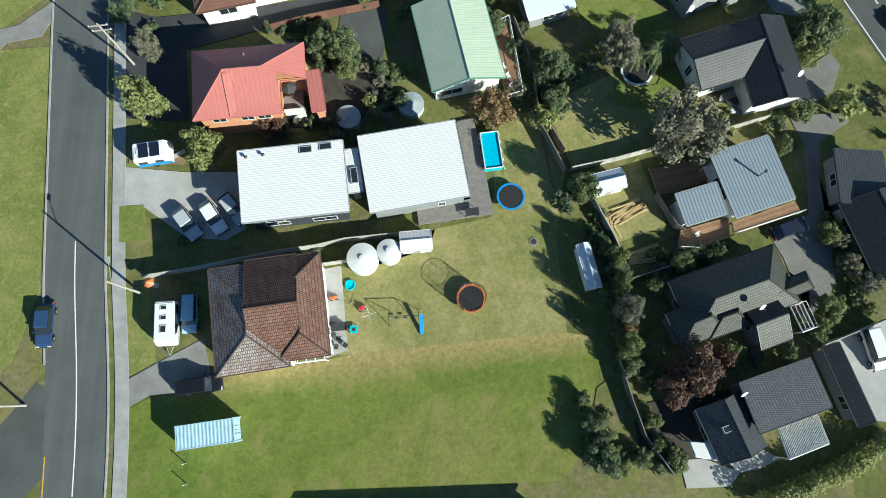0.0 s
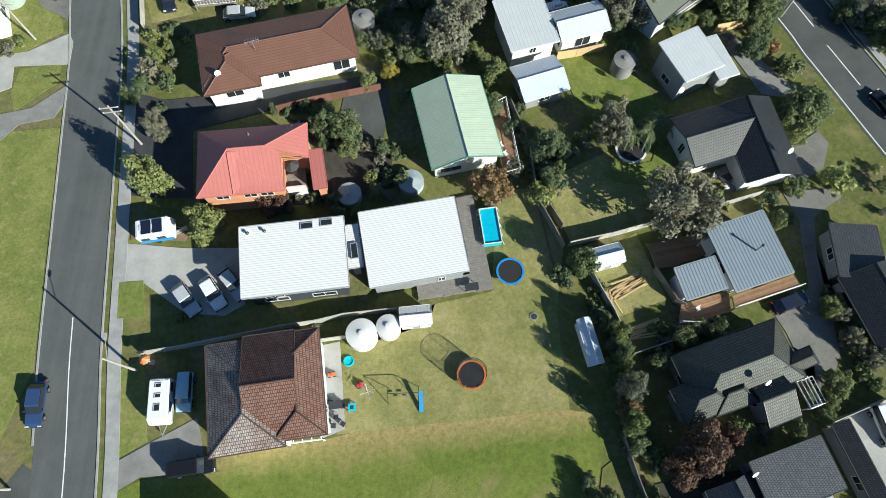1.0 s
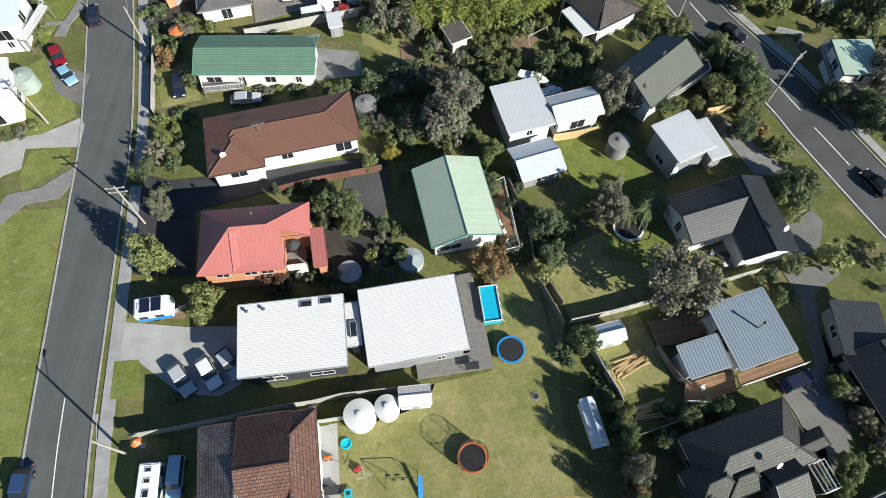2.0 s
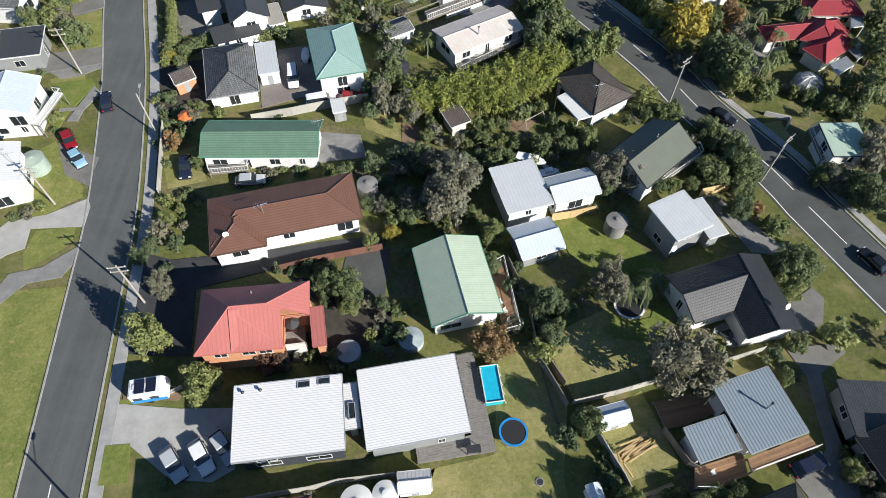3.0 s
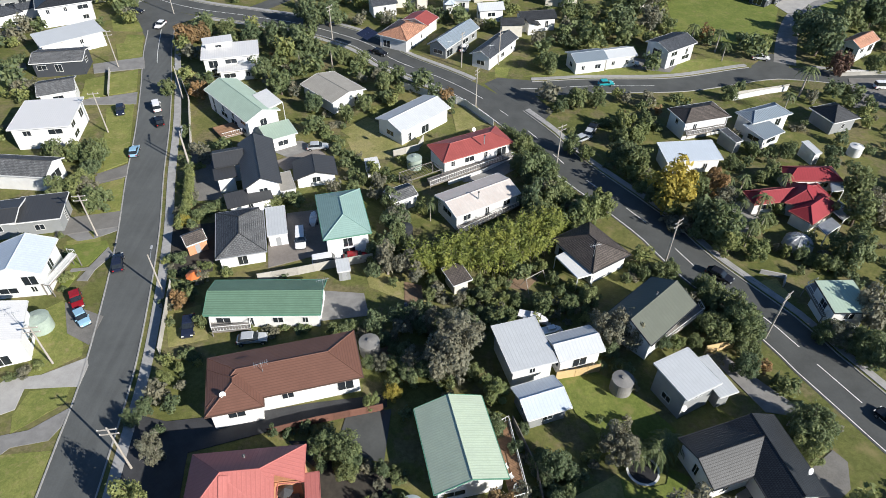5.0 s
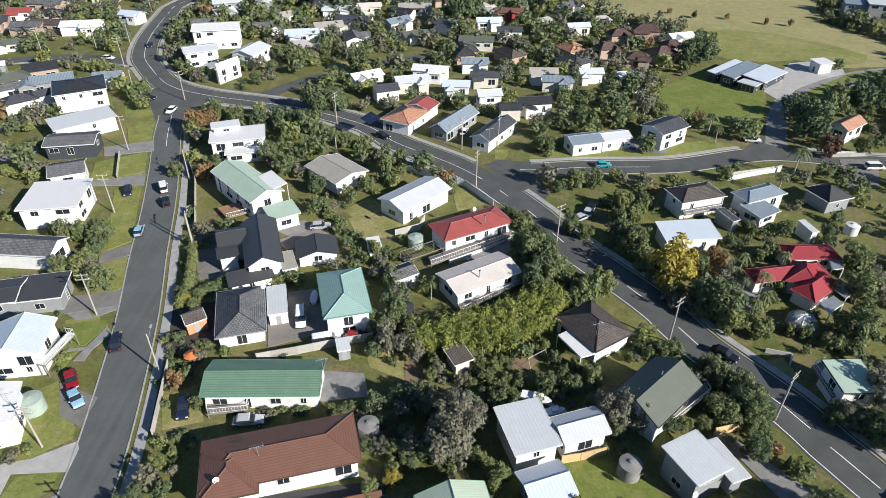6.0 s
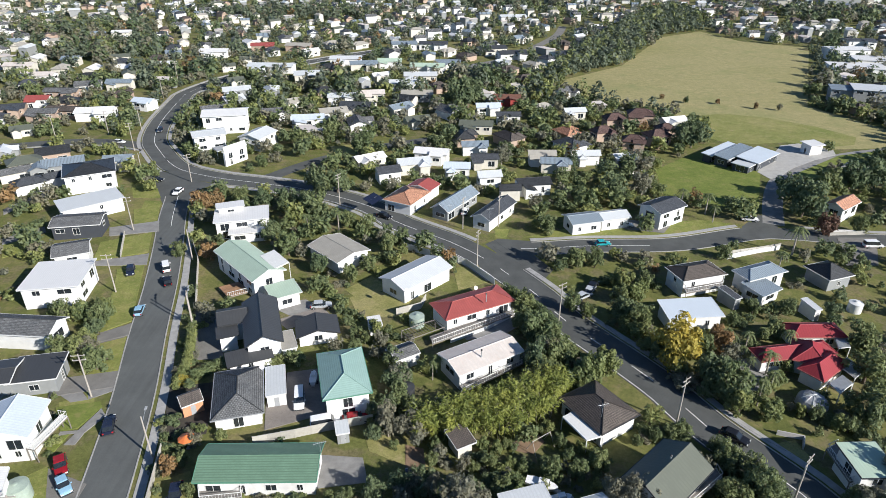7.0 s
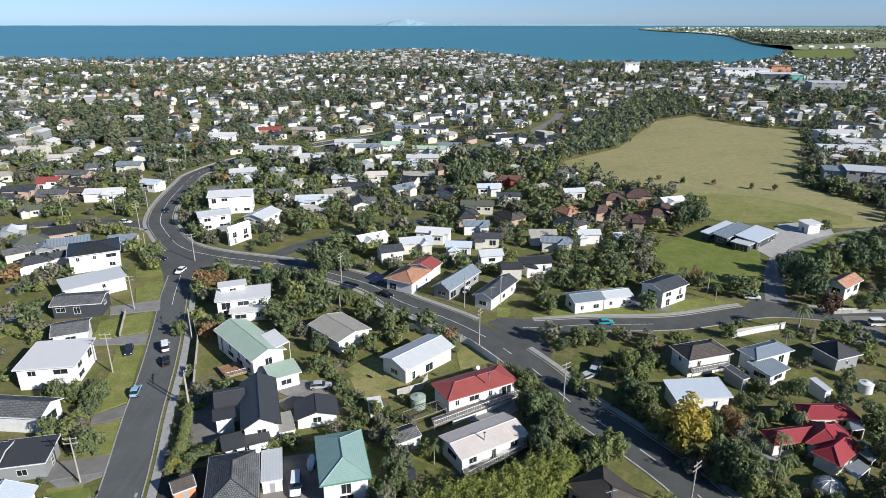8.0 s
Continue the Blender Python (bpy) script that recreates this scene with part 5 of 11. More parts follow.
house('grey gable roof white cottage', 'grey_tile', 'white_board', [(-86.34, 130.83, 23.0, 7.88, 7.78, 4.0, 1.2, 'gable')], seed=29)
house('dark weatherboard house with white window frames', 'grey_tile', 'dark_board', [(-92.96, 147.07, 9.9, 12.2, 8.02, 3.8, 1.0, 'gable')], seed=30)
house('wide grey low roof house', 'grey_light', 'white_render', [(-96.51, 159.62, 39.1, 15.81, 8.9, 4.0, 0.3, 'mono')], seed=31)
house('two storey white house with a dark hipped roof', 'charcoal_tile', 'white_render', [(-106.6, 180.45, 27.2, 14.29, 13.21, 5.6, 1.5, 'hip')], seed=32)
house('white flat roof house with stepped terraces', 'white_rib', 'white_render', [(-51.34, 147.9, 13.9, 13.56, 8.02, 5.0, 0.2, 'mono'), (-54.92, 150.5, 20.7, 6.94, 4.01, 6.5, 0.2, 'flat'), (-48.6, 142.9, 13.9, 9.5, 3.4, 2.9, 0.05, 'flat')], seed=33)
house('pale green long gable roof white house', 'green_grey', 'white_board', [(-42.92, 123.54, -48.3, 18.94, 8.0, 4.8, 1.5, 'gable'), (-33.25, 113.54, 29.9, 6.37, 5.69, 3.2, 0.3, 'mono')], seed=34)
house('beige grey low gable roof house', 'beige_roof', 'white_board', [(-24.36, 132.72, -46.1, 12.28, 9.49, 3.2, 1.0, 'gable')], seed=35)
house('pale grey gable roof white house with a raised deck', 'grey_light', 'white_board', [(-5.5, 120.4, 45.4, 14.59, 8.12, 3.5, 1.2, 'gable')], seed=36)
house('terracotta tile gable house with solar panels', 'terracotta', 'white_render', [(-9.6, 164.4, 61.5, 11.6, 9.09, 3.4, 1.5, 'hip'), (-5.2, 172.3, 61.5, 6.6, 8.0, 3.3, 1.2, 'gable', 'red_deep')], seed=37)
house('blue grey gable roof bungalow', 'bluegrey_rib', 'grey_board', [(3.92, 161.82, 56.6, 16.52, 5.83, 3.0, 1.8, 'gable')], seed=38)
house('dark grey gable roof house beside the junction', 'slate_tile2', 'white_board', [(14.25, 155.03, 57.4, 15.31, 5.8, 3.4, 1.4, 'gable')], seed=39)
house('long white house with a blue grey roof', 'bluegrey_rib', 'white_board', [(36.9, 149.5, 15.1, 8.9, 6.6, 3.3, 1.0, 'gable'), (45.0, 151.7, 15.1, 8.6, 5.6, 3.2, 0.9, 'gable', 'grey_light')], seed=40)
house('white house with a dark roof and balcony', 'slate_tile2', 'white_board', [(59.16, 154.47, 33.9, 10.69, 7.71, 4.8, 1.2, 'gable')], seed=41)
house('dark brown hipped house with a white balcony', 'brown_dark', 'white_board', [(55.63, 119.72, 16.7, 11.01, 6.72, 4.4, 1.3, 'hip')], seed=42)
house('blue grey hipped house with a lower front wing', 'bluegrey_rib', 'white_board', [(69.96, 120.34, 23.1, 10.98, 5.19, 4.0, 1.1, 'hip'), (68.41, 115.45, 30.8, 6.43, 5.63, 2.8, 0.6, 'mono')], seed=43)
house('charcoal hipped house with a verandah', 'charcoal_tile', 'grey_board', [(86.32, 121.91, 19.4, 7.21, 7.01, 3.2, 1.8, 'hip')], seed=44)
house('white ribbed roof house behind a yellow tree', 'blue_white', 'white_board', [(49.84, 106.08, 5.4, 11.47, 6.15, 3.2, 0.6, 'mono')], seed=45)
house('crimson hipped roof house', 'crimson', 'white_board', [(71.12, 99.35, 0.5, 10.31, 4.78, 2.9, 1.2, 'hip')], seed=46, gut='coral')
house('crimson roof house with several hipped wings', 'crimson', 'white_board', [(63.98, 92.93, 9.8, 15.15, 4.09, 2.8, 1.2, 'hip'), (67.21, 88.59, -54.5, 4.58, 8.86, 2.8, 1.6, 'hip'), (66.58, 92.06, -25.2, 5.79, 7.12, 3.0, 1.9, 'hip')], seed=47, gut='coral')
house('pale green low roof house with a dark verandah', 'green_grey', 'white_board', [(60.45, 65.06, 1.5, 5.91, 6.37, 4.5, 0.3, 'mono')], seed=48, gut='dark')
house('white three storey house on the bend', 'white_rib', 'white_render', [(-82.65, 237.8, 11.0, 16.72, 11.16, 7.0, 1.0, 'gable')], seed=49)
house('white two storey house facing the bend', 'grey_light', 'white_render', [(-82.35, 216.31, 26.0, 11.47, 8.57, 5.5, 0.8, 'gable')], seed=50)
house('white gabled house with a grey roof', 'grey_light', 'white_board', [(-65.48, 218.4, 69.9, 11.71, 8.96, 4.5, 1.3, 'gable')], seed=51)
house('olive roof two storey white house', 'olive_metal', 'white_board', [(-68.47, 200.44, 58.3, 10.34, 0.44, 5.0, 1.0, 'gable')], seed=52)
house('orange tile roof cottage among dark trees', 'terracotta', 'white_board', [(109.46, 157.76, 36.2, 10.03, 5.25, 4.0, 1.4, 'gable')], seed=53)
house('blue grey community hall with wide roof planes', 'bluegrey_rib', 'dark_board', [(98.9, 203.5, 41.5, 18.5, 5.2, 3.0, 0.5, 'mono', 'bluegrey_rib'), (95.6, 207.4, 41.5, 18.5, 3.6, 2.7, 0.3, 'mono', 'blue_white'), (105.6, 200.4, 41.5, 16.0, 7.6, 2.8, 0.6, 'mono', 'blue_white'), (98.4, 194.0, 41.5, 6.0, 6.0, 2.5, 0.2, 'flat', 'grey_light')], seed=54)
house('small white pavilion beside the field', 'white_rib', 'white_render', [(129.33, 211.19, 15.6, 6.09, 5.34, 3.5, 0.3, 'mono')], seed=55)
house('white low roof house in the valley', 'blue_white', 'white_board', [(-52.3, 242.8, 8, 13.1, 6.5, 3.6, 1.2, 'gable'), (-54.5, 239.7, 98, 5.9, 4.7, 2.9, 0.96, 'mono')], seed=56, glaze='few')
house('grey roofed white bungalow in the valley', 'beige_roof', 'white_board', [(-44.0, 253.1, 20, 11.7, 7.0, 3.6, 1.2, 'gable'), (-40.6, 251.2, 20, 5.6, 4.2, 3.55, 0.96, 'gable')], seed=57, glaze='few')
house('dark roof house in the valley', 'slate_tile2', 'cream_board', [(-34.8, 262.4, -8, 15.0, 7.5, 3.6, 1.2, 'gable'), (-38.8, 259.7, 82, 6.8, 5.4, 2.9, 0.96, 'hip')], seed=58, glaze='few')
house('grey roofed white bungalow in the valley', 'grey_light', 'white_render', [(-43.8, 277.4, 4, 12.7, 6.4, 3.6, 1.2, 'gable'), (-40.3, 275.0, 94, 5.7, 4.6, 3.55, 0.96, 'mono')], seed=59, glaze='few')
house('weathered white low roof house in the valley', 'white_worn', 'cream_board', [(-31.6, 282.8, 10, 12.4, 6.2, 3.6, 1.2, 'gable'), (-33.4, 279.8, 10, 5.0, 4.5, 2.9, 0.96, 'gable')], seed=60, glaze='few')
house('dark roof house in the valley', 'charcoal_tile', 'cream_board', [(-15.6, 274.3, -20, 9.6, 7.7, 3.6, 1.2, 'gable'), (-14.9, 270.6, 70, 6.9, 3.4, 3.55, 0.96, 'hip')], seed=61, glaze='few')
house('beige low roof house in the valley', 'beige_roof', 'grey_board', [(-10.9, 282.8, 0, 14.5, 7.3, 3.6, 1.2, 'gable'), (-14.1, 279.8, 90, 6.5, 5.2, 2.9, 0.96, 'mono')], seed=62, glaze='few')
house('grey roofed white bungalow in the valley', 'grey_light', 'white_board', [(-18.3, 303.9, 6, 13.8, 6.9, 3.6, 1.2, 'gable'), (-14.7, 301.3, 6, 5.5, 5.0, 3.55, 0.96, 'gable')], seed=63, glaze='few')
house('grey roofed cream bungalow in the valley', 'grey_light', 'cream_board', [(-10.5, 320.9, 2, 16.9, 8.4, 3.6, 1.2, 'gable'), (-14.7, 317.2, 92, 7.6, 6.1, 2.9, 0.96, 'hip')], seed=64, glaze='few')
house('grey roofed white bungalow in the valley', 'green_grey', 'white_board', [(-7.4, 343.0, -4, 18.6, 7.4, 3.6, 1.2, 'gable'), (-4.3, 339.6, 86, 6.7, 6.7, 3.55, 0.96, 'mono')], seed=65, glaze='few')
house('blue grey low roof house in the valley', 'bluegrey_rib', 'white_board', [(3.5, 352.6, -6, 14.3, 7.2, 3.6, 1.2, 'gable'), (0.3, 349.9, -6, 5.7, 5.1, 2.9, 0.96, 'gable')], seed=66, glaze='few')
house('grey roofed white bungalow in the valley', 'bluegrey_rib', 'cream_board', [(-42.2, 349.4, 10, 15.1, 7.6, 3.6, 1.2, 'gable'), (-38.4, 346.8, 100, 6.8, 5.4, 3.55, 0.96, 'hip')], seed=67, glaze='few')
house('white low roof house in the valley', 'green_grey', 'white_render', [(-28.5, 355.9, 0, 13.5, 6.7, 3.6, 1.2, 'gable'), (-31.8, 353.1, 90, 6.1, 4.8, 2.9, 0.96, 'mono')], seed=68, glaze='few')
house('pale grey low roof house in the valley', 'grey_light', 'cream_board', [(-67.2, 323.7, 10, 14.7, 10.3, 3.6, 1.2, 'gable'), (-62.7, 320.1, 10, 8.2, 5.3, 3.55, 0.96, 'gable')], seed=69, glaze='few')
house('white low roof house in the valley', 'grey_light', 'white_board', [(-53.5, 362.8, 2, 18.0, 7.2, 3.6, 1.2, 'gable'), (-56.7, 359.6, 92, 6.5, 6.5, 2.9, 0.96, 'hip')], seed=70, glaze='few')
house('grey roofed white bungalow in the valley', 'beige_roof', 'brick_pale', [(-88.3, 405.1, -6, 16.3, 8.1, 3.6, 1.2, 'gable'), (-85.4, 401.4, 84, 7.3, 5.9, 3.55, 0.96, 'mono')], seed=71, glaze='few')
house('white low roof house in the valley', 'grey_light', 'white_render', [(-90.5, 343.0, -4, 24.8, 8.7, 3.6, 1.2, 'gable'), (-96.1, 339.7, -4, 6.9, 8.9, 2.9, 0.96, 'gable')], seed=72, glaze='few')
house('dark roof house in the valley', 'grey_light', 'cream_board', [(-9.0, 192.3, 15, 11.0, 6.6, 3.6, 1.2, 'gable'), (-5.7, 190.3, 105, 5.9, 4.0, 3.55, 0.96, 'hip')], seed=73, glaze='few')
house('dark roof house in the valley', 'slate_tile2', 'white_board', [(-16.6, 184.4, 20, 7.8, 6.2, 3.6, 1.2, 'gable')], seed=74, glaze='few')
house('white low roof house in the valley', 'white_rib', 'white_board', [(-3.1, 202.0, -12, 11.9, 5.9, 3.6, 1.2, 'gable'), (-1.5, 199.1, -12, 4.7, 4.3, 3.55, 0.96, 'gable')], seed=75, glaze='few')
house('white low roof house in the valley', 'blue_white', 'white_board', [(5.0, 188.0, -4, 8.6, 5.2, 3.6, 1.2, 'gable'), (3.2, 186.0, 86, 4.7, 3.1, 2.9, 0.96, 'hip')], seed=76, glaze='few')
house('white low roof house in the valley', 'grey_light', 'white_render', [(14.5, 180.4, 10, 7.6, 5.3, 3.6, 1.2, 'gable')], seed=77, glaze='few')
house('dark roof house in the valley', 'slate_tile2', 'cream_board', [(14.2, 196.2, 0, 9.3, 4.7, 3.6, 1.2, 'gable'), (11.9, 194.3, 0, 3.7, 3.4, 2.9, 0.96, 'gable')], seed=78, glaze='few')
house('dark roof house in the valley', 'bluegrey_rib', 'white_board', [(11.5, 209.4, 4, 9.5, 4.7, 3.6, 1.2, 'gable'), (14.0, 207.6, 94, 4.3, 3.4, 3.55, 0.96, 'hip')], seed=79, glaze='few')
house('grey roofed white bungalow in the valley', 'olive_metal', 'cream_board', [(13.3, 234.8, -6, 13.1, 6.6, 3.6, 1.2, 'gable'), (10.7, 232.3, 84, 5.9, 4.7, 2.9, 0.96, 'mono')], seed=80, glaze='few')
house('white low roof house in the valley', 'blue_white', 'white_board', [(19.5, 260.5, 4, 10.6, 5.3, 3.6, 1.2, 'gable'), (21.7, 258.4, 4, 4.2, 3.8, 3.55, 0.96, 'gable')], seed=81, glaze='few')
house('dark roof house in the valley', 'slate_tile2', 'white_board', [(26.6, 247.0, 0, 10.1, 5.0, 3.6, 1.2, 'gable'), (24.4, 244.9, 90, 4.5, 3.6, 2.9, 0.96, 'hip')], seed=82, glaze='few')
house('rust red roof house in the valley', 'brown_tile', 'red_board', [(28.8, 275.3, -4, 12.1, 6.1, 3.6, 1.2, 'gable'), (31.6, 272.6, 86, 5.5, 4.4, 3.55, 0.96, 'mono')], seed=83, glaze='few')
house('beige low roof house in the valley', 'beige_roof', 'white_render', [(33.3, 199.7, 0, 9.5, 4.7, 3.6, 1.2, 'gable'), (30.8, 197.7, 0, 3.8, 3.4, 2.9, 0.96, 'gable')], seed=84, glaze='few')
house('grey roofed white bungalow in the valley', 'bluegrey_rib', 'cream_board', [(36.8, 192.3, -6, 10.3, 5.1, 3.6, 1.2, 'gable'), (38.4, 190.0, 84, 4.6, 3.7, 3.55, 0.96, 'hip')], seed=85, glaze='few')
house('dark roof house in the valley', 'charcoal_tile', 'white_board', [(27.1, 174.7, 10, 10.4, 6.3, 3.6, 1.2, 'gable'), (25.5, 171.8, 100, 5.6, 3.8, 2.9, 0.96, 'mono')], seed=86, glaze='few')
house('dark roof house in the valley', 'charcoal_tile', 'cream_board', [(19.8, 169.4, 4, 6.6, 3.9, 3.6, 1.2, 'gable')], seed=87, glaze='few')
house('grey roofed white bungalow in the valley', 'grey_light', 'white_board', [(48.5, 199.7, 2, 8.3, 4.2, 3.6, 1.2, 'gable'), (46.5, 197.9, 92, 3.7, 3.0, 2.9, 0.96, 'hip')], seed=88, glaze='few')
house('maroon tiled hipped brick house in the valley', 'maroon_tile', 'brick_pale', [(67.9, 242.8, 10, 9.0, 6.3, 3.6, 1.9, 'hip'), (70.7, 240.6, 100, 5.7, 3.2, 3.55, 0.96, 'mono')], seed=89, glaze='few')
house('maroon tiled hipped brick house in the valley', 'maroon_tile', 'brick_pale', [(80.0, 249.6, -10, 10.6, 7.4, 3.6, 1.9, 'hip'), (77.6, 246.9, -10, 6.0, 3.8, 2.9, 0.96, 'gable')], seed=90, glaze='few')
house('maroon tiled hipped brick house in the valley', 'maroon_tile', 'brick_pale', [(59.3, 225.7, 20, 8.4, 5.9, 3.6, 1.9, 'hip'), (61.8, 224.0, 110, 5.3, 3.0, 3.55, 0.96, 'hip')], seed=91, glaze='few')
house('maroon tiled hipped brick house in the valley', 'maroon_tile', 'brick_pale', [(78.0, 221.4, 20, 9.1, 7.3, 3.6, 1.9, 'hip'), (77.2, 217.9, 110, 6.6, 3.3, 2.9, 0.96, 'mono')], seed=92, glaze='few')
house('maroon tiled hipped brick house in the valley', 'maroon_tile', 'brick_pale', [(67.8, 214.6, -15, 8.1, 5.7, 3.6, 1.9, 'hip'), (69.1, 211.8, -15, 4.5, 2.9, 3.55, 0.96, 'gable')], seed=93, glaze='few')
house('maroon tiled hipped brick house in the valley', 'maroon_tile', 'brick_pale', [(83.5, 228.7, 5, 7.7, 6.2, 3.6, 1.9, 'hip')], seed=94, glaze='few')
house('olive brown hipped house in the valley', 'olive_metal', 'cream_board', [(-134.6, 193.6, 38, 10.5, 8.2, 3.2, 1.5, 'hip')], seed=120, glaze='few')
house('long olive grey roof house in the valley', 'grey_tile', 'cream_board', [(-132.6, 184.8, 40, 9.5, 5.6, 2.9, 1.1, 'gable')], seed=121, glaze='few')
house('blue grey roof house with a lower wing', 'bluegrey_rib', 'grey_board', [(-121.2, 192.4, 26, 12.5, 7.4, 3.2, 1.4, 'gable'), (-126.6, 187.6, 116, 6.2, 5.6, 3.0, 1.1, 'gable')], seed=122, glaze='few')
house('slate blue hipped roof house behind shrubs', 'slate_tile2', 'white_board', [(-122.4, 175.4, 42, 9.6, 6.4, 3.1, 1.4, 'hip'), (-117.9, 180.4, 42, 5.6, 5.0, 3.0, 1.1, 'gable')], seed=123, glaze='few')
house('charcoal gable roof house in the valley', 'charcoal_tile', 'brick_pale', [(-130.4, 203.0, 30, 10.5, 7.6, 3.2, 1.6, 'gable')], seed=124, glaze='few')
house('grey roofed white bungalow in the valley', 'grey_tile', 'brick_pale', [(-160.3, 251.4, 4, 12.1, 7.3, 3.6, 1.2, 'gable'), (-163.0, 248.1, 94, 6.5, 4.4, 2.9, 0.96, 'mono')], seed=98, glaze='few')
house('white low roof house in the valley', 'white_rib', 'white_render', [(-140.3, 253.1, 10, 15.0, 9.0, 3.6, 1.2, 'gable'), (-135.8, 250.1, 10, 7.2, 5.4, 3.55, 0.96, 'gable')], seed=99, glaze='few')
house('grey roofed white bungalow in the valley', 'brown_dark', 'brick_pale', [(-154.2, 254.9, -4, 13.7, 6.8, 3.6, 1.2, 'gable'), (-156.8, 252.2, 86, 6.2, 4.9, 2.9, 0.96, 'hip')], seed=100, glaze='few')
house('dark roof house in the valley', 'slate_tile2', 'brick_pale', [(-178.3, 257.7, 20, 12.9, 9.0, 3.6, 1.2, 'gable'), (-174.6, 255.0, 110, 8.1, 4.6, 3.55, 0.96, 'mono')], seed=101, glaze='few')
house('red roof house among trees', 'red_deep', 'white_board', [(-174.2, 272.2, 5, 10.0, 6.0, 3.6, 1.2, 'gable'), (-176.2, 269.5, 5, 4.8, 3.6, 2.9, 0.96, 'gable')], seed=102, glaze='few')
house('grey roofed white bungalow in the valley', 'grey_tile', 'brick_pale', [(-171.3, 286.1, 0, 15.7, 6.3, 3.6, 1.2, 'gable'), (-167.5, 283.5, 90, 5.7, 5.7, 3.55, 0.96, 'hip')], seed=103, glaze='few')
house('blue grey low roof house in the valley', 'bluegrey_rib', 'cream_board', [(-153.4, 303.9, 0, 12.7, 5.1, 3.6, 1.2, 'gable'), (-156.7, 301.7, 90, 4.6, 4.6, 2.9, 0.96, 'mono')], seed=104, glaze='few')
house('white low roof house in the valley', 'blue_white', 'white_board', [(-126.9, 268.2, -15, 9.9, 5.9, 3.6, 1.2, 'gable'), (-125.8, 265.3, -15, 4.7, 3.6, 3.55, 0.96, 'gable')], seed=105, glaze='few')
house('pale grey low roof house in the valley', 'grey_light', 'grey_board', [(-93.7, 289.5, 20, 12.7, 7.6, 3.6, 1.2, 'gable'), (-95.0, 285.6, 110, 6.9, 4.6, 2.9, 0.96, 'hip')], seed=106, glaze='few')
house('grey roofed white bungalow in the valley', 'white_worn', 'cream_board', [(-224.3, 343.0, 5, 15.5, 7.7, 3.6, 1.2, 'gable'), (-220.6, 340.1, 95, 7.0, 5.6, 3.55, 0.96, 'mono')], seed=107, glaze='few')
house('weathered white low roof house in the valley', 'white_worn', 'white_board', [(-201.3, 319.6, 3, 17.4, 7.0, 3.6, 1.2, 'gable'), (-205.3, 316.4, 3, 5.6, 6.3, 2.9, 0.96, 'gable')], seed=108, glaze='few')
house('red roof house up the hill', 'red_deep', 'brick_pale', [(-110.8, 405.1, 10, 14.5, 7.2, 3.6, 1.2, 'gable'), (-106.5, 402.8, 100, 6.5, 5.2, 3.55, 0.96, 'hip')], seed=109, glaze='few')
house('white low roof house in the valley', 'white_rib', 'white_board', [(-134.2, 384.8, 0, 17.2, 8.6, 3.6, 1.2, 'gable'), (-137.3, 381.2, 90, 7.8, 6.2, 2.9, 0.96, 'mono')], seed=110, glaze='few')
house('dark roof house in the valley', 'slate_tile2', 'white_render', [(-5.1, 411.6, 0, 18.4, 9.2, 3.6, 1.2, 'gable'), (-1.5, 407.8, 0, 7.3, 6.6, 3.55, 0.96, 'gable')], seed=111, glaze='few')
house('dark roof house in the valley', 'charcoal_smooth', 'cream_board', [(30.5, 396.8, 15, 17.7, 10.6, 3.6, 1.2, 'gable'), (27.9, 391.4, 105, 9.6, 6.4, 2.9, 0.96, 'hip')], seed=112, glaze='few')
house('dark roof house in the valley', 'charcoal_smooth', 'white_render', [(41.3, 380.9, 15, 17.8, 10.7, 3.6, 1.2, 'gable'), (46.6, 377.7, 105, 9.6, 6.4, 3.55, 0.96, 'mono')], seed=113, glaze='few')
house('dark roof house in the valley', 'charcoal_smooth', 'cream_board', [(93.7, 427.6, 25, 16.8, 10.1, 3.6, 1.2, 'gable'), (91.5, 421.9, 25, 8.0, 6.0, 2.9, 0.96, 'gable')], seed=114, glaze='few')
house('dark roof house in the valley', 'charcoal_smooth', 'white_render', [(73.8, 380.9, 25, 19.1, 11.5, 3.6, 1.2, 'gable'), (79.0, 378.0, 115, 10.3, 6.9, 3.55, 0.96, 'hip')], seed=115, glaze='few')
house('dark roof house in the valley', 'charcoal_smooth', 'cream_board', [(116.0, 474.6, 25, 16.8, 10.1, 3.6, 1.2, 'gable'), (114.8, 469.3, 115, 9.1, 6.1, 2.9, 0.96, 'mono')], seed=116, glaze='few')
house('grey roofed white bungalow in the valley', 'grey_light', 'white_render', [(57.5, 539.7, 10, 21.9, 10.9, 3.6, 1.2, 'gable'), (63.0, 536.0, 10, 8.7, 7.9, 3.55, 0.96, 'gable')], seed=117, glaze='few')
house('grey roofed cream bungalow in the valley', 'grey_light', 'cream_board', [(54.1, 253.1, 10, 9.4, 4.7, 3.6, 1.2, 'gable'), (52.2, 250.8, 100, 4.2, 3.4, 2.9, 0.96, 'hip')], seed=118, glaze='few')
house('dark roof house in the valley', 'bluegrey_rib', 'white_board', [(-23.5, 411.6, 10, 16.5, 8.3, 3.6, 1.2, 'gable'), (-18.7, 409.0, 100, 7.4, 6.0, 3.55, 0.96, 'mono')], seed=119, glaze='few')
house('grey school building with white trim', 'bluegrey_rib', 'grey_board', [(183.0, 281.6, -20, 18.0, 9.0, 6, 0.5, 'mono')], seed=120, glaze='few')
house('grey school building with white trim', 'grey_light', 'grey_board', [(192.9, 277.3, -20, 22.8, 11.4, 7, 0.5, 'mono')], seed=121, glaze='few')
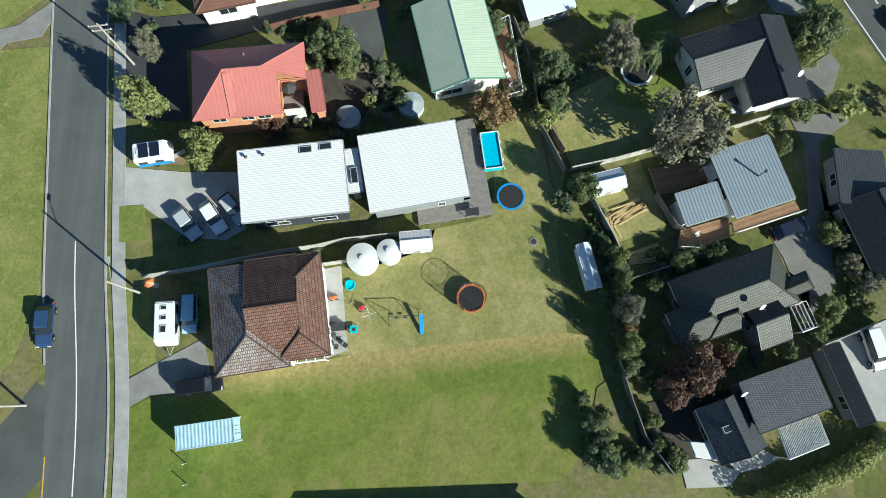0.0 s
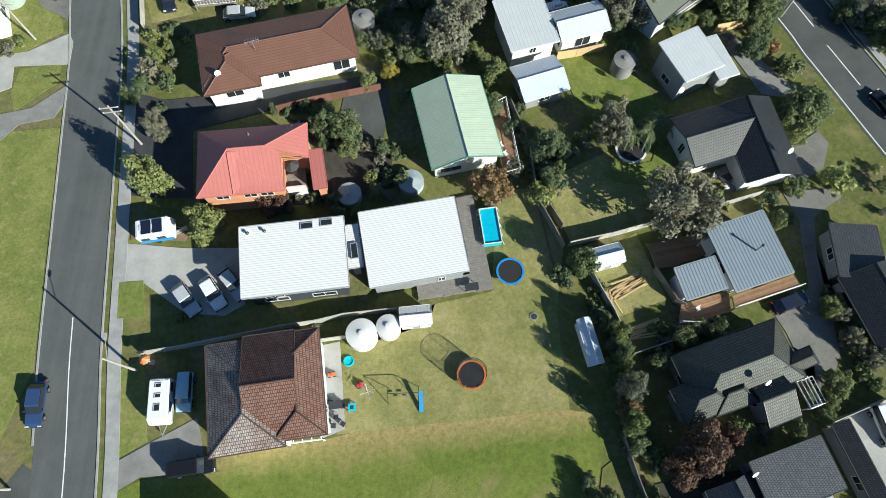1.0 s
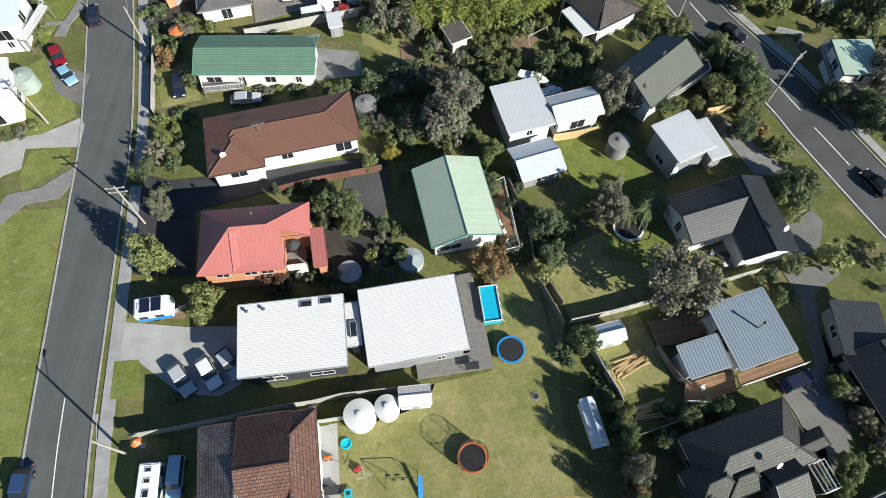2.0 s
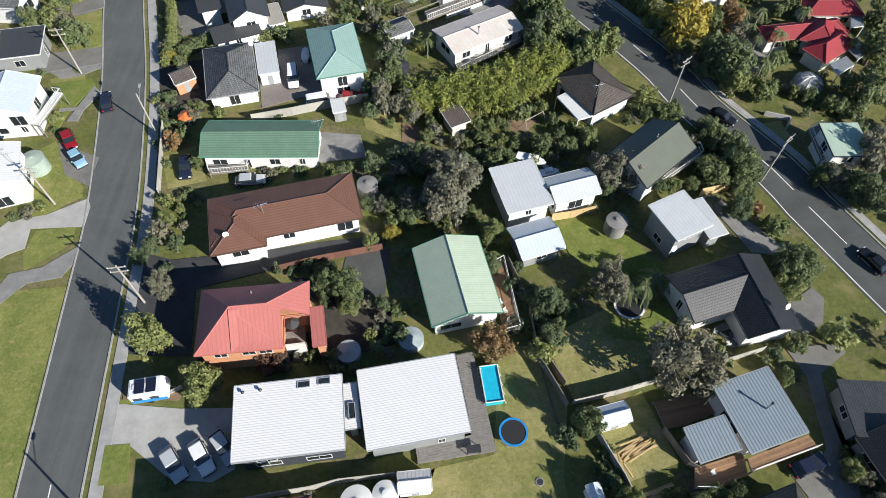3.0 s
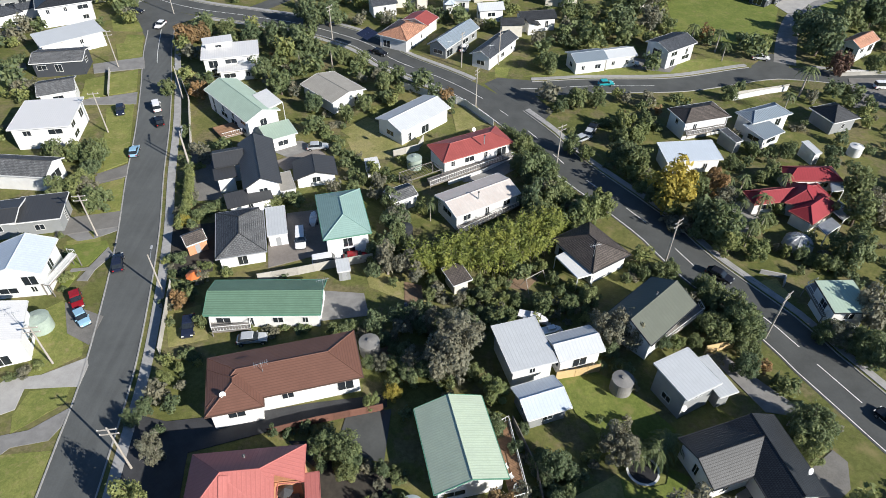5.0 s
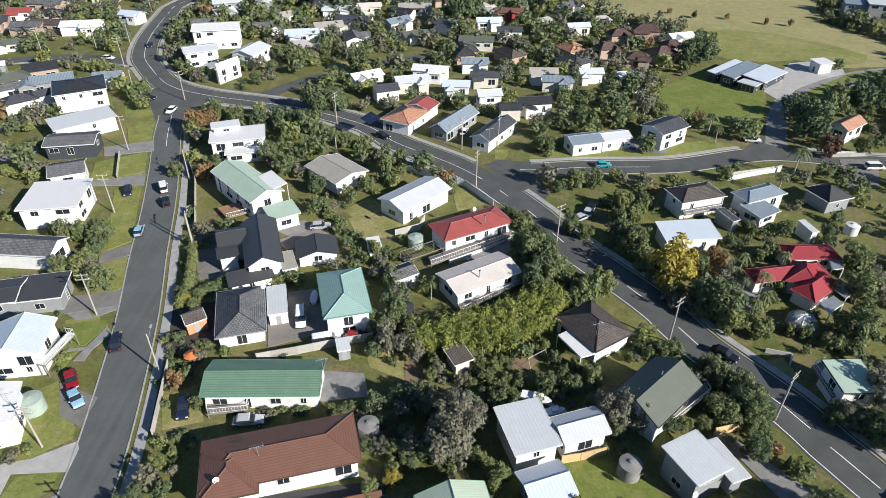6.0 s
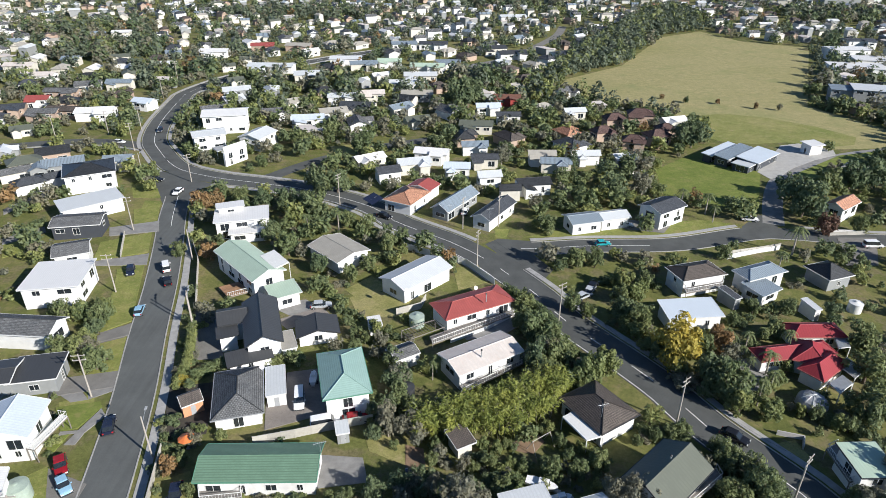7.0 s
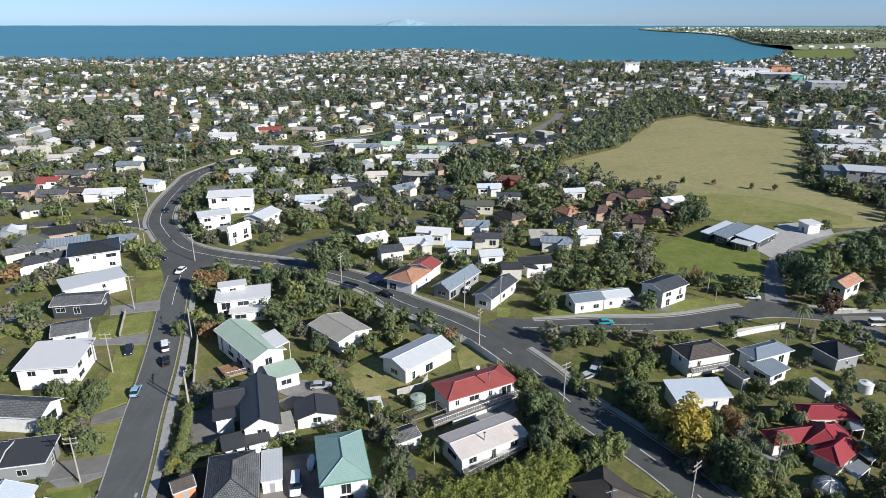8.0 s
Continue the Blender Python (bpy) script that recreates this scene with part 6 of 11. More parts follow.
house('grey school building with white trim', 'white_rib', 'white_render', [(217.3, 336.0, -10, 27.3, 13.7, 5, 0.6, 'mono')], seed=122, glaze='few')
house('grey school building with white trim', 'white_rib', 'white_render', [(241.7, 355.3, -10, 28.8, 11.5, 5, 0.6, 'mono')], seed=123, glaze='few')
house('grey school building with white trim', 'white_rib', 'white_render', [(238.4, 382.8, 0, 24.0, 12.0, 6, 0.6, 'gable'), (232.2, 377.8, 90, 10.8, 8.6, 5.3, 0.48, 'hip')], seed=124, glaze='few')
house('grey school building with white trim', 'slate_tile2', 'white_render', [(263.2, 412.6, 0, 18.4, 11.0, 6, 0.6, 'gable'), (266.5, 408.0, 90, 9.9, 6.6, 5.95, 0.48, 'mono')], seed=125, glaze='few')
house('long commercial building with a dark glazed front', 'white_rib', 'dark_board', [(387.6, 760.2, -5, 39.6, 19.8, 8, 0.5, 'mono')], seed=126, glaze='few')
house('orange warehouse with a flat roof', 'terracotta', 'orange_render', [(435.2, 845.5, -5, 24.8, 12.4, 10, 0.5, 'mono')], seed=127, glaze='few')
house('white warehouse with a flat roof', 'white_rib', 'white_render', [(370.9, 800.0, -5, 55.4, 22.1, 10, 0.5, 'mono')], seed=128, glaze='few')
house('teal panelled commercial building', 'grey_light', 'teal_board', [(403.5, 745.4, -5, 14.2, 11.4, 8, 0.5, 'mono')], seed=129, glaze='few')
house('grey warehouse with flat roof', 'grey_light', 'grey_board', [(378.2, 640.4, -5, 33.5, 16.7, 10, 0.5, 'mono')], seed=130, glaze='few')
house('white low apartment block', 'white_rib', 'white_render', [(241.5, 838.4, 0, 18.8, 9.4, 14, 0.5, 'mono')], seed=131, glaze='few')


# ---- house fittings and yards ----
def railing_deck(label, pts, z, material, rails=(), gap=0.0):
    """A raised timber deck: boards on a frame with posts, and railings on the given sides."""
    cx, cy = sum(p[0] for p in pts) / len(pts), sum(p[1] for p in pts) / len(pts)
    ob = thing("deck", pose(cx, cy, 0), label, "deck")
    loc = [(p[0] - cx, p[1] - cy) for p in pts]
    part("frame", prism(loc, max(0.0, z - 0.3), z - 0.05), M_FENCE, ob)
    d = Vector((loc[1][0] - loc[0][0], loc[1][1] - loc[0][1], 0)).normalized()
    n = Vector((-d.y, d.x, 0))
    us, vs = [Vector((*p, 0)).dot(d) for p in loc], [Vector((*p, 0)).dot(n) for p in loc]
    step = 0.3
    k = min(vs)
    while k < max(vs) - 0.05:
        mid = k + step / 2
        xs = []
        for i in range(len(loc)):
            j = (i + 1) % len(loc)
            if (vs[i] - mid) * (vs[j] - mid) < 0:
                s = (mid - vs[i]) / (vs[j] - vs[i])
                xs.append(us[i] + s * (us[j] - us[i]))
        xs.sort()
        for a, b in zip(xs[::2], xs[1::2]):
            m = Matrix(((d.x, n.x, 0, 0), (d.y, n.y, 0, 0), (0, 0, 1, 0), (0, 0, 0, 1)))
            part("board", boxes((a, b, k + 0.01, k + step - 0.015, z - 0.05, z), m=m), material, ob)
        k += step
    for i, p in enumerate(loc):
        part("post", boxes((p[0] - 0.06, p[0] + 0.06, p[1] - 0.06, p[1] + 0.06, 0, z - 0.05)), M_FENCE, ob)
    for i in rails:
        a, b = Vector((*loc[i], 0)), Vector((*loc[(i + 1) % len(loc)], 0))
        bm = bmesh.new()
        rod(bm, a + Vector((0, 0, z + 1)), b + Vector((0, 0, z + 1)), 0.05)
        rod(bm, a + Vector((0, 0, z + 0.15)), b + Vector((0, 0, z + 0.15)), 0.03)
        q = max(2, int((b - a).length / 0.4))
        for k in range(q + 1):
            c = a.lerp(b, k / q)
            rod(bm, c + Vector((0, 0, z)), c + Vector((0, 0, z + 1)), 0.025, n=4)
        part("railing", bm, M_WHITE, ob)
    return ob


def fence(label, pts, h, material, bay=2.4, curved=False):
    """Posts with board panels between them along a line."""
    line = smoothed(pts, bay) if curved else [Vector((*p, 0)) for p in pts]
    ob = thing("fence", pose(line[0].x, line[0].y, 0), label, "fence")
    o = line[0].copy()
    post = finish("post", boxes((-0.06, 0.06, -0.06, 0.06, -0.1, h + 0.08)), material)
    for a, b in zip(line, line[1:]):
        n = max(1, round((b - a).length / bay))
        ang = math.atan2(b.y - a.y, b.x - a.x)
        ln = (b - a).length / n
        pan = boxes((0.06, ln - 0.06, -0.02, 0.02, 0.04, h), (0.06, ln - 0.06, -0.05, 0.05, h, h + 0.04), (0.06, ln - 0.06, 0.02, 0.06, h * 0.3, h * 0.3 + 0.09), (0.06, ln - 0.06, 0.02, 0.06, h * 0.8, h * 0.8 + 0.09))
        pan = finish("panel", pan, material)
        for k in range(n):
            c = a.lerp(b, k / n) - o
            for nm, me in (("post", post), ("panel", pan)):
                q = part(nm, me, material, ob)
                q.matrix_basis = Matrix.Translation(c) @ pose(0, 0, 0, 0, 0, math.degrees(ang))
    return ob


def tank(x, y, r, h, material, label):
    ob = thing("water_tank", pose(x, y, 0), label, "water tank")
    bm = bmesh.new()
    lathe(bm, ((r, 0), (r * 1.01, h * 0.3), (r * 1.01, h * 0.6), (r, h)), 32)
    part("body", bm, material, ob)
    bm = bmesh.new()
    lathe(bm, ((r * 1.02, h), (r * 1.02, h + 0.06), (r * 0.5, h + 0.22), (0.3, h + 0.34)), 32)
    part("lid", bm, material, ob)
    bm = bmesh.new()
    lathe(bm, ((0.28, h + 0.3), (0.3, h + 0.45), (0.1, h + 0.47)), 14)
    part("hatch", bm, material, ob)
    return ob


def trampoline(x, y, r, h, pad, net, label):
    ob = thing("trampoline", pose(x, y, 0), label, "trampoline")
    bm = bmesh.new()
    lathe(bm, ((r * 0.86, h - 0.02), (r * 0.86, h)), 32)
    part("mat", bm, M_MESH, ob)
    bm = bmesh.new()
    lathe(bm, ((r * 0.86, h), (r, h), (r, h + 0.06), (r * 0.86, h + 0.06)), 32, ring=True)
    part("pad", bm, pad, ob)
    for k in range(6):
        c, s = math.cos(k * 1.0472), math.sin(k * 1.0472)
        bm = bmesh.new()
        rod(bm, (r * 0.95 * c, r * 0.95 * s, 0), (r * 0.97 * c, r * 0.97 * s, h + (1.8 if net else 0)), 0.03)
        part("leg", bm, M_STEEL, ob)
    if net:
        bm = bmesh.new()
        for k in range(64):
            a = 6.2832 * k / 64
            rod(bm, (r * 0.95 * math.cos(a), r * 0.95 * math.sin(a), h), (r * 0.95 * math.cos(a), r * 0.95 * math.sin(a), h + 1.8), 0.008, n=3)
        for j in range(8):
            for k in range(32):
                a0, a1 = 6.2832 * k / 32, 6.2832 * (k + 1) / 32
                z = h + 1.8 * (j + 1) / 8
                rod(bm, (r * 0.95 * math.cos(a0), r * 0.95 * math.sin(a0), z), (r * 0.95 * math.cos(a1), r * 0.95 * math.sin(a1), z), 0.03 if j == 7 else 0.008, n=3)
        part("safety_net", bm, M_MESH, ob)
    return ob


CARS = {}


def car_body(kind, length, width, height, paint):
    """Car: lower body with arches, cabin with glass, wheels, lights and bumpers; nose towards +x."""
    key = (kind, paint.name)
    if key in CARS:
        return CARS[key]
    a, b = length / 2, width / 2
    prof = {
        "sedan": ((-a, 0.35), (-a, 0.82), (-a * 0.88, 0.93), (a * 0.44, 0.95), (a * 0.90, 0.80), (a, 0.62), (a, 0.33)),
        "van": ((-a, 0.35), (-a, 1.0), (-a * 0.9, 1.05), (a * 0.6, 1.05), (a * 0.95, 0.85), (a, 0.6), (a, 0.33)),
    }[kind]
    cab = {
        "sedan": ((-a * 0.90, 0.92), (-a * 0.62, height), (a * 0.10, height + 0.02), (a * 0.46, 0.95)),
        "van": ((-a * 0.97, 1.05), (-a * 0.92, height), (a * 0.35, height + 0.03), (a * 0.62, 1.05)),
    }[kind]

    def tube(profile, half, top, soft=0.085):
        bm = bmesh.new()
        n = len(profile)
        rows = []
        for s in (-1, 1):
            rows.append([bm.verts.new((x, s * half * (top if z > 1.06 else 1.0) * (0.84 if abs(x) > a * 0.97 else 0.96 if abs(x) > a * 0.9 else 1.0), z)) for x, z in profile])
        bm.faces.new(rows[0])
        bm.faces.new(rows[1][::-1])
        for k in range(n):
            j = (k + 1) % n
            bm.faces.new((rows[0][k], rows[1][k], rows[1][j], rows[0][j]))
        bmesh.ops.recalc_face_normals(bm, faces=bm.faces)
        bmesh.ops.bevel(bm, geom=bm.edges[:], offset=soft, segments=2, affect="EDGES")
        return bm

    roof_z = height + 0.025
    xs = [c[0] for c in cab]
    CARS[key] = [
        ("body", finish("body", tube(prof, b, 1.0), paint)),
        ("glazing", finish("glazing", tube(cab, b * 0.94, 0.86), M_GLASS)),
        ("roof_panel", finish("roof_panel", tube(((xs[1] - 0.12, roof_z - 0.05), (xs[1] + 0.02, roof_z + 0.025), (xs[2] - 0.02, roof_z + 0.035), (xs[2] + 0.12, roof_z - 0.05)), b * 0.8, 1.0, 0.02), paint)),
        ("bumper", finish("bumper", boxes((a - 0.06, a + 0.06, -b * 0.9, b * 0.9, 0.3, 0.5)), M_DARK)),
        ("bumper", finish("bumper", boxes((-a - 0.06, -a + 0.06, -b * 0.9, b * 0.9, 0.3, 0.5)), M_DARK)),
    ]
    for s in (-1, 1):
        CARS[key].append(("headlight", finish("headlight", boxes((a - 0.12, a + 0.015, s * b * 0.72 - 0.18, s * b * 0.72 + 0.18, 0.6, 0.74)), M_LAMP)))
        CARS[key].append(("tail_light", finish("tail_light", boxes((-a - 0.015, -a + 0.1, s * b * 0.76 - 0.12, s * b * 0.76 + 0.12, 0.62, 0.84)), M_TAIL)))
        CARS[key].append(("mirror", finish("mirror", boxes((a * 0.3, a * 0.3 + 0.14, s * (b + 0.08) - 0.09, s * (b + 0.08) + 0.09, 0.95, 1.1)), paint)))
    return CARS[key]


WHEEL = []


def car(x, y, ang, kind, paint, label, length=4.4, width=1.78, height=1.45, name="car", z=0.02):
    ob = thing(name, pose(x, y, z, 0, 0, ang), label, name)
    for nm, me in car_body(kind, length, width, height, paint):
        part(nm, me, None, ob)
    if not WHEEL:
        t, r = bmesh.new(), bmesh.new()
        rod(t, (0, -0.1, 0), (0, 0.1, 0), 0.32, n=16)
        rod(r, (0, -0.11, 0), (0, 0.11, 0), 0.19, n=12)
        WHEEL.extend((finish("wheel", t, M_TYRE), finish("rim", r, M_RIM)))
    for sx in (-1, 1):
        for sy in (-1, 1):
            w = part("wheel", WHEEL[0], None, ob)
            w.location = (sx * length * 0.31, sy * (width / 2 - 0.09), 0.32)
            part("rim", WHEEL[1], None, w)
    return ob


def paint(name, c):
    return plain(name, c, 0.25, 0.0, vary=0.04, spec=0.7)


P_BLUE, P_NAVY, P_SILVER, P_WHITE = paint("blue_car_paint", (0.03, 0.06, 0.14)), paint("navy_car_paint", (0.015, 0.02, 0.04)), paint("silver_car_paint", (0.42, 0.44, 0.46)), paint("white_car_paint", (0.75, 0.75, 0.75))
P_BLACK, P_RED, P_TEAL, P_SKY = paint("black_car_paint", (0.01, 0.01, 0.012)), paint("red_car_paint", (0.25, 0.01, 0.015)), paint("teal_car_paint", (0.03, 0.35, 0.38)), paint("pale_blue_car_paint", (0.25, 0.42, 0.55))


def power_pole(x, y, h, ang, label, arms=2, lamp=False):
    ob = thing("power_pole", pose(x, y, 0, 0, 0, ang), label, "power pole")
    bm = bmesh.new()
    rod(bm, (0, 0, -0.3), (0, 0, h), 0.16, 0.10, 10)
    part("shaft", bm, M_POLE, ob)
    for k in range(arms):
        z = h - 0.25 - 0.9 * k
        part("crossarm", boxes((-1.1, 1.1, -0.16, -0.06, z - 0.06, z + 0.06)), M_POLE, ob)
        for o in (-1.0, 1.0):
            bm = bmesh.new()
            lathe(bm, ((0.04, z + 0.06), (0.06, z + 0.1), (0.03, z + 0.2)), 8, (o, -0.11))
            part("insulator", bm, M_WHITE, ob)
    if lamp:
        bm = bmesh.new()
        rod(bm, (0, 0, h - 1.2), (0, 2.2, h - 0.5), 0.04)
        part("arm", bm, M_STEEL, ob)
        part("lamp_head", boxes((-0.15, 0.15, 2.0, 2.7, h - 0.58, h - 0.42)), M_GREY, ob)
    return ob


def cable(pts, label="dark power lines between the poles"):
    """Wires that sag between two crossarms."""
    (x0, y0, z0), (x1, y1, z1) = pts
    ob = thing("power_line", pose(x0, y0, 0), label, "power line")
    d = Vector((x1 - x0, y1 - y0, 0))
    n = Vector((-d.y, d.x, 0)).normalized()
    for o in (-0.9, 0.9):
        bm = bmesh.new()
        rows = []
        for k in range(9):
            s = k / 8
            p = Vector((0, 0, z0)) + d * s + n * o + Vector((0, 0, (z1 - z0) * s - 4 * 0.8 * s * (1 - s)))
            rows.append([bm.verts.new(p + n * (0.014 * math.cos(q)) + Vector((0, 0, 0.014 * math.sin(q)))) for q in (0, 2.09, 4.19)])
        for r0, r1 in zip(rows, rows[1:]):
            for k in range(3):
                bm.faces.new((r0[k], r0[(k + 1) % 3], r1[(k + 1) % 3], r1[k]))
        part("wire", bm, M_DARK, ob)


def outbuilding(label, roof, wall, spec, name="shed"):
    """A small shed: ribbed roof, walls, door."""
    x, y, ang, L, W, h, rise, kind = spec
    base = pose(x, y, 0, 0, 0, ang)
    ob = thing(name, base, label, name)
    wing(ob, base.inverted(), *spec, roof, wall, M_WHITE, random.Random(1), False, 0.12)
    door = part("door", boxes((-0.4, 0.4, -0.03, 0.03, 0, 1.9)), M_GREY, ob)
    door.location = (0, -W / 2 + 0.12, 0)
    part("handle", boxes((0.28, 0.34, -0.07, -0.03, 0.95, 1.08)), M_DARK, door)
    TAKEN.append((x, y, 0.6 * max(L, W)))
    return ob


def pool(x, y, ang, L, W, h, label):
    ob = thing("swimming_pool", pose(x, y, 0, 0, 0, ang), label, "swimming pool")
    a, b = L / 2, W / 2
    for d in ((-a, a, -b, -b + 0.08, 0, h), (-a, a, b - 0.08, b, 0, h), (-a, -a + 0.08, -b + 0.08, b - 0.08, 0, h), (a - 0.08, a, -b + 0.08, b - 0.08, 0, h)):
        part("wall", boxes(d), M_AQUA, ob, "pale blue pool liner")
    part("water", boxes((-a + 0.08, a - 0.08, -b + 0.08, b - 0.08, 0.0, h - 0.12)), M_POOL, ob)
    for s, e in (((-a, -b), (a, -b)), ((a, -b), (a, b)), ((a, b), (-a, b)), ((-a, b), (-a, -b))):
        bm = bmesh.new()
        rod(bm, (*s, h + 0.02), (*e, h + 0.02), 0.07, n=8)
        part("top_rail", bm, M_WHITE, ob)
    for k in range(5):
        for s in (-1, 1):
            bm = bmesh.new()
            px = -a + L * k / 4
            rod(bm, (px, s * (b + 0.06), h), (px, s * (b + 0.4), 0), 0.035)
            part("leg", bm, M_WHITE, ob)
    bm = bmesh.new()
    for s in (-0.22, 0.22):
        rod(bm, (-a + 0.5 + s, -b - 0.5, 0), (-a + 0.5 + s, -b - 0.05, h + 0.35), 0.03)
        rod(bm, (-a + 0.5 + s, -b + 0.4, h - 0.3), (-a + 0.5 + s, -b - 0.05, h + 0.35), 0.03)
    for k in range(4):
        rod(bm, (-a + 0.28, -b - 0.42 + 0.1 * k, 0.25 * (k + 1)), (-a + 0.72, -b - 0.42 + 0.1 * k, 0.25 * (k + 1)), 0.025)
    part("ladder", bm, M_STEEL, ob)
    return ob


def container(x, y, ang, material, label):
    """A 20-foot shipping container with corrugated sides, corner posts and double doors."""
    ob = thing("shipping_container", pose(x, y, 0, 0, 0, ang), label, "shipping container")
    a, b, h = 3.03, 1.22, 2.59
    for s in (-1, 1):
        bm = bmesh.new()
        n = 44
        prev = None
        for k in range(n + 1):
            px = -a + 0.1 + (2 * a - 0.2) * k / n
            py = s * (b - (0.05 if (k // 2) % 2 else 0.01))
            cur = [bm.verts.new((px, py, 0.15)), bm.verts.new((px, py, h - 0.1)), bm.verts.new((px, py - s * 0.03, h - 0.1)), bm.verts.new((px, py - s * 0.03, 0.15))]
            if prev:
                for i in range(4):
                    bm.faces.new((prev[i], prev[(i + 1) % 4], cur[(i + 1) % 4], cur[i]))
            prev = cur
        bmesh.ops.recalc_face_normals(bm, faces=bm.faces)
        part("side_panel", bm, material, ob)
    bm = bmesh.new()
    n = 60
    prev = None
    for k in range(n + 1):
        px = -a + 0.1 + (2 * a - 0.2) * k / n
        z = h - (0.035 if (k // 2) % 2 else 0.0)
        cur = [bm.verts.new((px, -b + 0.05, z)), bm.verts.new((px, b - 0.05, z)), bm.verts.new((px, b - 0.05, z - 0.04)), bm.verts.new((px, -b + 0.05, z - 0.04))]
        if prev:
            for i in range(4):
                bm.faces.new((prev[i], prev[(i + 1) % 4], cur[(i + 1) % 4], cur[i]))
        prev = cur
    bmesh.ops.recalc_face_normals(bm, faces=bm.faces)
    part("roof", bm, material, ob)
    part("floor", boxes((-a + 0.05, a - 0.05, -b + 0.05, b - 0.05, 0.05, 0.16)), M_DARK, ob)
    for sx in (-1, 1):
        for sy in (-1, 1):
            part("corner_post", boxes((sx * a - 0.08, sx * a + 0.08, sy * b - 0.08, sy * b + 0.08, 0, h)), material, ob)
        part("end_beam", boxes((sx * a - 0.06, sx * a + 0.06, -b + 0.08, b - 0.08, h - 0.12, h)), material, ob)
    for sy in (-1, 1):
        part("top_rail", boxes((-a + 0.08, a - 0.08, sy * b - 0.05, sy * b + 0.05, h - 0.1, h + 0.01)), material, ob)
        dr = part("door", boxes((a - 0.05, a + 0.01, min(0.02 * sy, sy * (b - 0.1)), max(0.02 * sy, sy * (b - 0.1)), 0.16, h - 0.12)), material, ob)
        bm = bmesh.new()
        rod(bm, (a + 0.04, sy * 0.4, 0.2), (a + 0.04, sy * 0.4, h - 0.2), 0.02)
        part("lock_rod", bm, M_STEEL, dr)
    part("end_wall", boxes((-a, -a + 0.05, -b + 0.08, b - 0.08, 0.16, h - 0.12)), material, ob)
    return ob


def caravan(x, y, ang, label, stripe_material, L=4.9, W=2.15, H=2.45, panels=False):
    """A touring caravan with rounded shell, roof hatches, windows, wheels and a drawbar; nose towards +x."""
    ob = thing("caravan", pose(x, y, 0.02, 0, 0, ang), label, "caravan")
    a, b = L / 2, W / 2
    bm = bmesh.new()
    prof = ((-a, 0.55), (-a, H - 0.25), (-a + 0.2, H), (a - 0.55, H), (a - 0.05, H - 0.75), (a, 1.1), (a - 0.2, 0.55))
    rows = [[bm.verts.new((px, s * b, pz)) for px, pz in prof] for s in (-1, 1)]
    bm.faces.new(rows[0])
    bm.faces.new(rows[1][::-1])
    for k in range(len(prof)):
        j = (k + 1) % len(prof)
        bm.faces.new((rows[0][k], rows[1][k], rows[1][j], rows[0][j]))
    bmesh.ops.recalc_face_normals(bm, faces=bm.faces)
    bmesh.ops.bevel(bm, geom=bm.edges[:], offset=0.08, segments=3, affect="EDGES")
    part("shell", bm, P_WHITE, ob)
    for s in (-1, 1):
        part("stripe", boxes((-a + 0.15, a - 0.3, s * (b + 0.005) - 0.01, s * (b + 0.005) + 0.01, 0.7, 1.0)), stripe_material, ob)
        for px in (-a + 0.9, 0.6):
            part("window", boxes((px - 0.5, px + 0.5, s * (b + 0.01) - 0.015, s * (b + 0.01) + 0.015, 1.3, 1.9)), M_GLASS, ob)
        w = bmesh.new()
        rod(w, (-0.2, s * (b - 0.12) - 0.1, 0.3), (-0.2, s * (b - 0.12) + 0.1, 0.3), 0.31, n=16)
        part("wheel", w, M_TYRE, ob)
        d = bmesh.new()
        rod(d, (a - 0.3, s * 0.55, 0.5), (a + 1.0, 0, 0.5), 0.04)
        part("drawbar", d, M_STEEL, ob)
    for px, pw in ((-a + 0.8, 0.25), (-a + 1.9, 0.25), (0.7, 0.4)):
        hch = part("roof_hatch", boxes((px - pw, px + pw, -0.35, 0.35, H - 0.01, H + 0.09)), M_WHITE, ob)
        if panels:
            continue
        part("pane", boxes((px - pw + 0.08, px + pw - 0.08, -0.27, 0.27, H + 0.09, H + 0.11)), M_GLASS, hch)
    for px in ((-0.75, 0.55) if panels else ()):
        part("solar_panel", boxes((px - 0.55, px + 0.55, -0.85, 0.85, H + 0.1, H + 0.14)), M_SOLAR, ob)
    if panels:
        for s in (-1, 1):
            part("lower_panel", boxes((-a + 0.1, a - 0.25, s * (b + 0.012) - 0.012, s * (b + 0.012) + 0.012, 0.6, 1.25)), M_BLUE, ob)
    j = bmesh.new()
    rod(j, (a + 0.85, 0, 0.0), (a + 0.85, 0, 0.9), 0.04)
    part("jockey_wheel", j, M_STEEL, ob)
    return ob


def tv_aerial(x, y, z, label="thin metal television aerial on a roof"):
    ob = thing("aerial", pose(x, y, z), label, "aerial")
    bm = bmesh.new()
    rod(bm, (0, 0, -0.3), (0, 0, 2.2), 0.03)
    part("mast", bm, M_STEEL, ob)
    bm = bmesh.new()
    rod(bm, (-0.9, -0.3, 2.1), (0.9, 0.3, 2.1), 0.025)
    part("boom", bm, M_STEEL, ob)
    for k in range(7):
        bm = bmesh.new()
        c = Vector((-0.8 + 0.26 * k, (-0.8 + 0.26 * k) / 3, 2.1))
        rod(bm, c + Vector((-0.14, 0.42, 0)), c + Vector((0.14, -0.42, 0)), 0.015, n=4)
        part("element", bm, M_STEEL, ob)
    return ob


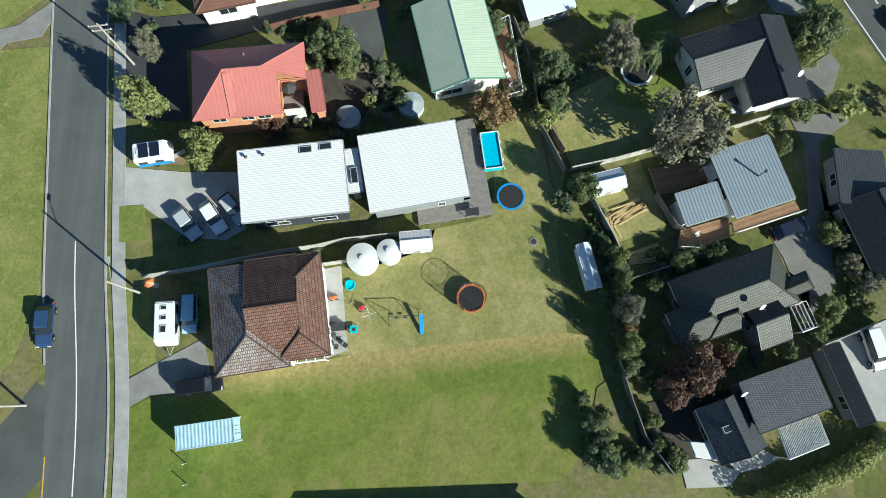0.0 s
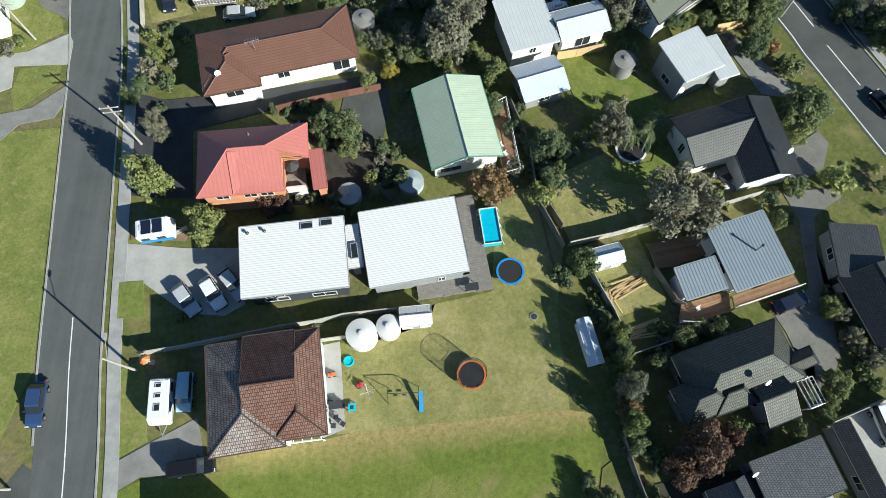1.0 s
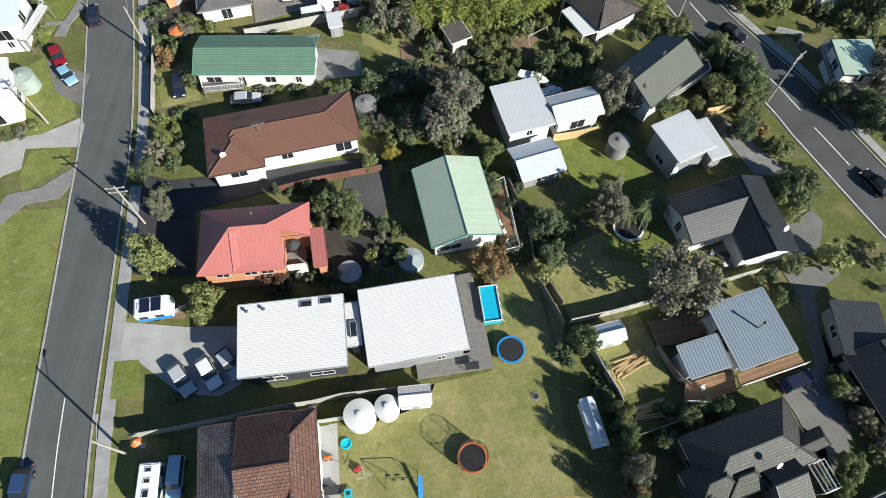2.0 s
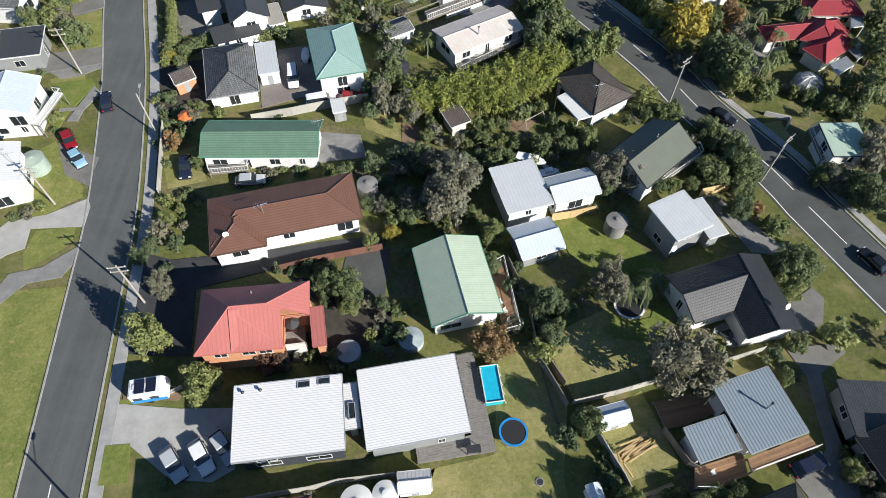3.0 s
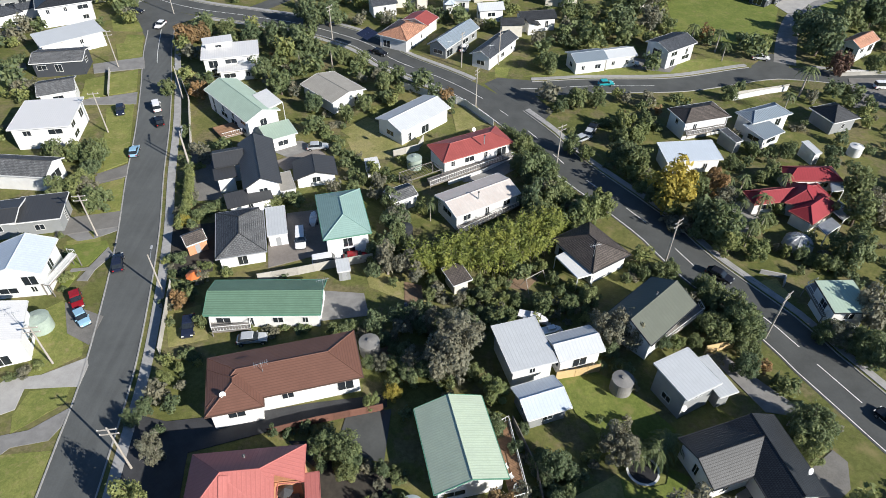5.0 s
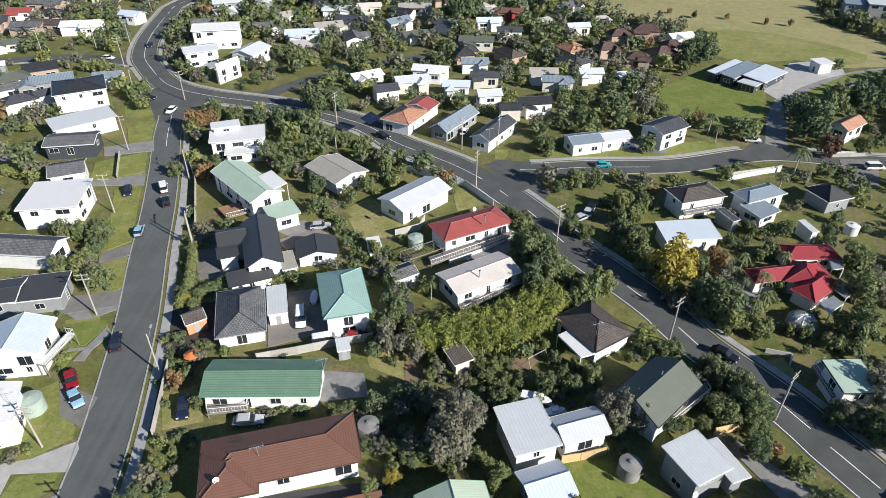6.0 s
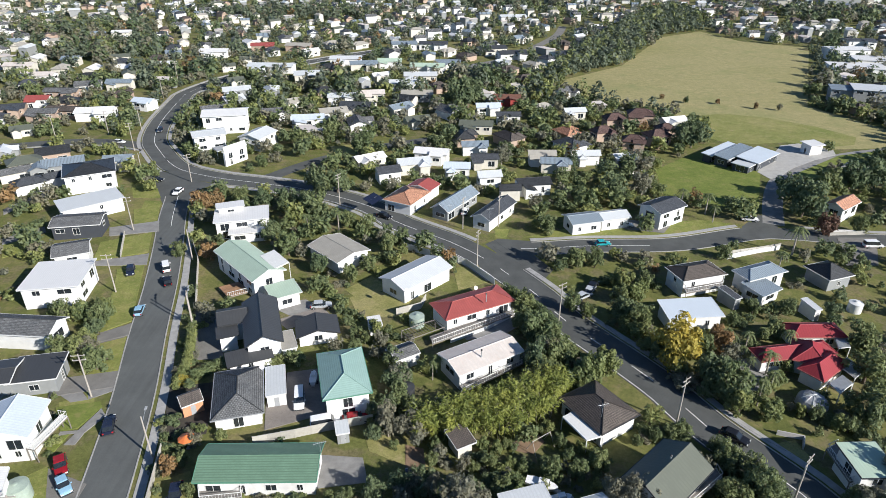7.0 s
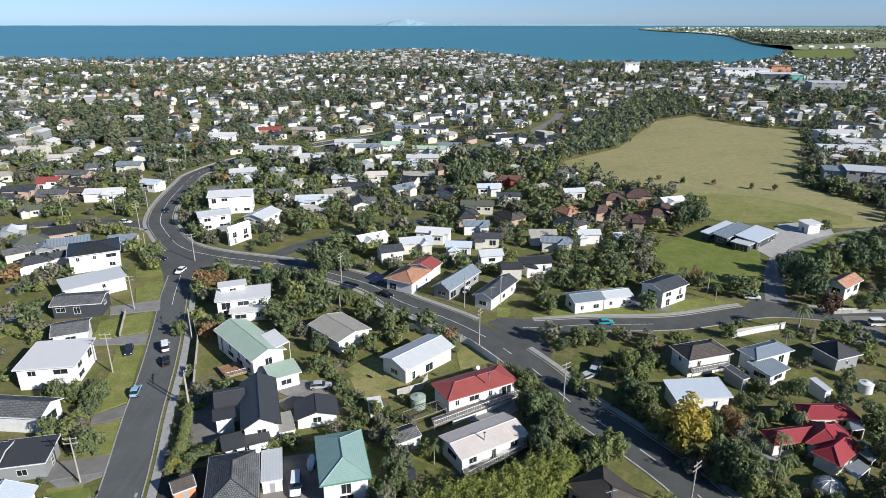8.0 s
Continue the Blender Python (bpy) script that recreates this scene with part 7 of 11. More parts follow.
def sat_dish(x, y, z, label="white satellite dish on a roof"):
    ob = thing("satellite_dish", pose(x, y, z), label, "satellite dish")
    bm = bmesh.new()
    rod(bm, (0, 0, -0.3), (0, 0, 0.5), 0.03)
    part("mast", bm, M_STEEL, ob)
    bm = bmesh.new()
    lathe(bm, ((0.05, -0.10), (0.25, -0.06), (0.4, 0.02), (0.42, 0.04), (0.38, 0.03), (0.2, -0.03), (0.05, -0.06)), 18)
    d = part("dish", bm, M_WHITE, ob)
    d.matrix_basis = pose(0, 0, 0.6, 60, 0, 25)
    bm = bmesh.new()
    rod(bm, (0, -0.35, 0), (0, 0, 0.45), 0.015)
    part("feed_arm", bm, M_STEEL, d)
    return ob


def flue(x, y, z, label="slim dark metal flue on a roof", h=1.3):
    ob = thing("flue", pose(x, y, z), label, "flue")
    bm = bmesh.new()
    rod(bm, (0, 0, -0.4), (0, 0, h), 0.11, n=12)
    part("pipe", bm, M_STEEL, ob)
    bm = bmesh.new()
    lathe(bm, ((0.2, h + 0.05), (0.2, h + 0.12), (0.04, h + 0.28)), 12)
    part("cowl", bm, M_DARK, ob)
    return ob


def skylight(x, y, z, ang, w=1.4, d=0.8, label="framed roof skylight with dark glass"):
    ob = thing("skylight", pose(x, y, z, 0, 0, ang), label, "skylight")
    f = 0.08
    for q in ((-w / 2, w / 2, -d / 2, -d / 2 + f, -0.25, 0.14), (-w / 2, w / 2, d / 2 - f, d / 2, -0.25, 0.14), (-w / 2, -w / 2 + f, -d / 2 + f, d / 2 - f, -0.25, 0.14), (w / 2 - f, w / 2, -d / 2 + f, d / 2 - f, -0.25, 0.14)):
        part("frame", boxes(q), M_GREY, ob)
    part("pane", boxes((-w / 2 + f, w / 2 - f, -d / 2 + f, d / 2 - f, -0.2, 0.10)), M_GLASS, ob)
    return ob


def solar(x, y, z, ang, tilt, n=5, label="row of dark blue solar panels"):
    ob = thing("solar_array", pose(x, y, z, tilt, 0, ang), label, "solar panels")
    for k in range(n):
        for j in (0, 1):
            p = part("panel", boxes((k * 1.05, k * 1.05 + 1.0, j * 1.7, j * 1.7 + 1.65, 0.06, 0.10)), M_SOLAR, ob)
    part("rail", boxes((0, n * 1.05, 0.5, 0.55, 0, 0.06)), M_STEEL, ob)
    part("rail", boxes((0, n * 1.05, 2.5, 2.55, 0, 0.06)), M_STEEL, ob)
    return ob


def pergola(label, corners, h, material, slats=26):
    """Posts, two bearers and a row of slats over a plan of four corners."""
    c = [Vector((*p, 0)) for p in corners]
    o = c[0]
    ob = thing("pergola", pose(o.x, o.y, 0), label, "pergola")
    for p in c:
        q = p - o
        part("post", boxes((q.x - 0.06, q.x + 0.06, q.y - 0.06, q.y + 0.06, 0, h)), material, ob)
    for p, q in ((c[0], c[1]), (c[1], c[2]), (c[2], c[3]), (c[3], c[0])):
        bm = bmesh.new()
        rod(bm, p - o + Vector((0, 0, h)), q - o + Vector((0, 0, h)), 0.1, n=4)
        part("beam", bm, material, ob)
    for k in range(1, slats):
        s = k / slats
        bm = bmesh.new()
        rod(bm, c[0].lerp(c[1], s) - o + Vector((0, 0, h + 0.12)), c[3].lerp(c[2], s) - o + Vector((0, 0, h + 0.12)), 0.055, n=4)
        part("slat", bm, material, ob)
    return ob


def carport(label, corners, h, material, posts=True, name="carport"):
    """An open roof on posts over four plan corners."""
    c = [Vector((*p, 0)) for p in corners]
    o = c[0]
    ob = thing(name, pose(o.x, o.y, 0), label, name)
    loc = [tuple((p - o)[:2]) for p in c]
    part("roof", prism(loc, h - 0.12, h), material, ob)
    for x, y in loc:
        part("post", boxes((x - 0.06, x + 0.06, y - 0.06, y + 0.06, 0, h - 0.12)), M_WHITE, ob)
    for (x0, y0), (x1, y1) in zip(loc, loc[1:] + loc[:1]):
        bm = bmesh.new()
        rod(bm, (x0, y0, h - 0.18), (x1, y1, h - 0.18), 0.07, n=4)
        part("beam", bm, M_WHITE, ob)
    return ob


def plank_pile(x, y, ang, n, length, label, seed=0):
    r = random.Random(seed)
    ob = thing("timber_pile", pose(x, y, 0, 0, 0, ang), label, "timber pile")
    for k in range(n):
        p = part("plank", boxes((-length / 2 * r.uniform(.6, 1), length / 2 * r.uniform(.6, 1), -0.09, 0.09, 0, 0.05)), M_PINE, ob)
        p.matrix_basis = pose(r.uniform(-.5, .5), r.uniform(-0.9, 0.9), 0.05 + 0.06 * (k % 4), 0, 0, r.uniform(-12, 12))
    return ob


def boat(x, y, ang, L, label):
    ob = thing("boat", pose(x, y, 0.5, 0, 0, ang), label, "boat")
    bm = bmesh.new()
    rows = []
    for s, w in ((-0.5, 0.8), (-0.2, 1.0), (0.15, 0.95), (0.38, 0.6), (0.5, 0.06)):
        rows.append([bm.verts.new((s * L, sy * w * L * 0.19, z)) for sy, z in ((-1, 0.75), (-0.75, 0.2), (0, 0.0), (0.75, 0.2), (1, 0.75))])
    for p, q in zip(rows, rows[1:]):
        for k in range(4):
            bm.faces.new((p[k], p[k + 1], q[k + 1], q[k]))
        bm.faces.new((p[4], p[0], q[0], q[4]))
    bm.faces.new(rows[0])
    bm.faces.new(rows[-1][::-1])
    bmesh.ops.recalc_face_normals(bm, faces=bm.faces)
    part("hull", bm, P_WHITE, ob)
    part("cabin", boxes((-0.1 * L, 0.22 * L, -0.11 * L, 0.11 * L, 0.75, 1.25)), P_WHITE, ob)
    part("windscreen", boxes((0.22 * L, 0.24 * L, -0.1 * L, 0.1 * L, 0.85, 1.2)), M_GLASS, ob)
    part("trailer", boxes((-0.5 * L, 0.6 * L, -0.3, 0.3, -0.2, 0.0)), M_STEEL, ob)
    for s in (-1, 1):
        w = bmesh.new()
        rod(w, (-0.2 * L, s * 0.65 - 0.08, -0.2), (-0.2 * L, s * 0.65 + 0.08, -0.2), 0.28, n=12)
        part("wheel", w, M_TYRE, ob)
    return ob


def umbrella(x, y, r, material, label):
    ob = thing("sun_umbrella", pose(x, y, 0), label, "sun umbrella")
    bm = bmesh.new()
    rod(bm, (0, 0, 0), (0, 0, 2.5), 0.03)
    part("pole", bm, M_WHITE, ob)
    bm = bmesh.new()
    lathe(bm, ((r, 2.0), (r * 1.0, 2.05), (r * 0.5, 2.35), (0.05, 2.6)), 8)
    part("canopy", bm, material, ob)
    part("base", boxes((-0.3, 0.3, -0.3, 0.3, 0, 0.1)), M_CONCRETE, ob)
    return ob


def swing_set(x, y, ang, label):
    ob = thing("swing_set", pose(x, y, 0, 0, 0, ang), label, "swing set")
    bm = bmesh.new()
    rod(bm, (-1.7, 0, 1.9), (1.7, 0, 1.9), 0.04)
    part("top_bar", bm, M_DARK, ob)
    for px in (-1.7, 1.7):
        for s in (-1, 1):
            bm = bmesh.new()
            rod(bm, (px, 0, 1.9), (px, s * 0.9, 0), 0.035)
            part("leg", bm, M_DARK, ob)
    for px in (-0.9, 0.1):
        bm = bmesh.new()
        for s in (-0.2, 0.2):
            rod(bm, (px + s, 0, 1.9), (px + s, 0, 0.45), 0.012, n=4)
        part("chain", bm, M_STEEL, ob)
        part("seat", boxes((px - 0.24, px + 0.24, -0.1, 0.1, 0.42, 0.46)), M_DARK, ob)
    bm = bmesh.new()
    v = [bm.verts.new(p) for p in ((1.75, 0.2, 1.3), (2.2, 0.2, 1.3), (2.2, -1.9, 0.15), (1.75, -1.9, 0.15), (1.75, 0.2, 1.22), (2.2, 0.2, 1.22), (2.2, -1.9, 0.07), (1.75, -1.9, 0.07))]
    for f in ((0, 1, 2, 3), (7, 6, 5, 4), (0, 4, 5, 1), (1, 5, 6, 2), (2, 6, 7, 3), (3, 7, 4, 0)):
        bm.faces.new([v[i] for i in f])
    part("slide", bm, M_BLUE, ob)
    return ob


def swing_frame(x, y, ang):
    ob = thing("garden_swing", pose(x, y, 0, 0, 0, ang), "pale timber garden swing on bare ground", "swing")
    bm = bmesh.new()
    rod(bm, (-1.9, 0, 2.3), (1.9, 0, 2.3), 0.06)
    part("top_bar", bm, M_POLE, ob)
    for px in (-1.8, 1.8):
        for s in (-1, 1):
            bm = bmesh.new()
            rod(bm, (px, 0, 2.3), (px * 1.05, s * 1.1, 0), 0.055)
            part("leg", bm, M_POLE, ob)
    return ob


def toy(x, y, ang, material, label, kind="tricycle"):
    ob = thing(kind, pose(x, y, 0.03, 0, 0, ang), label, kind.replace("_", " "))
    if kind == "toy_table":
        part("tabletop", boxes((-0.42, 0.42, -0.42, 0.42, 0.42, 0.47)), material, ob)
        part("tray", boxes((-0.2, 0.2, -0.2, 0.2, 0.47, 0.49)), M_DARK, ob)
        for sx in (-1, 1):
            for sy in (-1, 1):
                part("leg", boxes((sx * 0.36 - 0.04, sx * 0.36 + 0.04, sy * 0.36 - 0.04, sy * 0.36 + 0.04, 0, 0.42)), material, ob)
    elif kind == "paddling_pool":
        bm = bmesh.new()
        lathe(bm, ((0.5, 0.0), (0.62, 0.1), (0.6, 0.25), (0.5, 0.26), (0.45, 0.14), (0.1, 0.12)), 24)
        part("basin", bm, material, ob)
    else:
        part("body", boxes((-0.4, 0.35, -0.2, 0.2, 0.2, 0.42), (0.0, 0.3, -0.16, 0.16, 0.42, 0.62)), material, ob)
        for px, py in ((-0.3, -0.24), (-0.3, 0.24), (0.3, -0.24), (0.3, 0.24)):
            w = bmesh.new()
            rod(w, (px, py - 0.04, 0.14), (px, py + 0.04, 0.14), 0.14, n=12)
            part("wheel", w, M_TYRE, ob)
    return ob


def net_dome(x, y, r, h, label):
    """A rounded frame of hoops under pale shade netting."""
    ob = thing("netted_frame", pose(x, y, 0), label, "netting")
    for k in range(6):
        a = math.pi * k / 6
        bm = bmesh.new()
        rows = []
        for j in range(13):
            b = math.pi * j / 12
            p = Vector((math.cos(a) * math.cos(b) * r, math.sin(a) * math.cos(b) * r, h * math.sin(b) ** 0.6))
            rows.append([bm.verts.new(p + Vector((-math.sin(a), math.cos(a), 0)) * (0.035 * math.cos(q)) + Vector((0, 0, 0.035 * math.sin(q)))) for q in (0, 1.57, 3.14, 4.71)])
        for r0, r1 in zip(rows, rows[1:]):
            for k2 in range(4):
                bm.faces.new((r0[k2], r0[(k2 + 1) % 4], r1[(k2 + 1) % 4], r1[k2]))
        part("hoop", bm, M_STEEL, ob)
    bm = bmesh.new()
    lathe(bm, [(r * math.cos(b) * 0.99, h * math.sin(b) ** 0.6 * 0.99) for b in (0.02, 0.3, 0.6, 0.9, 1.2, 1.45)], 9)
    part("netting", bm, M_GREY, ob)
    return ob


def outdoor_table(x, y, ang, label):
    ob = thing("outdoor_table", pose(x, y, 0.03, 0, 0, ang), label, "table")
    part("tabletop", boxes((-0.8, 0.8, -0.45, 0.45, 0.7, 0.75)), M_DARK, ob)
    for sx in (-1, 1):
        for sy in (-1, 1):
            part("leg", boxes((sx * 0.7 - 0.03, sx * 0.7 + 0.03, sy * 0.36 - 0.03, sy * 0.36 + 0.03, 0, 0.7)), M_DARK, ob)
    return ob


def outdoor_chair(x, y, ang, label, material=None):
    material = material or M_DARK
    ob = thing("outdoor_chair", pose(x, y, 0.03, 0, 0, ang), label, "chair", "patio chairs")
    part("seat", boxes((-0.25, 0.25, -0.25, 0.25, 0.42, 0.46)), material, ob)
    part("backrest", boxes((-0.25, 0.25, 0.22, 0.27, 0.46, 0.9)), material, ob)
    for sx in (-1, 1):
        for sy in (-1, 1):
            part("leg", boxes((sx * 0.22 - 0.02, sx * 0.22 + 0.02, sy * 0.22 - 0.02, sy * 0.22 + 0.02, 0, 0.42)), material, ob)
    return ob


def clothes_line(x, y, ang):
    ob = thing("clothes_line", pose(x, y, 0, 0, 0, ang), "white rotary clothes line on the lawn", "clothes line")
    bm = bmesh.new()
    rod(bm, (0, 0, 0), (0, 0, 2.0), 0.03)
    part("pole", bm, M_STEEL, ob)
    for k in range(4):
        c, s = math.cos(k * 1.5708), math.sin(k * 1.5708)
        bm = bmesh.new()
        rod(bm, (0, 0, 1.5), (0.95 * c, 0.95 * s, 1.95), 0.02, n=4)
        part("arm", bm, M_WHITE, ob)
    for q in (0.4, 0.65, 0.9):
        bm = bmesh.new()
        for k in range(4):
            a, b = k * 1.5708, (k + 1) * 1.5708
            rod(bm, (q * math.cos(a), q * math.sin(a), 1.5 + 0.47 * q), (q * math.cos(b), q * math.sin(b), 1.5 + 0.47 * q), 0.007, n=3)
        part("line", bm, M_WHITE, ob)
    return ob


def stake(x, y):
    ob = thing("marker_post", pose(x, y, 0), "short pale marker post standing in the grass", "post")
    bm = bmesh.new()
    rod(bm, (0, 0, -0.1), (0, 0, 1.05), 0.05, 0.045, 8)
    part("shaft", bm, M_POLE, ob)
    bm = bmesh.new()
    lathe(bm, ((0.07, 1.05), (0.08, 1.1), (0.03, 1.2)), 8)
    part("cap", bm, M_LINE, ob)
    return ob


def drain_cover(x, y):
    ob = thing("drain_cover", pose(x, y, 0.02), "round grey drain cover set in the lawn", "drain cover")
    bm = bmesh.new()
    lathe(bm, ((0.5, 0.0), (0.5, 0.06), (0.36, 0.07), (0.36, 0.0)), 20, ring=True)
    part("collar", bm, M_CONCRETE_D, ob)
    bm = bmesh.new()
    lathe(bm, ((0.34, 0.0), (0.34, 0.05), (0.1, 0.06)), 20)
    part("lid", bm, M_DARK, ob)
    return ob


def low_wall(label, pts, h, material=None):
    line = [Vector((*p, 0)) for p in pts]
    ob = thing("garden_wall", pose(line[0].x, line[0].y, 0), label, "garden wall")
    for a, b in zip(line, line[1:]):
        d = (b - a).normalized()
        n = Vector((-d.y, d.x, 0)) * 0.1
        bm = prism([tuple((p - line[0])[:2]) for p in (a - n, b - n, b + n, a + n)], -0.1, h)
        part("wall_length", bm, material or M_CONCRETE, ob)
    return ob


car(-43.62, 7.27, -87, 'sedan', P_BLUE, 'dark blue utility car parked on the verge', 4.9, 1.85, 1.6, 'car')
car(-28.95, 19.21, -51, 'sedan', P_SILVER, 'silver car parked in the shaded forecourt', 4.4, 1.78, 1.45, 'car')
car(-26.00, 19.98, -54, 'sedan', P_WHITE, 'white car parked in the shaded forecourt', 4.4, 1.78, 1.45, 'car')
car(-23.79, 21.10, -49, 'sedan', P_SILVER, 'silver hatchback parked against the house', 4.0, 1.7, 1.45, 'car')
car(-27.58, 8.61, -87, 'van', P_SKY, 'pale blue car in the shade beside a caravan', 4.3, 1.75, 1.6, 'car')
car(-25.81, 0.77, 9, 'van', P_BLACK, 'black van beside the house', 4.8, 1.85, 1.8, 'car')
car(41.77, 19.05, 20, 'sedan', P_NAVY, 'dark blue car under the deck edge', 4.4, 1.78, 1.45, 'car')
car(49.71, 4.99, -77, 'van', P_WHITE, 'white van on the driveway', 4.8, 1.85, 1.9, 'van')
car(-62.22, 109.51, 101, 'sedan', P_SKY, 'small blue car driving along the street', 4.0, 1.7, 1.45, 'car')
car(-52.92, 76.18, 110, 'sedan', P_NAVY, 'dark blue car at the kerb', 4.6, 1.8, 1.6, 'car')
car(33.5, 119.6, 60, 'sedan', P_BLACK, 'black car parked on the bank above the road')
car(30.5, 115.2, 35, 'sedan', P_SILVER, 'silver car parked on the bank above the road')
car(-56.18, 67.82, -58, 'sedan', P_RED, 'dark red hatchback on a driveway', 4.4, 1.78, 1.45, 'car')
car(-53.77, 64.09, -49, 'sedan', P_SKY, 'pale blue car on a driveway', 3.9, 1.7, 1.45, 'car')
car(-37.27, 62.48, -78, 'sedan', P_NAVY, 'dark blue car on the front lawn', 4.4, 1.78, 1.45, 'car')
car(-27.22, 59.99, 7, 'sedan', P_SILVER, 'silver pickup truck in a shaded drive', 5.0, 1.85, 1.7, 'car')
car(-23.82, 82.19, -80, 'van', P_WHITE, 'white van in the sealed yard', 4.6, 1.75, 1.9, 'van')
car(-18.55, 76.70, 15, 'van', P_WHITE, 'white van beside the fence', 4.6, 1.75, 1.9, 'van')
car(-13.74, 77.68, 9, 'sedan', P_RED, 'maroon car beside the white house', 4.4, 1.78, 1.45, 'car')
car(-25.10, 111.51, 8, 'sedan', P_SILVER, 'silver pickup truck on a concrete apron', 5.0, 1.85, 1.7, 'car')
car(-4.35, 64.94, 92, 'sedan', P_NAVY, 'dark car parked in shade', 4.4, 1.78, 1.45, 'car')
car(45.84, 73.60, -42, 'sedan', P_BLACK, 'black car driving on the main road', 4.4, 1.78, 1.45, 'car')
car(59.50, 46.22, 117, 'sedan', P_BLACK, 'dark pickup truck on the main road', 5.0, 1.85, 1.7, 'car')
car(-63.82, 127.81, 115, 'van', P_WHITE, 'white van driving up the street', 4.6, 1.8, 1.95, 'van')
car(-61.09, 121.49, 116, 'sedan', P_BLACK, 'black car following a van', 4.4, 1.78, 1.45, 'car')
car(-71.39, 126.25, -70, 'sedan', P_NAVY, 'dark car on a driveway', 4.4, 1.78, 1.45, 'car')
car(40.32, 140.04, 7, 'sedan', P_TEAL, 'small teal car on the side road', 3.9, 1.7, 1.45, 'car')
car(107.35, 139.12, 0, 'van', P_WHITE, 'white van on the side road', 4.6, 1.75, 1.9, 'van')
car(83.49, 154.73, -11, 'sedan', P_WHITE, 'white car beside the park entrance', 4.4, 1.78, 1.45, 'car')
car(48.69, 151.17, -9, 'sedan', P_WHITE, 'white car on the front drive', 4.4, 1.78, 1.45, 'car')
car(6.57, 159.59, 77, 'sedan', P_WHITE, 'white car between two houses', 4.4, 1.78, 1.45, 'car')
car(-15.54, 156.57, -34, 'sedan', P_BLACK, 'black car on the main road', 4.4, 1.78, 1.45, 'car')
car(-107.80, 235.72, -73, 'sedan', P_NAVY, 'dark car coming round the bend', 4.4, 1.78, 1.45, 'car')
car(-116.78, 220.66, -9, 'sedan', P_WHITE, 'white car on the side street', 4.4, 1.78, 1.45, 'car')
car(-88.39, 183.35, -9, 'sedan', P_BLACK, 'black car parked on the grass', 4.4, 1.78, 1.45, 'car')
car(32.49, 117.72, 61, 'sedan', P_SILVER, 'silver car beside the main road', 4.4, 1.78, 1.45, 'car')
car(-78.05, 173.60, -97, 'sedan', P_WHITE, 'white car turning at the junction', 4.4, 1.78, 1.45, 'car')
swing_frame(15.30, 71.84, 35)
tank(-8.26, 14.91, 1.73, 2.0, M_WHITE, 'large round white water tank')
tank(-5.27, 15.78, 1.35, 2.0, M_WHITE, 'smaller round white water tank')
tank(-10.61, 32.57, 1.48, 1.1, M_TANK_P, 'round pale grey concrete water tank')
tank(-3.02, 34.32, 1.56, 1.1, M_TANK_P, 'round pale grey green concrete water tank')
tank(-9.85, 58.14, 1.48, 2.2, M_CONCRETE_D, 'round grey concrete water tank')
tank(25.00, 51.56, 1.49, 2.4, M_CONCRETE_D, 'round grey concrete water tank')
tank(-58.99, 62.39, 1.65, 2.4, M_TANK, 'round pale green water tank')
tank(-4.86, 105.07, 1.50, 2.2, M_TANK, 'round green water tank')
tank(-5.83, 83.81, 1.34, 2.0, M_DARK, 'dark round water tank')
tank(85.96, 110.29, 1.38, 2.0, M_WHITE, 'round white water tank on the lawn')
trampoline(8.92, 22.68, 1.67, 0.9, M_BLUE, False, 'round trampoline with a bright blue pad')
trampoline(4.15, 10.54, 1.67, 0.9, M_ORANGE, True, 'netted trampoline with a faded orange pad')
trampoline(25.13, 39.36, 2.06, 0.5, M_WHITE, False, 'sunken trampoline with a pale rim')
fence('weathered pale fence between two gardens', [(-33.1, 12.8), (-28.4, 13.6), (-17.6, 15.9), (-13.7, 16.5), (-10.5, 17.3), (-4.3, 18.0)], 1.7, M_FENCE_W)
fence('pale fence beside the tanks', [(-13.3, 14.3), (-9.9, 14.8)], 1.6, M_FENCE_W)
fence('dark timber boundary fence', [(11.6, 33.4), (13.3, 30.5), (15.5, 25.8)], 1.7, M_FENCE)
fence('pale boundary fence behind the sheds', [(16.2, 26.2), (21.4, 27.4), (25.2, 28.5), (29.4, 29.9)], 1.6, M_FENCE_W)
fence('pale timber boundary fence', [(18.4, 23.0), (19.3, 20.9), (20.8, 17.8), (22.2, 13.8)], 1.6, M_FENCE_W)
fence('white timber fence beside the side road', [(68.7, 132.8), (73.5, 134.6), (78.4, 136.3), (83.5, 137.7)], 1.3, M_WHITE)
fence('low white picket fence beside the verge', [(99.7, 147.6), (105.0, 147.3), (110.0, 146.9)], 0.9, M_WHITE)
fence('weathered grey timber fence', [(20.6, 3.8), (21.6, -0.2), (22.9, -4.4), (25.7, -8.5)], 1.6, M_FENCE)
fence('white fence along the driveway', [(43.5, 5.3), (50.9, 8.1)], 1.5, M_FENCE_W)
fence('pale fence below the house', [(26.2, 23.1), (28.2, 19.2), (29.2, 18.6)], 1.6, M_FENCE)
fence('white fence beside the dark house', [(35.8, 31.6), (40.8, 33.1)], 1.5, M_FENCE_W)
fence('grey fence beside the hedge', [(21.5, 12.5), (27.5, 14.5)], 1.5, M_FENCE_W)
fence('red brown timber fence', [(-21.7, 44.4), (-15.8, 46.2), (-7.2, 48.2)], 1.5, M_FENCE_R)
fence('dark fence beside the gardens', [(9.7, 46.2), (12.0, 39.3), (12.4, 34.1), (15.5, 28.4)], 1.7, M_FENCE)
fence('new pale pine board fence', [(16.4, 53.2), (19.1, 53.7), (22.8, 54.7)], 1.7, M_PINE)
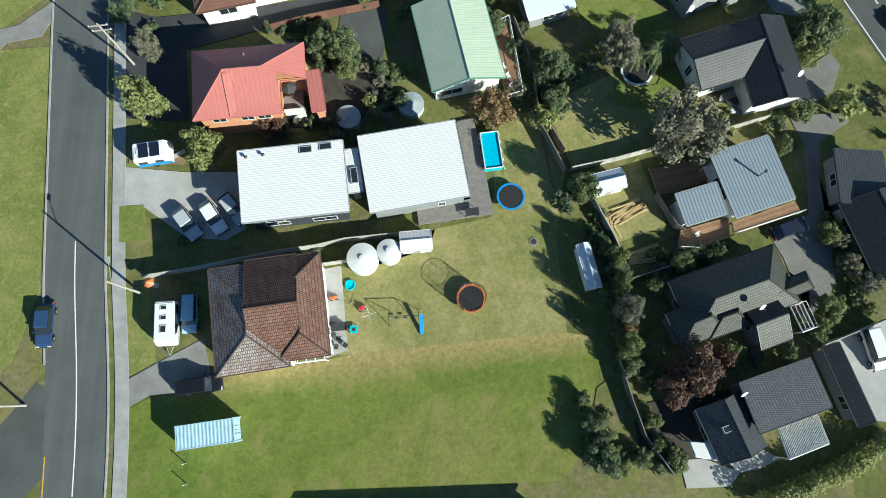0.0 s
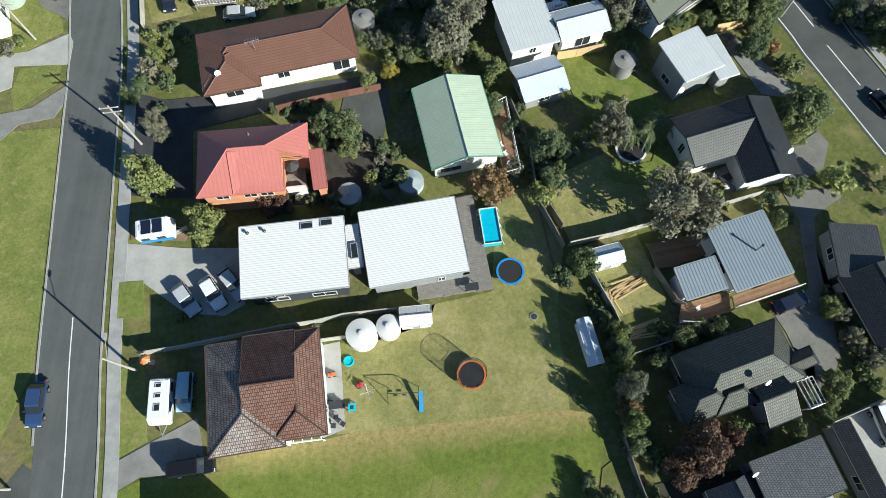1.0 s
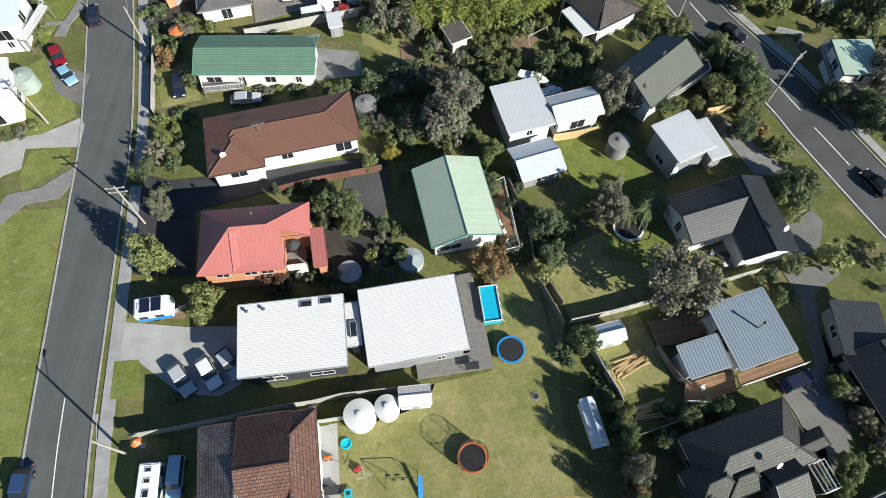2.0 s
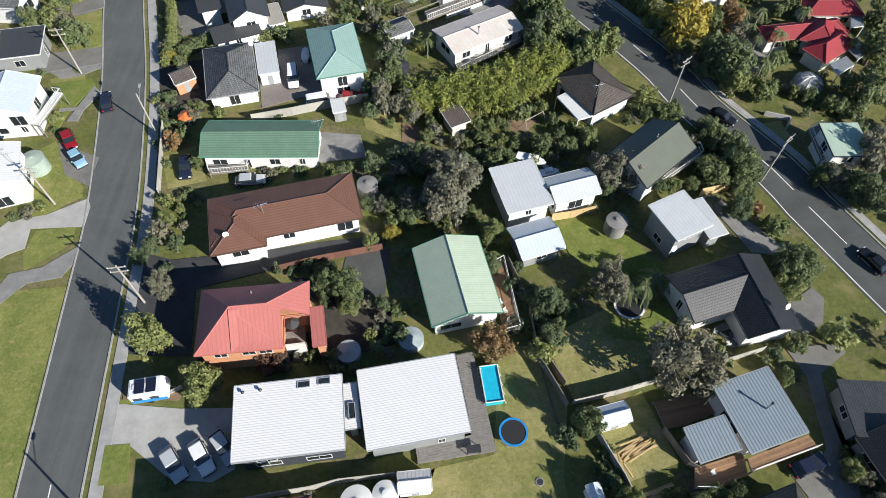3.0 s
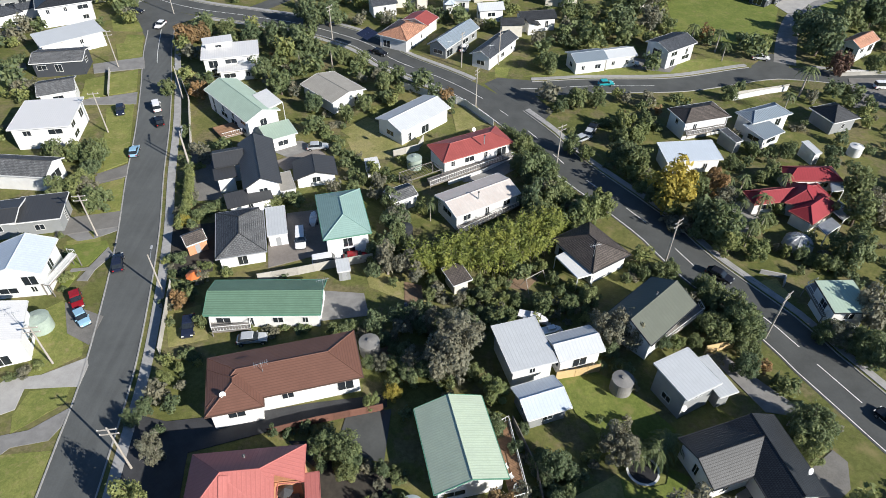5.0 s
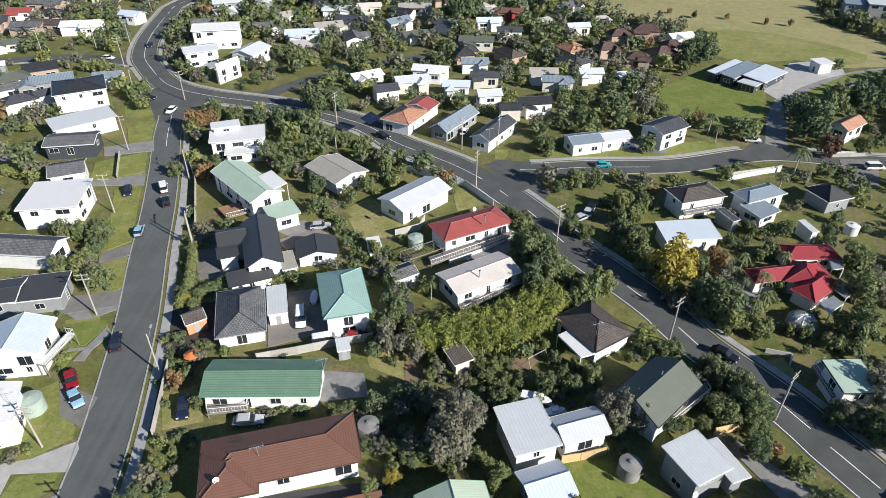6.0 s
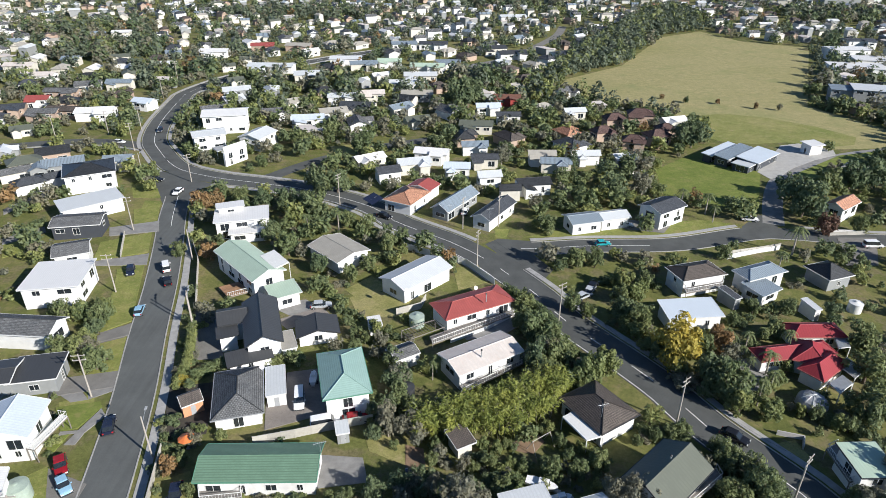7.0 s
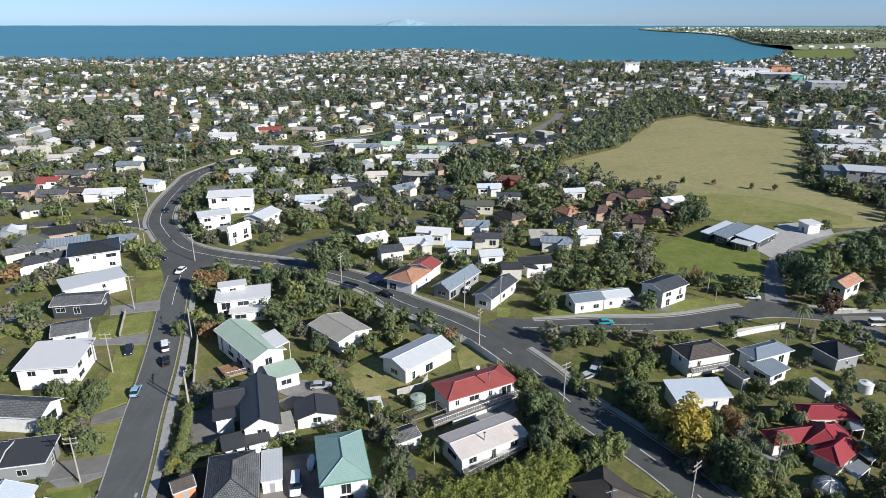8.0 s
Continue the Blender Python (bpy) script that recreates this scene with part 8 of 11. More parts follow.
fence('new pine fence near the road', [(38.6, 57.9), (43.1, 59.0)], 1.7, M_PINE)
fence('long pale fence along the street', [(-40.0, 57.6), (-41.5, 65.4), (-42.6, 71.4)], 1.5, M_FENCE_W)
fence('pale green fence behind the vans', [(-29.0, 72.4), (-22.9, 74.0), (-17.7, 75.6), (-10.9, 77.4)], 1.7, M_FENCE_W)
fence('white fence behind the lawn', [(-9.2, 108.6), (-4.3, 111.0), (-3.2, 114.6)], 1.6, M_FENCE_W)
fence('pale white fence along the road', [(-9.1, 138.1), (-1.9, 133.7), (6.0, 129.6), (11.9, 120.7)], 1.7, M_WHITE)
fence('white fence beside the street', [(-51.3, 111.7), (-57.4, 130.9), (-63.2, 142.7)], 1.7, M_FENCE_W)
fence('pale fence panels on the side road', [(68.2, 133.8), (79.0, 136.7), (83.9, 138.2)], 1.6, M_FENCE_W)
fence('white picket fence on the bank', [(100.1, 145.7), (109.9, 146.4)], 1.0, M_FENCE_W)
fence('pale fence along the green', [(59.4, 187.0), (71.7, 200.3)], 1.5, M_FENCE_W)
fence('long brown timber fence', [(22.2, 248.7), (34.6, 229.2), (46.0, 215.5)], 1.5, M_FENCE)
fence('low white fence beside a driveway', [(-81.4, 145.7), (-76.7, 132.8)], 1.2, M_FENCE_W)
power_pole(-33.52, 11.02, 8.2, 8, 'pale street light pole beside the fence', 0, True)
power_pole(-37.63, 39.82, 9, 8, 'weathered timber power pole with crossarms', 2, False)
power_pole(-49.82, 105.26, 8, 10, 'tall pale street light pole', 0, True)
power_pole(-54.59, 55.86, 8, 8, 'weathered timber power pole with crossarms', 2, False)
power_pole(-59.49, 83.54, 9, 8, 'weathered timber power pole with crossarms', 2, False)
power_pole(-43.69, 70.01, 8, 8, 'pale street light pole on the footpath', 0, True)
power_pole(-77.42, 182.98, 9, 40, 'weathered timber power pole with crossarms', 2, False)
power_pole(48.62, 60.82, 9.5, 40, 'weathered timber power pole with crossarms', 2, False)
power_pole(37.91, 76.89, 9.5, 40, 'weathered timber power pole with crossarms', 2, False)
power_pole(23.62, 105.55, 9.5, 35, 'weathered timber power pole with crossarms', 2, False)
power_pole(8.40, 129.25, 9.5, 60, 'weathered timber power pole with crossarms', 2, False)
power_pole(-28.85, 164.93, 9.5, 60, 'weathered timber power pole with crossarms', 2, False)
power_pole(-91.85, 182.50, 9.5, 10, 'pale street light pole at the junction', 0, True)
power_pole(-70.81, 117.43, 9.5, 10, 'weathered timber power pole with crossarms', 2, False)
power_pole(-80.41, 148.39, 9.5, 10, 'weathered timber power pole with crossarms', 2, False)
power_pole(-49.37, 104.01, 8, 10, 'pale street light pole', 0, True)
power_pole(-59.46, 132.51, 8, 10, 'pale street light pole', 0, True)
power_pole(-107.90, 212.66, 10, 30, 'weathered timber power pole with crossarms', 2, False)
power_pole(-114.81, 235.33, 10, 30, 'weathered timber power pole with crossarms', 2, False)
power_pole(-126.72, 286.57, 10, 30, 'weathered timber power pole with crossarms', 2, False)
power_pole(-132.31, 319.85, 10, 30, 'weathered timber power pole with crossarms', 2, False)
power_pole(-125.79, 231.62, 9, 30, 'weathered timber power pole with crossarms', 2, False)
power_pole(-143.96, 228.02, 9, 30, 'weathered timber power pole with crossarms', 2, False)
power_pole(15.11, 151.12, 9, 60, 'weathered timber power pole with crossarms', 2, False)
power_pole(5.63, 149.41, 9, 60, 'weathered timber power pole with crossarms', 2, False)
power_pole(-49.75, -0.39, 9, 8, 'weathered timber power pole with crossarms', 2, False)
power_pole(-44.95, -1.46, 7, 8, 'slim street pole on the verge', 0, True)
cable(((48.62, 60.82, 9.2), (37.91, 76.89, 9.2)))
cable(((37.91, 76.89, 9.2), (23.62, 105.55, 9.2)))
cable(((23.62, 105.55, 9.2), (8.4, 129.25, 9.2)))
railing_deck('weathered grey timber deck around the house', [(2.5, 32.4), (4.6, 32.9), (5.9, 26.2), (6.9, 20.7), (-1.9, 19.3), (-2.2, 21.1), (4.1, 22.5), (3.9, 24.8)], 0.5, M_DECK)
railing_deck('white railed verandah along the blue roofed house', [(-60.3, 76.2), (-58.9, 75.9), (-60.1, 68.9), (-61.4, 69.2)], 2.6, M_WHITE, (0, 1, 2))
railing_deck('brown timber deck with a white rail', [(28.8, 18.7), (34.6, 20.4), (34.5, 18.0), (30.6, 16.4), (28.3, 16.5)], 0.9, M_TIMBER, (3,))
railing_deck('long brown timber deck below the house', [(34.6, 19.5), (42.2, 22.1), (42.9, 20.8), (34.7, 18.1)], 1.6, M_TIMBER, (2,))
railing_deck('dark brown timber courtyard deck', [(25.8, 26.4), (32.5, 27.8), (32.9, 25.1), (28.3, 23.5), (26.6, 23.2)], 0.5, M_TIMBER)
railing_deck('enclosed timber side deck with white walls', [(6.8, 44.8), (9.1, 46.2), (10.6, 35.9), (8.7, 35.3)], 0.8, M_TIMBER, (0,1,2))
railing_deck('white railed front deck', [(-34.4, 63.8), (-28.4, 64.3), (-27.7, 61.6), (-33.2, 60.9)], 1.0, M_DECK, (1,2,3))
railing_deck('white railed upper balcony', [(31.2, 60.3), (39.7, 66.0), (39.9, 64.3), (32.7, 58.7)], 1.8, M_DECK, (1,2,3))
railing_deck('long pale verandah beside the red roofed house', [(-2.2, 99.8), (14.9, 110.2), (15.0, 107.6), (-1.6, 97.4)], 1.0, M_DECK, (2,))
railing_deck('shaded front verandah deck', [(3.1, 85.5), (15.4, 94.5), (15.5, 92.0), (3.9, 83.6)], 1.0, M_DECK, (2,3))
railing_deck('brown front terrace with a white rail', [(-48.5, 118.1), (-42.8, 121.6), (-40.3, 116.9), (-45.3, 114.0)], 1.0, M_TIMBER, (1,2))
railing_deck('white railed upper balcony', [(52.1, 116.9), (62.3, 120.0), (60.4, 116.2), (51.7, 113.5)], 2.4, M_DECK, (0,1,2,3))
railing_deck('dark verandah with glass rail', [(57.5, 69.4), (59.6, 70.4), (59.8, 64.0), (57.4, 63.2)], 2.2, M_DECK, (0,2,3))
railing_deck('timber deck in front of the hall', [(96.0, 199.1), (104.4, 200.8), (101.2, 194.7), (95.5, 193.6)], 0.6, M_TIMBER, ())
outbuilding('small white garden shed beside the water tanks', 'white_rib', 'white_render', (-2.18, 16.94, 5.7, 3.59, 2.2, 2.2, 0.4, 'gable'), 'shed')
outbuilding('white metal garden shed with a low gable', 'blue_white', 'white_render', (20.32, 24.26, 14.7, 3.63, 2.34, 2.3, 0.5, 'gable'), 'shed')
outbuilding('narrow blue white shed in tree shade', 'blue_white', 'white_render', (17.44, 14.09, 103.4, 5.29, 1.44, 2.3, 0.4, 'gable'), 'shed')
outbuilding('small white shed on the lawn', 'white_rib', 'white_render', (-13.06, 103.1, 16.2, 2.59, 3.1, 2.2, 0.3, 'mono'), 'shed')
outbuilding('grey garden shed beside the pale fence', 'grey_light', 'grey_board', (-15.39, 73.93, 14.3, 2.06, 2.61, 2.2, 0.3, 'mono'), 'shed')
outbuilding('orange timber playhouse with a dark roof', 'brown_dark', 'orange_render', (-41.29, 80.5, 33.9, 3.5, 3.23, 2.4, 1.1, 'gable'), 'playhouse')
outbuilding('grey roof garden shed among shrubs', 'grey_tile', 'white_board', (-6.98, 93.01, 31.7, 4.96, 4.05, 2.6, 0.7, 'gable'), 'shed')
outbuilding('dark roof garage beside the balcony house', 'slate_tile2', 'grey_board', (60.62, 112.86, 25.0, 1.85, 4.77, 2.8, 0.4, 'mono'), 'shed')
outbuilding('small pale roof garage', 'grey_light', 'white_board', (75.44, 108.45, 15.3, 1.6, 4.23, 2.8, 0.3, 'mono'), 'shed')
pool(6.68, 28.46, -82.3, 4.57, 2.14, 1.1, 'rectangular above ground pool with bright blue water')
M_CONT = plain('pale_blue_steel', (0.36, 0.52, 0.60), 0.55, vary=0.18, scale=0.8)
container(-24.17, -4.31, 8.5, M_CONT, 'pale blue weathered shipping container on the grass')
caravan(-29.73, 7.43, -86, 'white touring caravan parked on the front drive', M_GREY)
caravan(-33.27, 27.50, 10, 'white and blue caravan parked beside the street', M_BLUE, 4.3, 2.2, 2.6, True)
skylight(-14.61, 26.60, 5.3, 7)
skylight(-12.41, 27.02, 5.3, 7)
skylight(-9.18, 23.95, 4.35, 99, 1.9, 0.8)
flue(-21.12, 25.54, 5.2, 'small metal roof vent', 0.4)
flue(-19.25, 25.82, 5.2, 'small metal roof vent', 0.4)
flue(37.11, 24.37, 3.9, 'dark metal flue on the blue grey roof', 1.6)
flue(8.94, 106.45, 5.0, 'metal flue on the red roof', 1.4)
flue(7.06, 89.28, 4.3, 'metal flue on the weathered roof', 1.2)
flue(31.84, 63.96, 5.4, 'metal flue on the olive roof', 1.0)
flue(-22.0, 37.6, 6.4, 'small vent on the red roof', 0.4)
flue(-15.97, 8.37, 4.5, 'white vent pipe on the tiled roof', 0.8)
tv_aerial(-22.93, 50.81, 4.5)
tv_aerial(24.39, 73.10, 5.4)
tv_aerial(-17.26, 66.70, 4.0)
tv_aerial(-58.10, 58.31, 5.8)
tv_aerial(2.31, 146.87, 5.8)
tv_aerial(12.23, 144.70, 5.8)
sat_dish(-27.32, 47.29, 4.2)
sat_dish(30.51, 44.93, 4.8)
sat_dish(42.37, 36.34, 5.2)
sat_dish(7.03, 109.89, 5.2)
sat_dish(34.99, 9.04, 5.0)
sat_dish(-30.22, 85.07, 4.6)
sat_dish(32.48, -0.03, 4.2)
sat_dish(-7.00, 109.27, 5.0)
pergola('white slatted pergola over a terrace', [(36.6, -3.6), (41.0, -2.1), (41.9, -5.1), (37.5, -6.7)], 2.8, M_WHITE)
pergola('white carport frame beside the tiled house', [(-15.9, 4.2), (-12.1, 4.7), (-11.9, 3.5), (-15.7, 3.0)], 2.7, M_WHITE, 4)
pergola('weathered timber pergola beside the red roofed house', [(-7.6, 99.6), (-1.2, 103.4), (0.7, 100.9), (-5.6, 96.9)], 2.4, M_FENCE, 12)
pergola('white framed balcony roof with a brown floor', [(39.6, 9.6), (41.0, 10.1), (42.0, 7.2), (40.7, 6.7)], 2.6, M_WHITE, 3)
railing_deck('brown balcony floor under a white frame', [(40.8, 9.8), (42.0, 10.3), (43.0, 7.4), (41.7, 6.9)], 0.8, M_TIMBER, (0, 1, 2))
plank_pile(22.91, 21.17, 32, 22, 4.6, 'loose pile of pale timber planks', 1)
plank_pile(20.44, 19.41, 110, 10, 3.2, 'stacked pale planks beside the fence', 2)
plank_pile(24.23, 15.65, 15, 12, 4.0, 'scattered grey timber beside the shed', 3)
boat(14.33, 63.94, -20, 4.6, 'small white boat on a trailer')
boat(16.46, 61.36, 15, 3.6, 'small white boat on a trailer')
boat(-22.37, 87.55, 95, 3.4, 'small white boat on a trailer')
umbrella(-38.83, 71.83, 1.3, M_ORANGE, 'orange sun umbrella in a front garden')
umbrella(-32.02, 11.97, 0.6, M_ORANGE, 'small orange parasol beside the fence')
swing_set(-3.48, 8.37, 2, 'dark metal swing set with a blue slide on the lawn')
toy(-8.31, 9.44, 30, M_RED, 'red plastic ride-on toy on the lawn')
toy(-11.59, 10.60, 10, M_ORANGE, 'orange plastic toy car on the patio', 'toy_car')
toy(-9.13, 6.99, 5, M_AQUA, 'aqua plastic play table on the lawn', 'toy_table')
toy(-9.76, 12.12, 5, M_AQUA, 'round aqua paddling pool', 'paddling_pool')
outdoor_table(-10.87, 7.23, 8, 'dark outdoor table on the concrete patio')
outdoor_chair(-11.52, 7.55, 90, 'dark outdoor chair on the concrete patio')
outdoor_chair(-10.10, 7.11, -90, 'dark outdoor chair on the concrete patio')
outdoor_chair(-10.82, 5.96, 180, 'dark outdoor chair on the concrete patio')
outdoor_chair(-11.04, 5.01, 0, 'dark outdoor chair on the concrete patio')
outdoor_chair(-10.02, 5.20, 60, 'dark outdoor chair on the concrete patio')
outdoor_table(4.32, 20.69, 8, 'dark table on the grey deck').location.z = 0.5
clothes_line(-7.3, 8.5, 20)
stake(-26.8, -7.5)
stake(-26.5, -9.6)
drain_cover(11.6, 17.4)
outdoor_table(36.6, 35.2, 20, 'dark outdoor table on the grey patio')
outdoor_chair(35.4, 35.6, 70, 'white plastic chair on the grey patio', M_WHITE)
outdoor_chair(37.7, 34.6, -60, 'white plastic chair on the grey patio', M_WHITE)
outdoor_chair(36.6, 34.0, 180, 'white plastic chair on the grey patio', M_WHITE)
net_dome(61.89, 81.32, 2.6, 2.4, 'round frame covered with grey netting')
solar(-18.28, 153.75, 5.0, 61, 18, 5)
low_wall('pale concrete retaining wall by the road', [(53.0, 74.7), (56.7, 73.5), (55.6, 71.5)], 0.9)
low_wall('white low wall in front of the house', [(1.8, 99.1), (9.3, 103.6), (14.5, 107.9)], 0.8, M_WHITE)
low_wall('pale retaining wall beside the forecourt', [(-35.7, 26.6), (-32.7, 26.8), (-30.1, 28.3)], 0.7)
carport('pale flat awning beside the crimson roofs', [(65.8, 84.1), (69.3, 86.3), (69.9, 84.1), (66.3, 81.6)], 2.6, M_STEEL, name='awning')
carport('pale flat awning over a crimson roofed deck', [(70.1, 89.2), (72.9, 91.3), (74.1, 87.7), (71.1, 85.5)], 2.6, M_STEEL, name='awning')
carport('pale flat roof behind the crimson house', [(74.0, 97.0), (76.4, 97.1), (75.4, 94.4), (73.0, 94.0)], 2.6, M_STEEL, name='awning')
carport('white flat roof carport below the dark roof', [(19.1, 75.7), (21.4, 77.2), (24.6, 71.6), (21.9, 70.6)], 2.8, M_WHITE, name='carport')
carport('white roofed upper balcony beside the green roof', [(-40.5, 124.0), (-38.0, 127.0), (-33.4, 121.2), (-35.8, 118.2)], 5.6, M_WHITE, name='balcony_roof')
carport('dark glass canopy in front of the bend house', [(-78.9, 208.7), (-76.1, 211.2), (-73.3, 207.4), (-75.9, 204.4)], 2.6, M_GREY, name='carport')
outbuilding('pale grey flat roof garage beside the tiled house', 'grey_light', 'white_board', (-28.18, 84.8, 13.9, 3.3, 7.7, 2.6, 0.15, 'mono'), 'garage')
outbuilding('low beige roof link between two dark roofs', 'beige_roof', 'white_board', (-28.7, 96.39, 21.2, 2.82, 5.69, 2.6, 0.2, 'mono'), 'garage')
railing_deck('small timber courtyard deck inside the coral roofed house', [(-18.7, 37.2), (-16.3, 37.6), (-15.8, 33.4), (-18.2, 33.1)], 1.9, M_DECK)
umbrella(-17.3, 35.0, 1.0, M_DARK, 'dark courtyard parasol over a table').location.z = 1.9
low_wall('white low wall closing the courtyard', [(-18.0, 32.6), (-15.7, 32.9)], 2.7, M_WHITE)
outdoor_chair(8.33, 39.35, 40, 'pale plastic chair on the side deck', M_WHITE).location.z = 0.8
outdoor_chair(8.86, 38.12, 40, 'pale plastic chair on the side deck', M_WHITE).location.z = 0.8
outdoor_chair(9.31, 36.74, 40, 'pale plastic chair on the side deck', M_WHITE).location.z = 0.8
outdoor_chair(30.54, 18.07, 20, 'white chair on the brown deck', M_WHITE).location.z = 0.9
skylight(30.75, -3.55, 3.95, 21.5, 1.1, 0.7)
carport('white flat awning beside the dark slate roof', [(27.3, -5.0), (30.1, -5.2), (30.4, -6.9), (27.8, -6.5)], 2.4, M_WHITE, name='awning')


# ---- trees ----
def leaf_arrays(rng, centres, radii, count, size, up=0.5, flat=1.0, hollow=0.72):
    """Leaf clusters as small three-cornered sprays scattered through the outer part of a set of lobes."""
    centres, radii = np.array(centres, float), np.array(radii, float)
    pick = rng.choice(len(radii), count, p=radii ** 2 / (radii ** 2).sum())
    d = rng.normal(size=(count, 3))
    d /= np.linalg.norm(d, axis=1, keepdims=True)
    rr = radii[pick] * (hollow + (1.06 - hollow) * rng.random(count) ** 0.6)
    rr = np.where(rng.random(count) < 0.10, rr * (1.1 + 0.35 * rng.random(count)), rr)
    pos = centres[pick] + d * rr[:, None] * np.array((1, 1, flat))
    nrm = d + rng.normal(size=(count, 3)) * 0.55 + np.array((0, 0, up))
    nrm /= np.linalg.norm(nrm, axis=1, keepdims=True)
    t = np.cross(nrm, rng.normal(size=(count, 3)))
    t /= np.linalg.norm(t, axis=1, keepdims=True)
    b = np.cross(nrm, t)
    s = (size * (0.6 + 0.8 * rng.random(count)))[:, None]
    return np.stack([pos - t * s, pos + t * s * 0.5 - b * s * 0.75, pos + t * s * 0.8 + b * s * 0.7], 1)


def leaf_mesh(name, faces, material):
    """One mesh from an array of separate faces (count, corners, 3)."""
    n, c = faces.shape[:2]
    me = bpy.data.meshes.new(name)
    me.vertices.add(n * c)
    me.vertices.foreach_set("co", faces.reshape(-1).astype(np.float32))
    me.loops.add(n * c)
    me.loops.foreach_set("vertex_index", np.arange(n * c, dtype=np.int32))
    me.polygons.add(n)
    me.polygons.foreach_set("loop_start", np.arange(0, n * c, c, dtype=np.int32))
    me.polygons.foreach_set("loop_total", np.full(n, c, dtype=np.int32))
    me.materials.append(material)
    me.update(calc_edges=True)
    me.validate()
    return me


def broadleaf(leaf, seed, lobes, count, size, spread=1.0, tall=1.0, bark=None, label="", hollow=0.72, name="tree"):
    """A tree of about 1 m crown radius per unit: tapered trunk, limbs to each lobe, and a crown of leaf clusters."""
    rng = np.random.default_rng(seed)
    cs, rs = [], []
    lean = rng.normal(size=2) * 0.12
    for k in range(lobes):
        a, f = 2.4 * k + 0.9 * rng.random(), (k + 0.5) / lobes
        q = (0.30 + 0.52 * math.sqrt(max(0.0, 1 - (1.9 * f - 0.85) ** 2))) * (0.55 + 0.6 * rng.random()) * spread
        cs.append((q * math.cos(a) + lean[0], q * math.sin(a) + lean[1], tall * (0.40 + 1.15 * f + 0.10 * rng.normal())))
        rs.append(0.14 + 0.24 * rng.random() ** 1.5)
    cs.append((0, 0, tall * 1.05))
    rs.append(0.5)
    cs.append((lean[0], lean[1], tall * 0.75))
    rs.append(0.45)
    ob = thing(name, pose(0, 0, 0), label, name)
    bm = bmesh.new()
    rod(bm, (0, 0, -0.05), (0.02, 0.03, tall * 0.55), 0.085, 0.055, 8)
    for c in cs:
        mid = Vector((c[0] * 0.45, c[1] * 0.45, tall * 0.55 + (c[2] - tall * 0.55) * 0.5))
        rod(bm, (0.02, 0.03, tall * 0.5), mid, 0.045, 0.03, 3)
        rod(bm, mid, c, 0.03, 0.008, 3)
        if count > 4000:
            e = Vector(c) + Vector(rng.normal(size=3)) * 0.22
            rod(bm, mid.lerp(Vector(c), 0.6), e, 0.014, 0.004, 3)
    part("trunk", bm, bark or M_BARK, ob)
    part("crown", leaf_mesh("crown", leaf_arrays(rng, cs, rs, count, size, hollow=hollow), LEAF[leaf]), None, ob)
    return ob


def palm(seed, label, fronds=16, height=3.0, trunk=True):
    """A palm of unit frond length: ringed trunk and arching fronds with leaflets."""
    rng = np.random.default_rng(seed)
    ob = thing("palm", pose(0, 0, 0), label, "palm")
    bm = bmesh.new()
    z = height
    for k in range(6):
        rod(bm, (0, 0, z * k / 6), (0, 0, z * (k + 1) / 6 + 0.01), 0.10 - 0.006 * k, 0.085 - 0.006 * k, 8)
    part("trunk", bm, M_BARK_G, ob)
    for k in range(fronds):
        a = 6.2832 * k / fronds + rng.random() * 0.3
        lift = 0.15 + 0.8 * rng.random()
        qs = []
        last = Vector((0, 0, z))
        for j in range(1, 7):
            s = j / 6
            p = Vector((math.cos(a) * s, math.sin(a) * s, z + lift * s - 1.15 * s * s))
            side = Vector((-math.sin(a), math.cos(a), 0)) * (0.26 * (1 - 0.65 * s))
            for sg in (1, -1):
                for u in (0.0, 0.5):
                    r0, r1 = last.lerp(p, u), last.lerp(p, u + 0.3)
                    tip = side * sg + Vector((0, 0, -0.10)) + (p - last) * 0.5
                    qs.append([r0, r1, r1 + tip, r0 + tip])
            last = p
        part("frond", leaf_mesh("frond", np.array([[tuple(v) for v in q] for q in qs]), LEAF["mid"]), None, ob)
    return ob


def conifer(seed, leaf, label, height=3.6, r=0.5):
    rng = np.random.default_rng(seed)
    ob = thing("conifer", pose(0, 0, 0), label, "conifer")
    bm = bmesh.new()
    rod(bm, (0, 0, -0.05), (0, 0, height), 0.07, 0.01, 8)
    part("trunk", bm, M_BARK, ob)
    n = 12
    cs = [(0, 0, height * (0.15 + 0.83 * k / n)) for k in range(n)]
    rs = [r * (1 - 0.85 * k / n) for k in range(n)]
    part("crown", leaf_mesh("crown", leaf_arrays(rng, cs, rs, 1100, 0.10, up=-0.1, hollow=0.4), LEAF[leaf]), None, ob)
    return ob


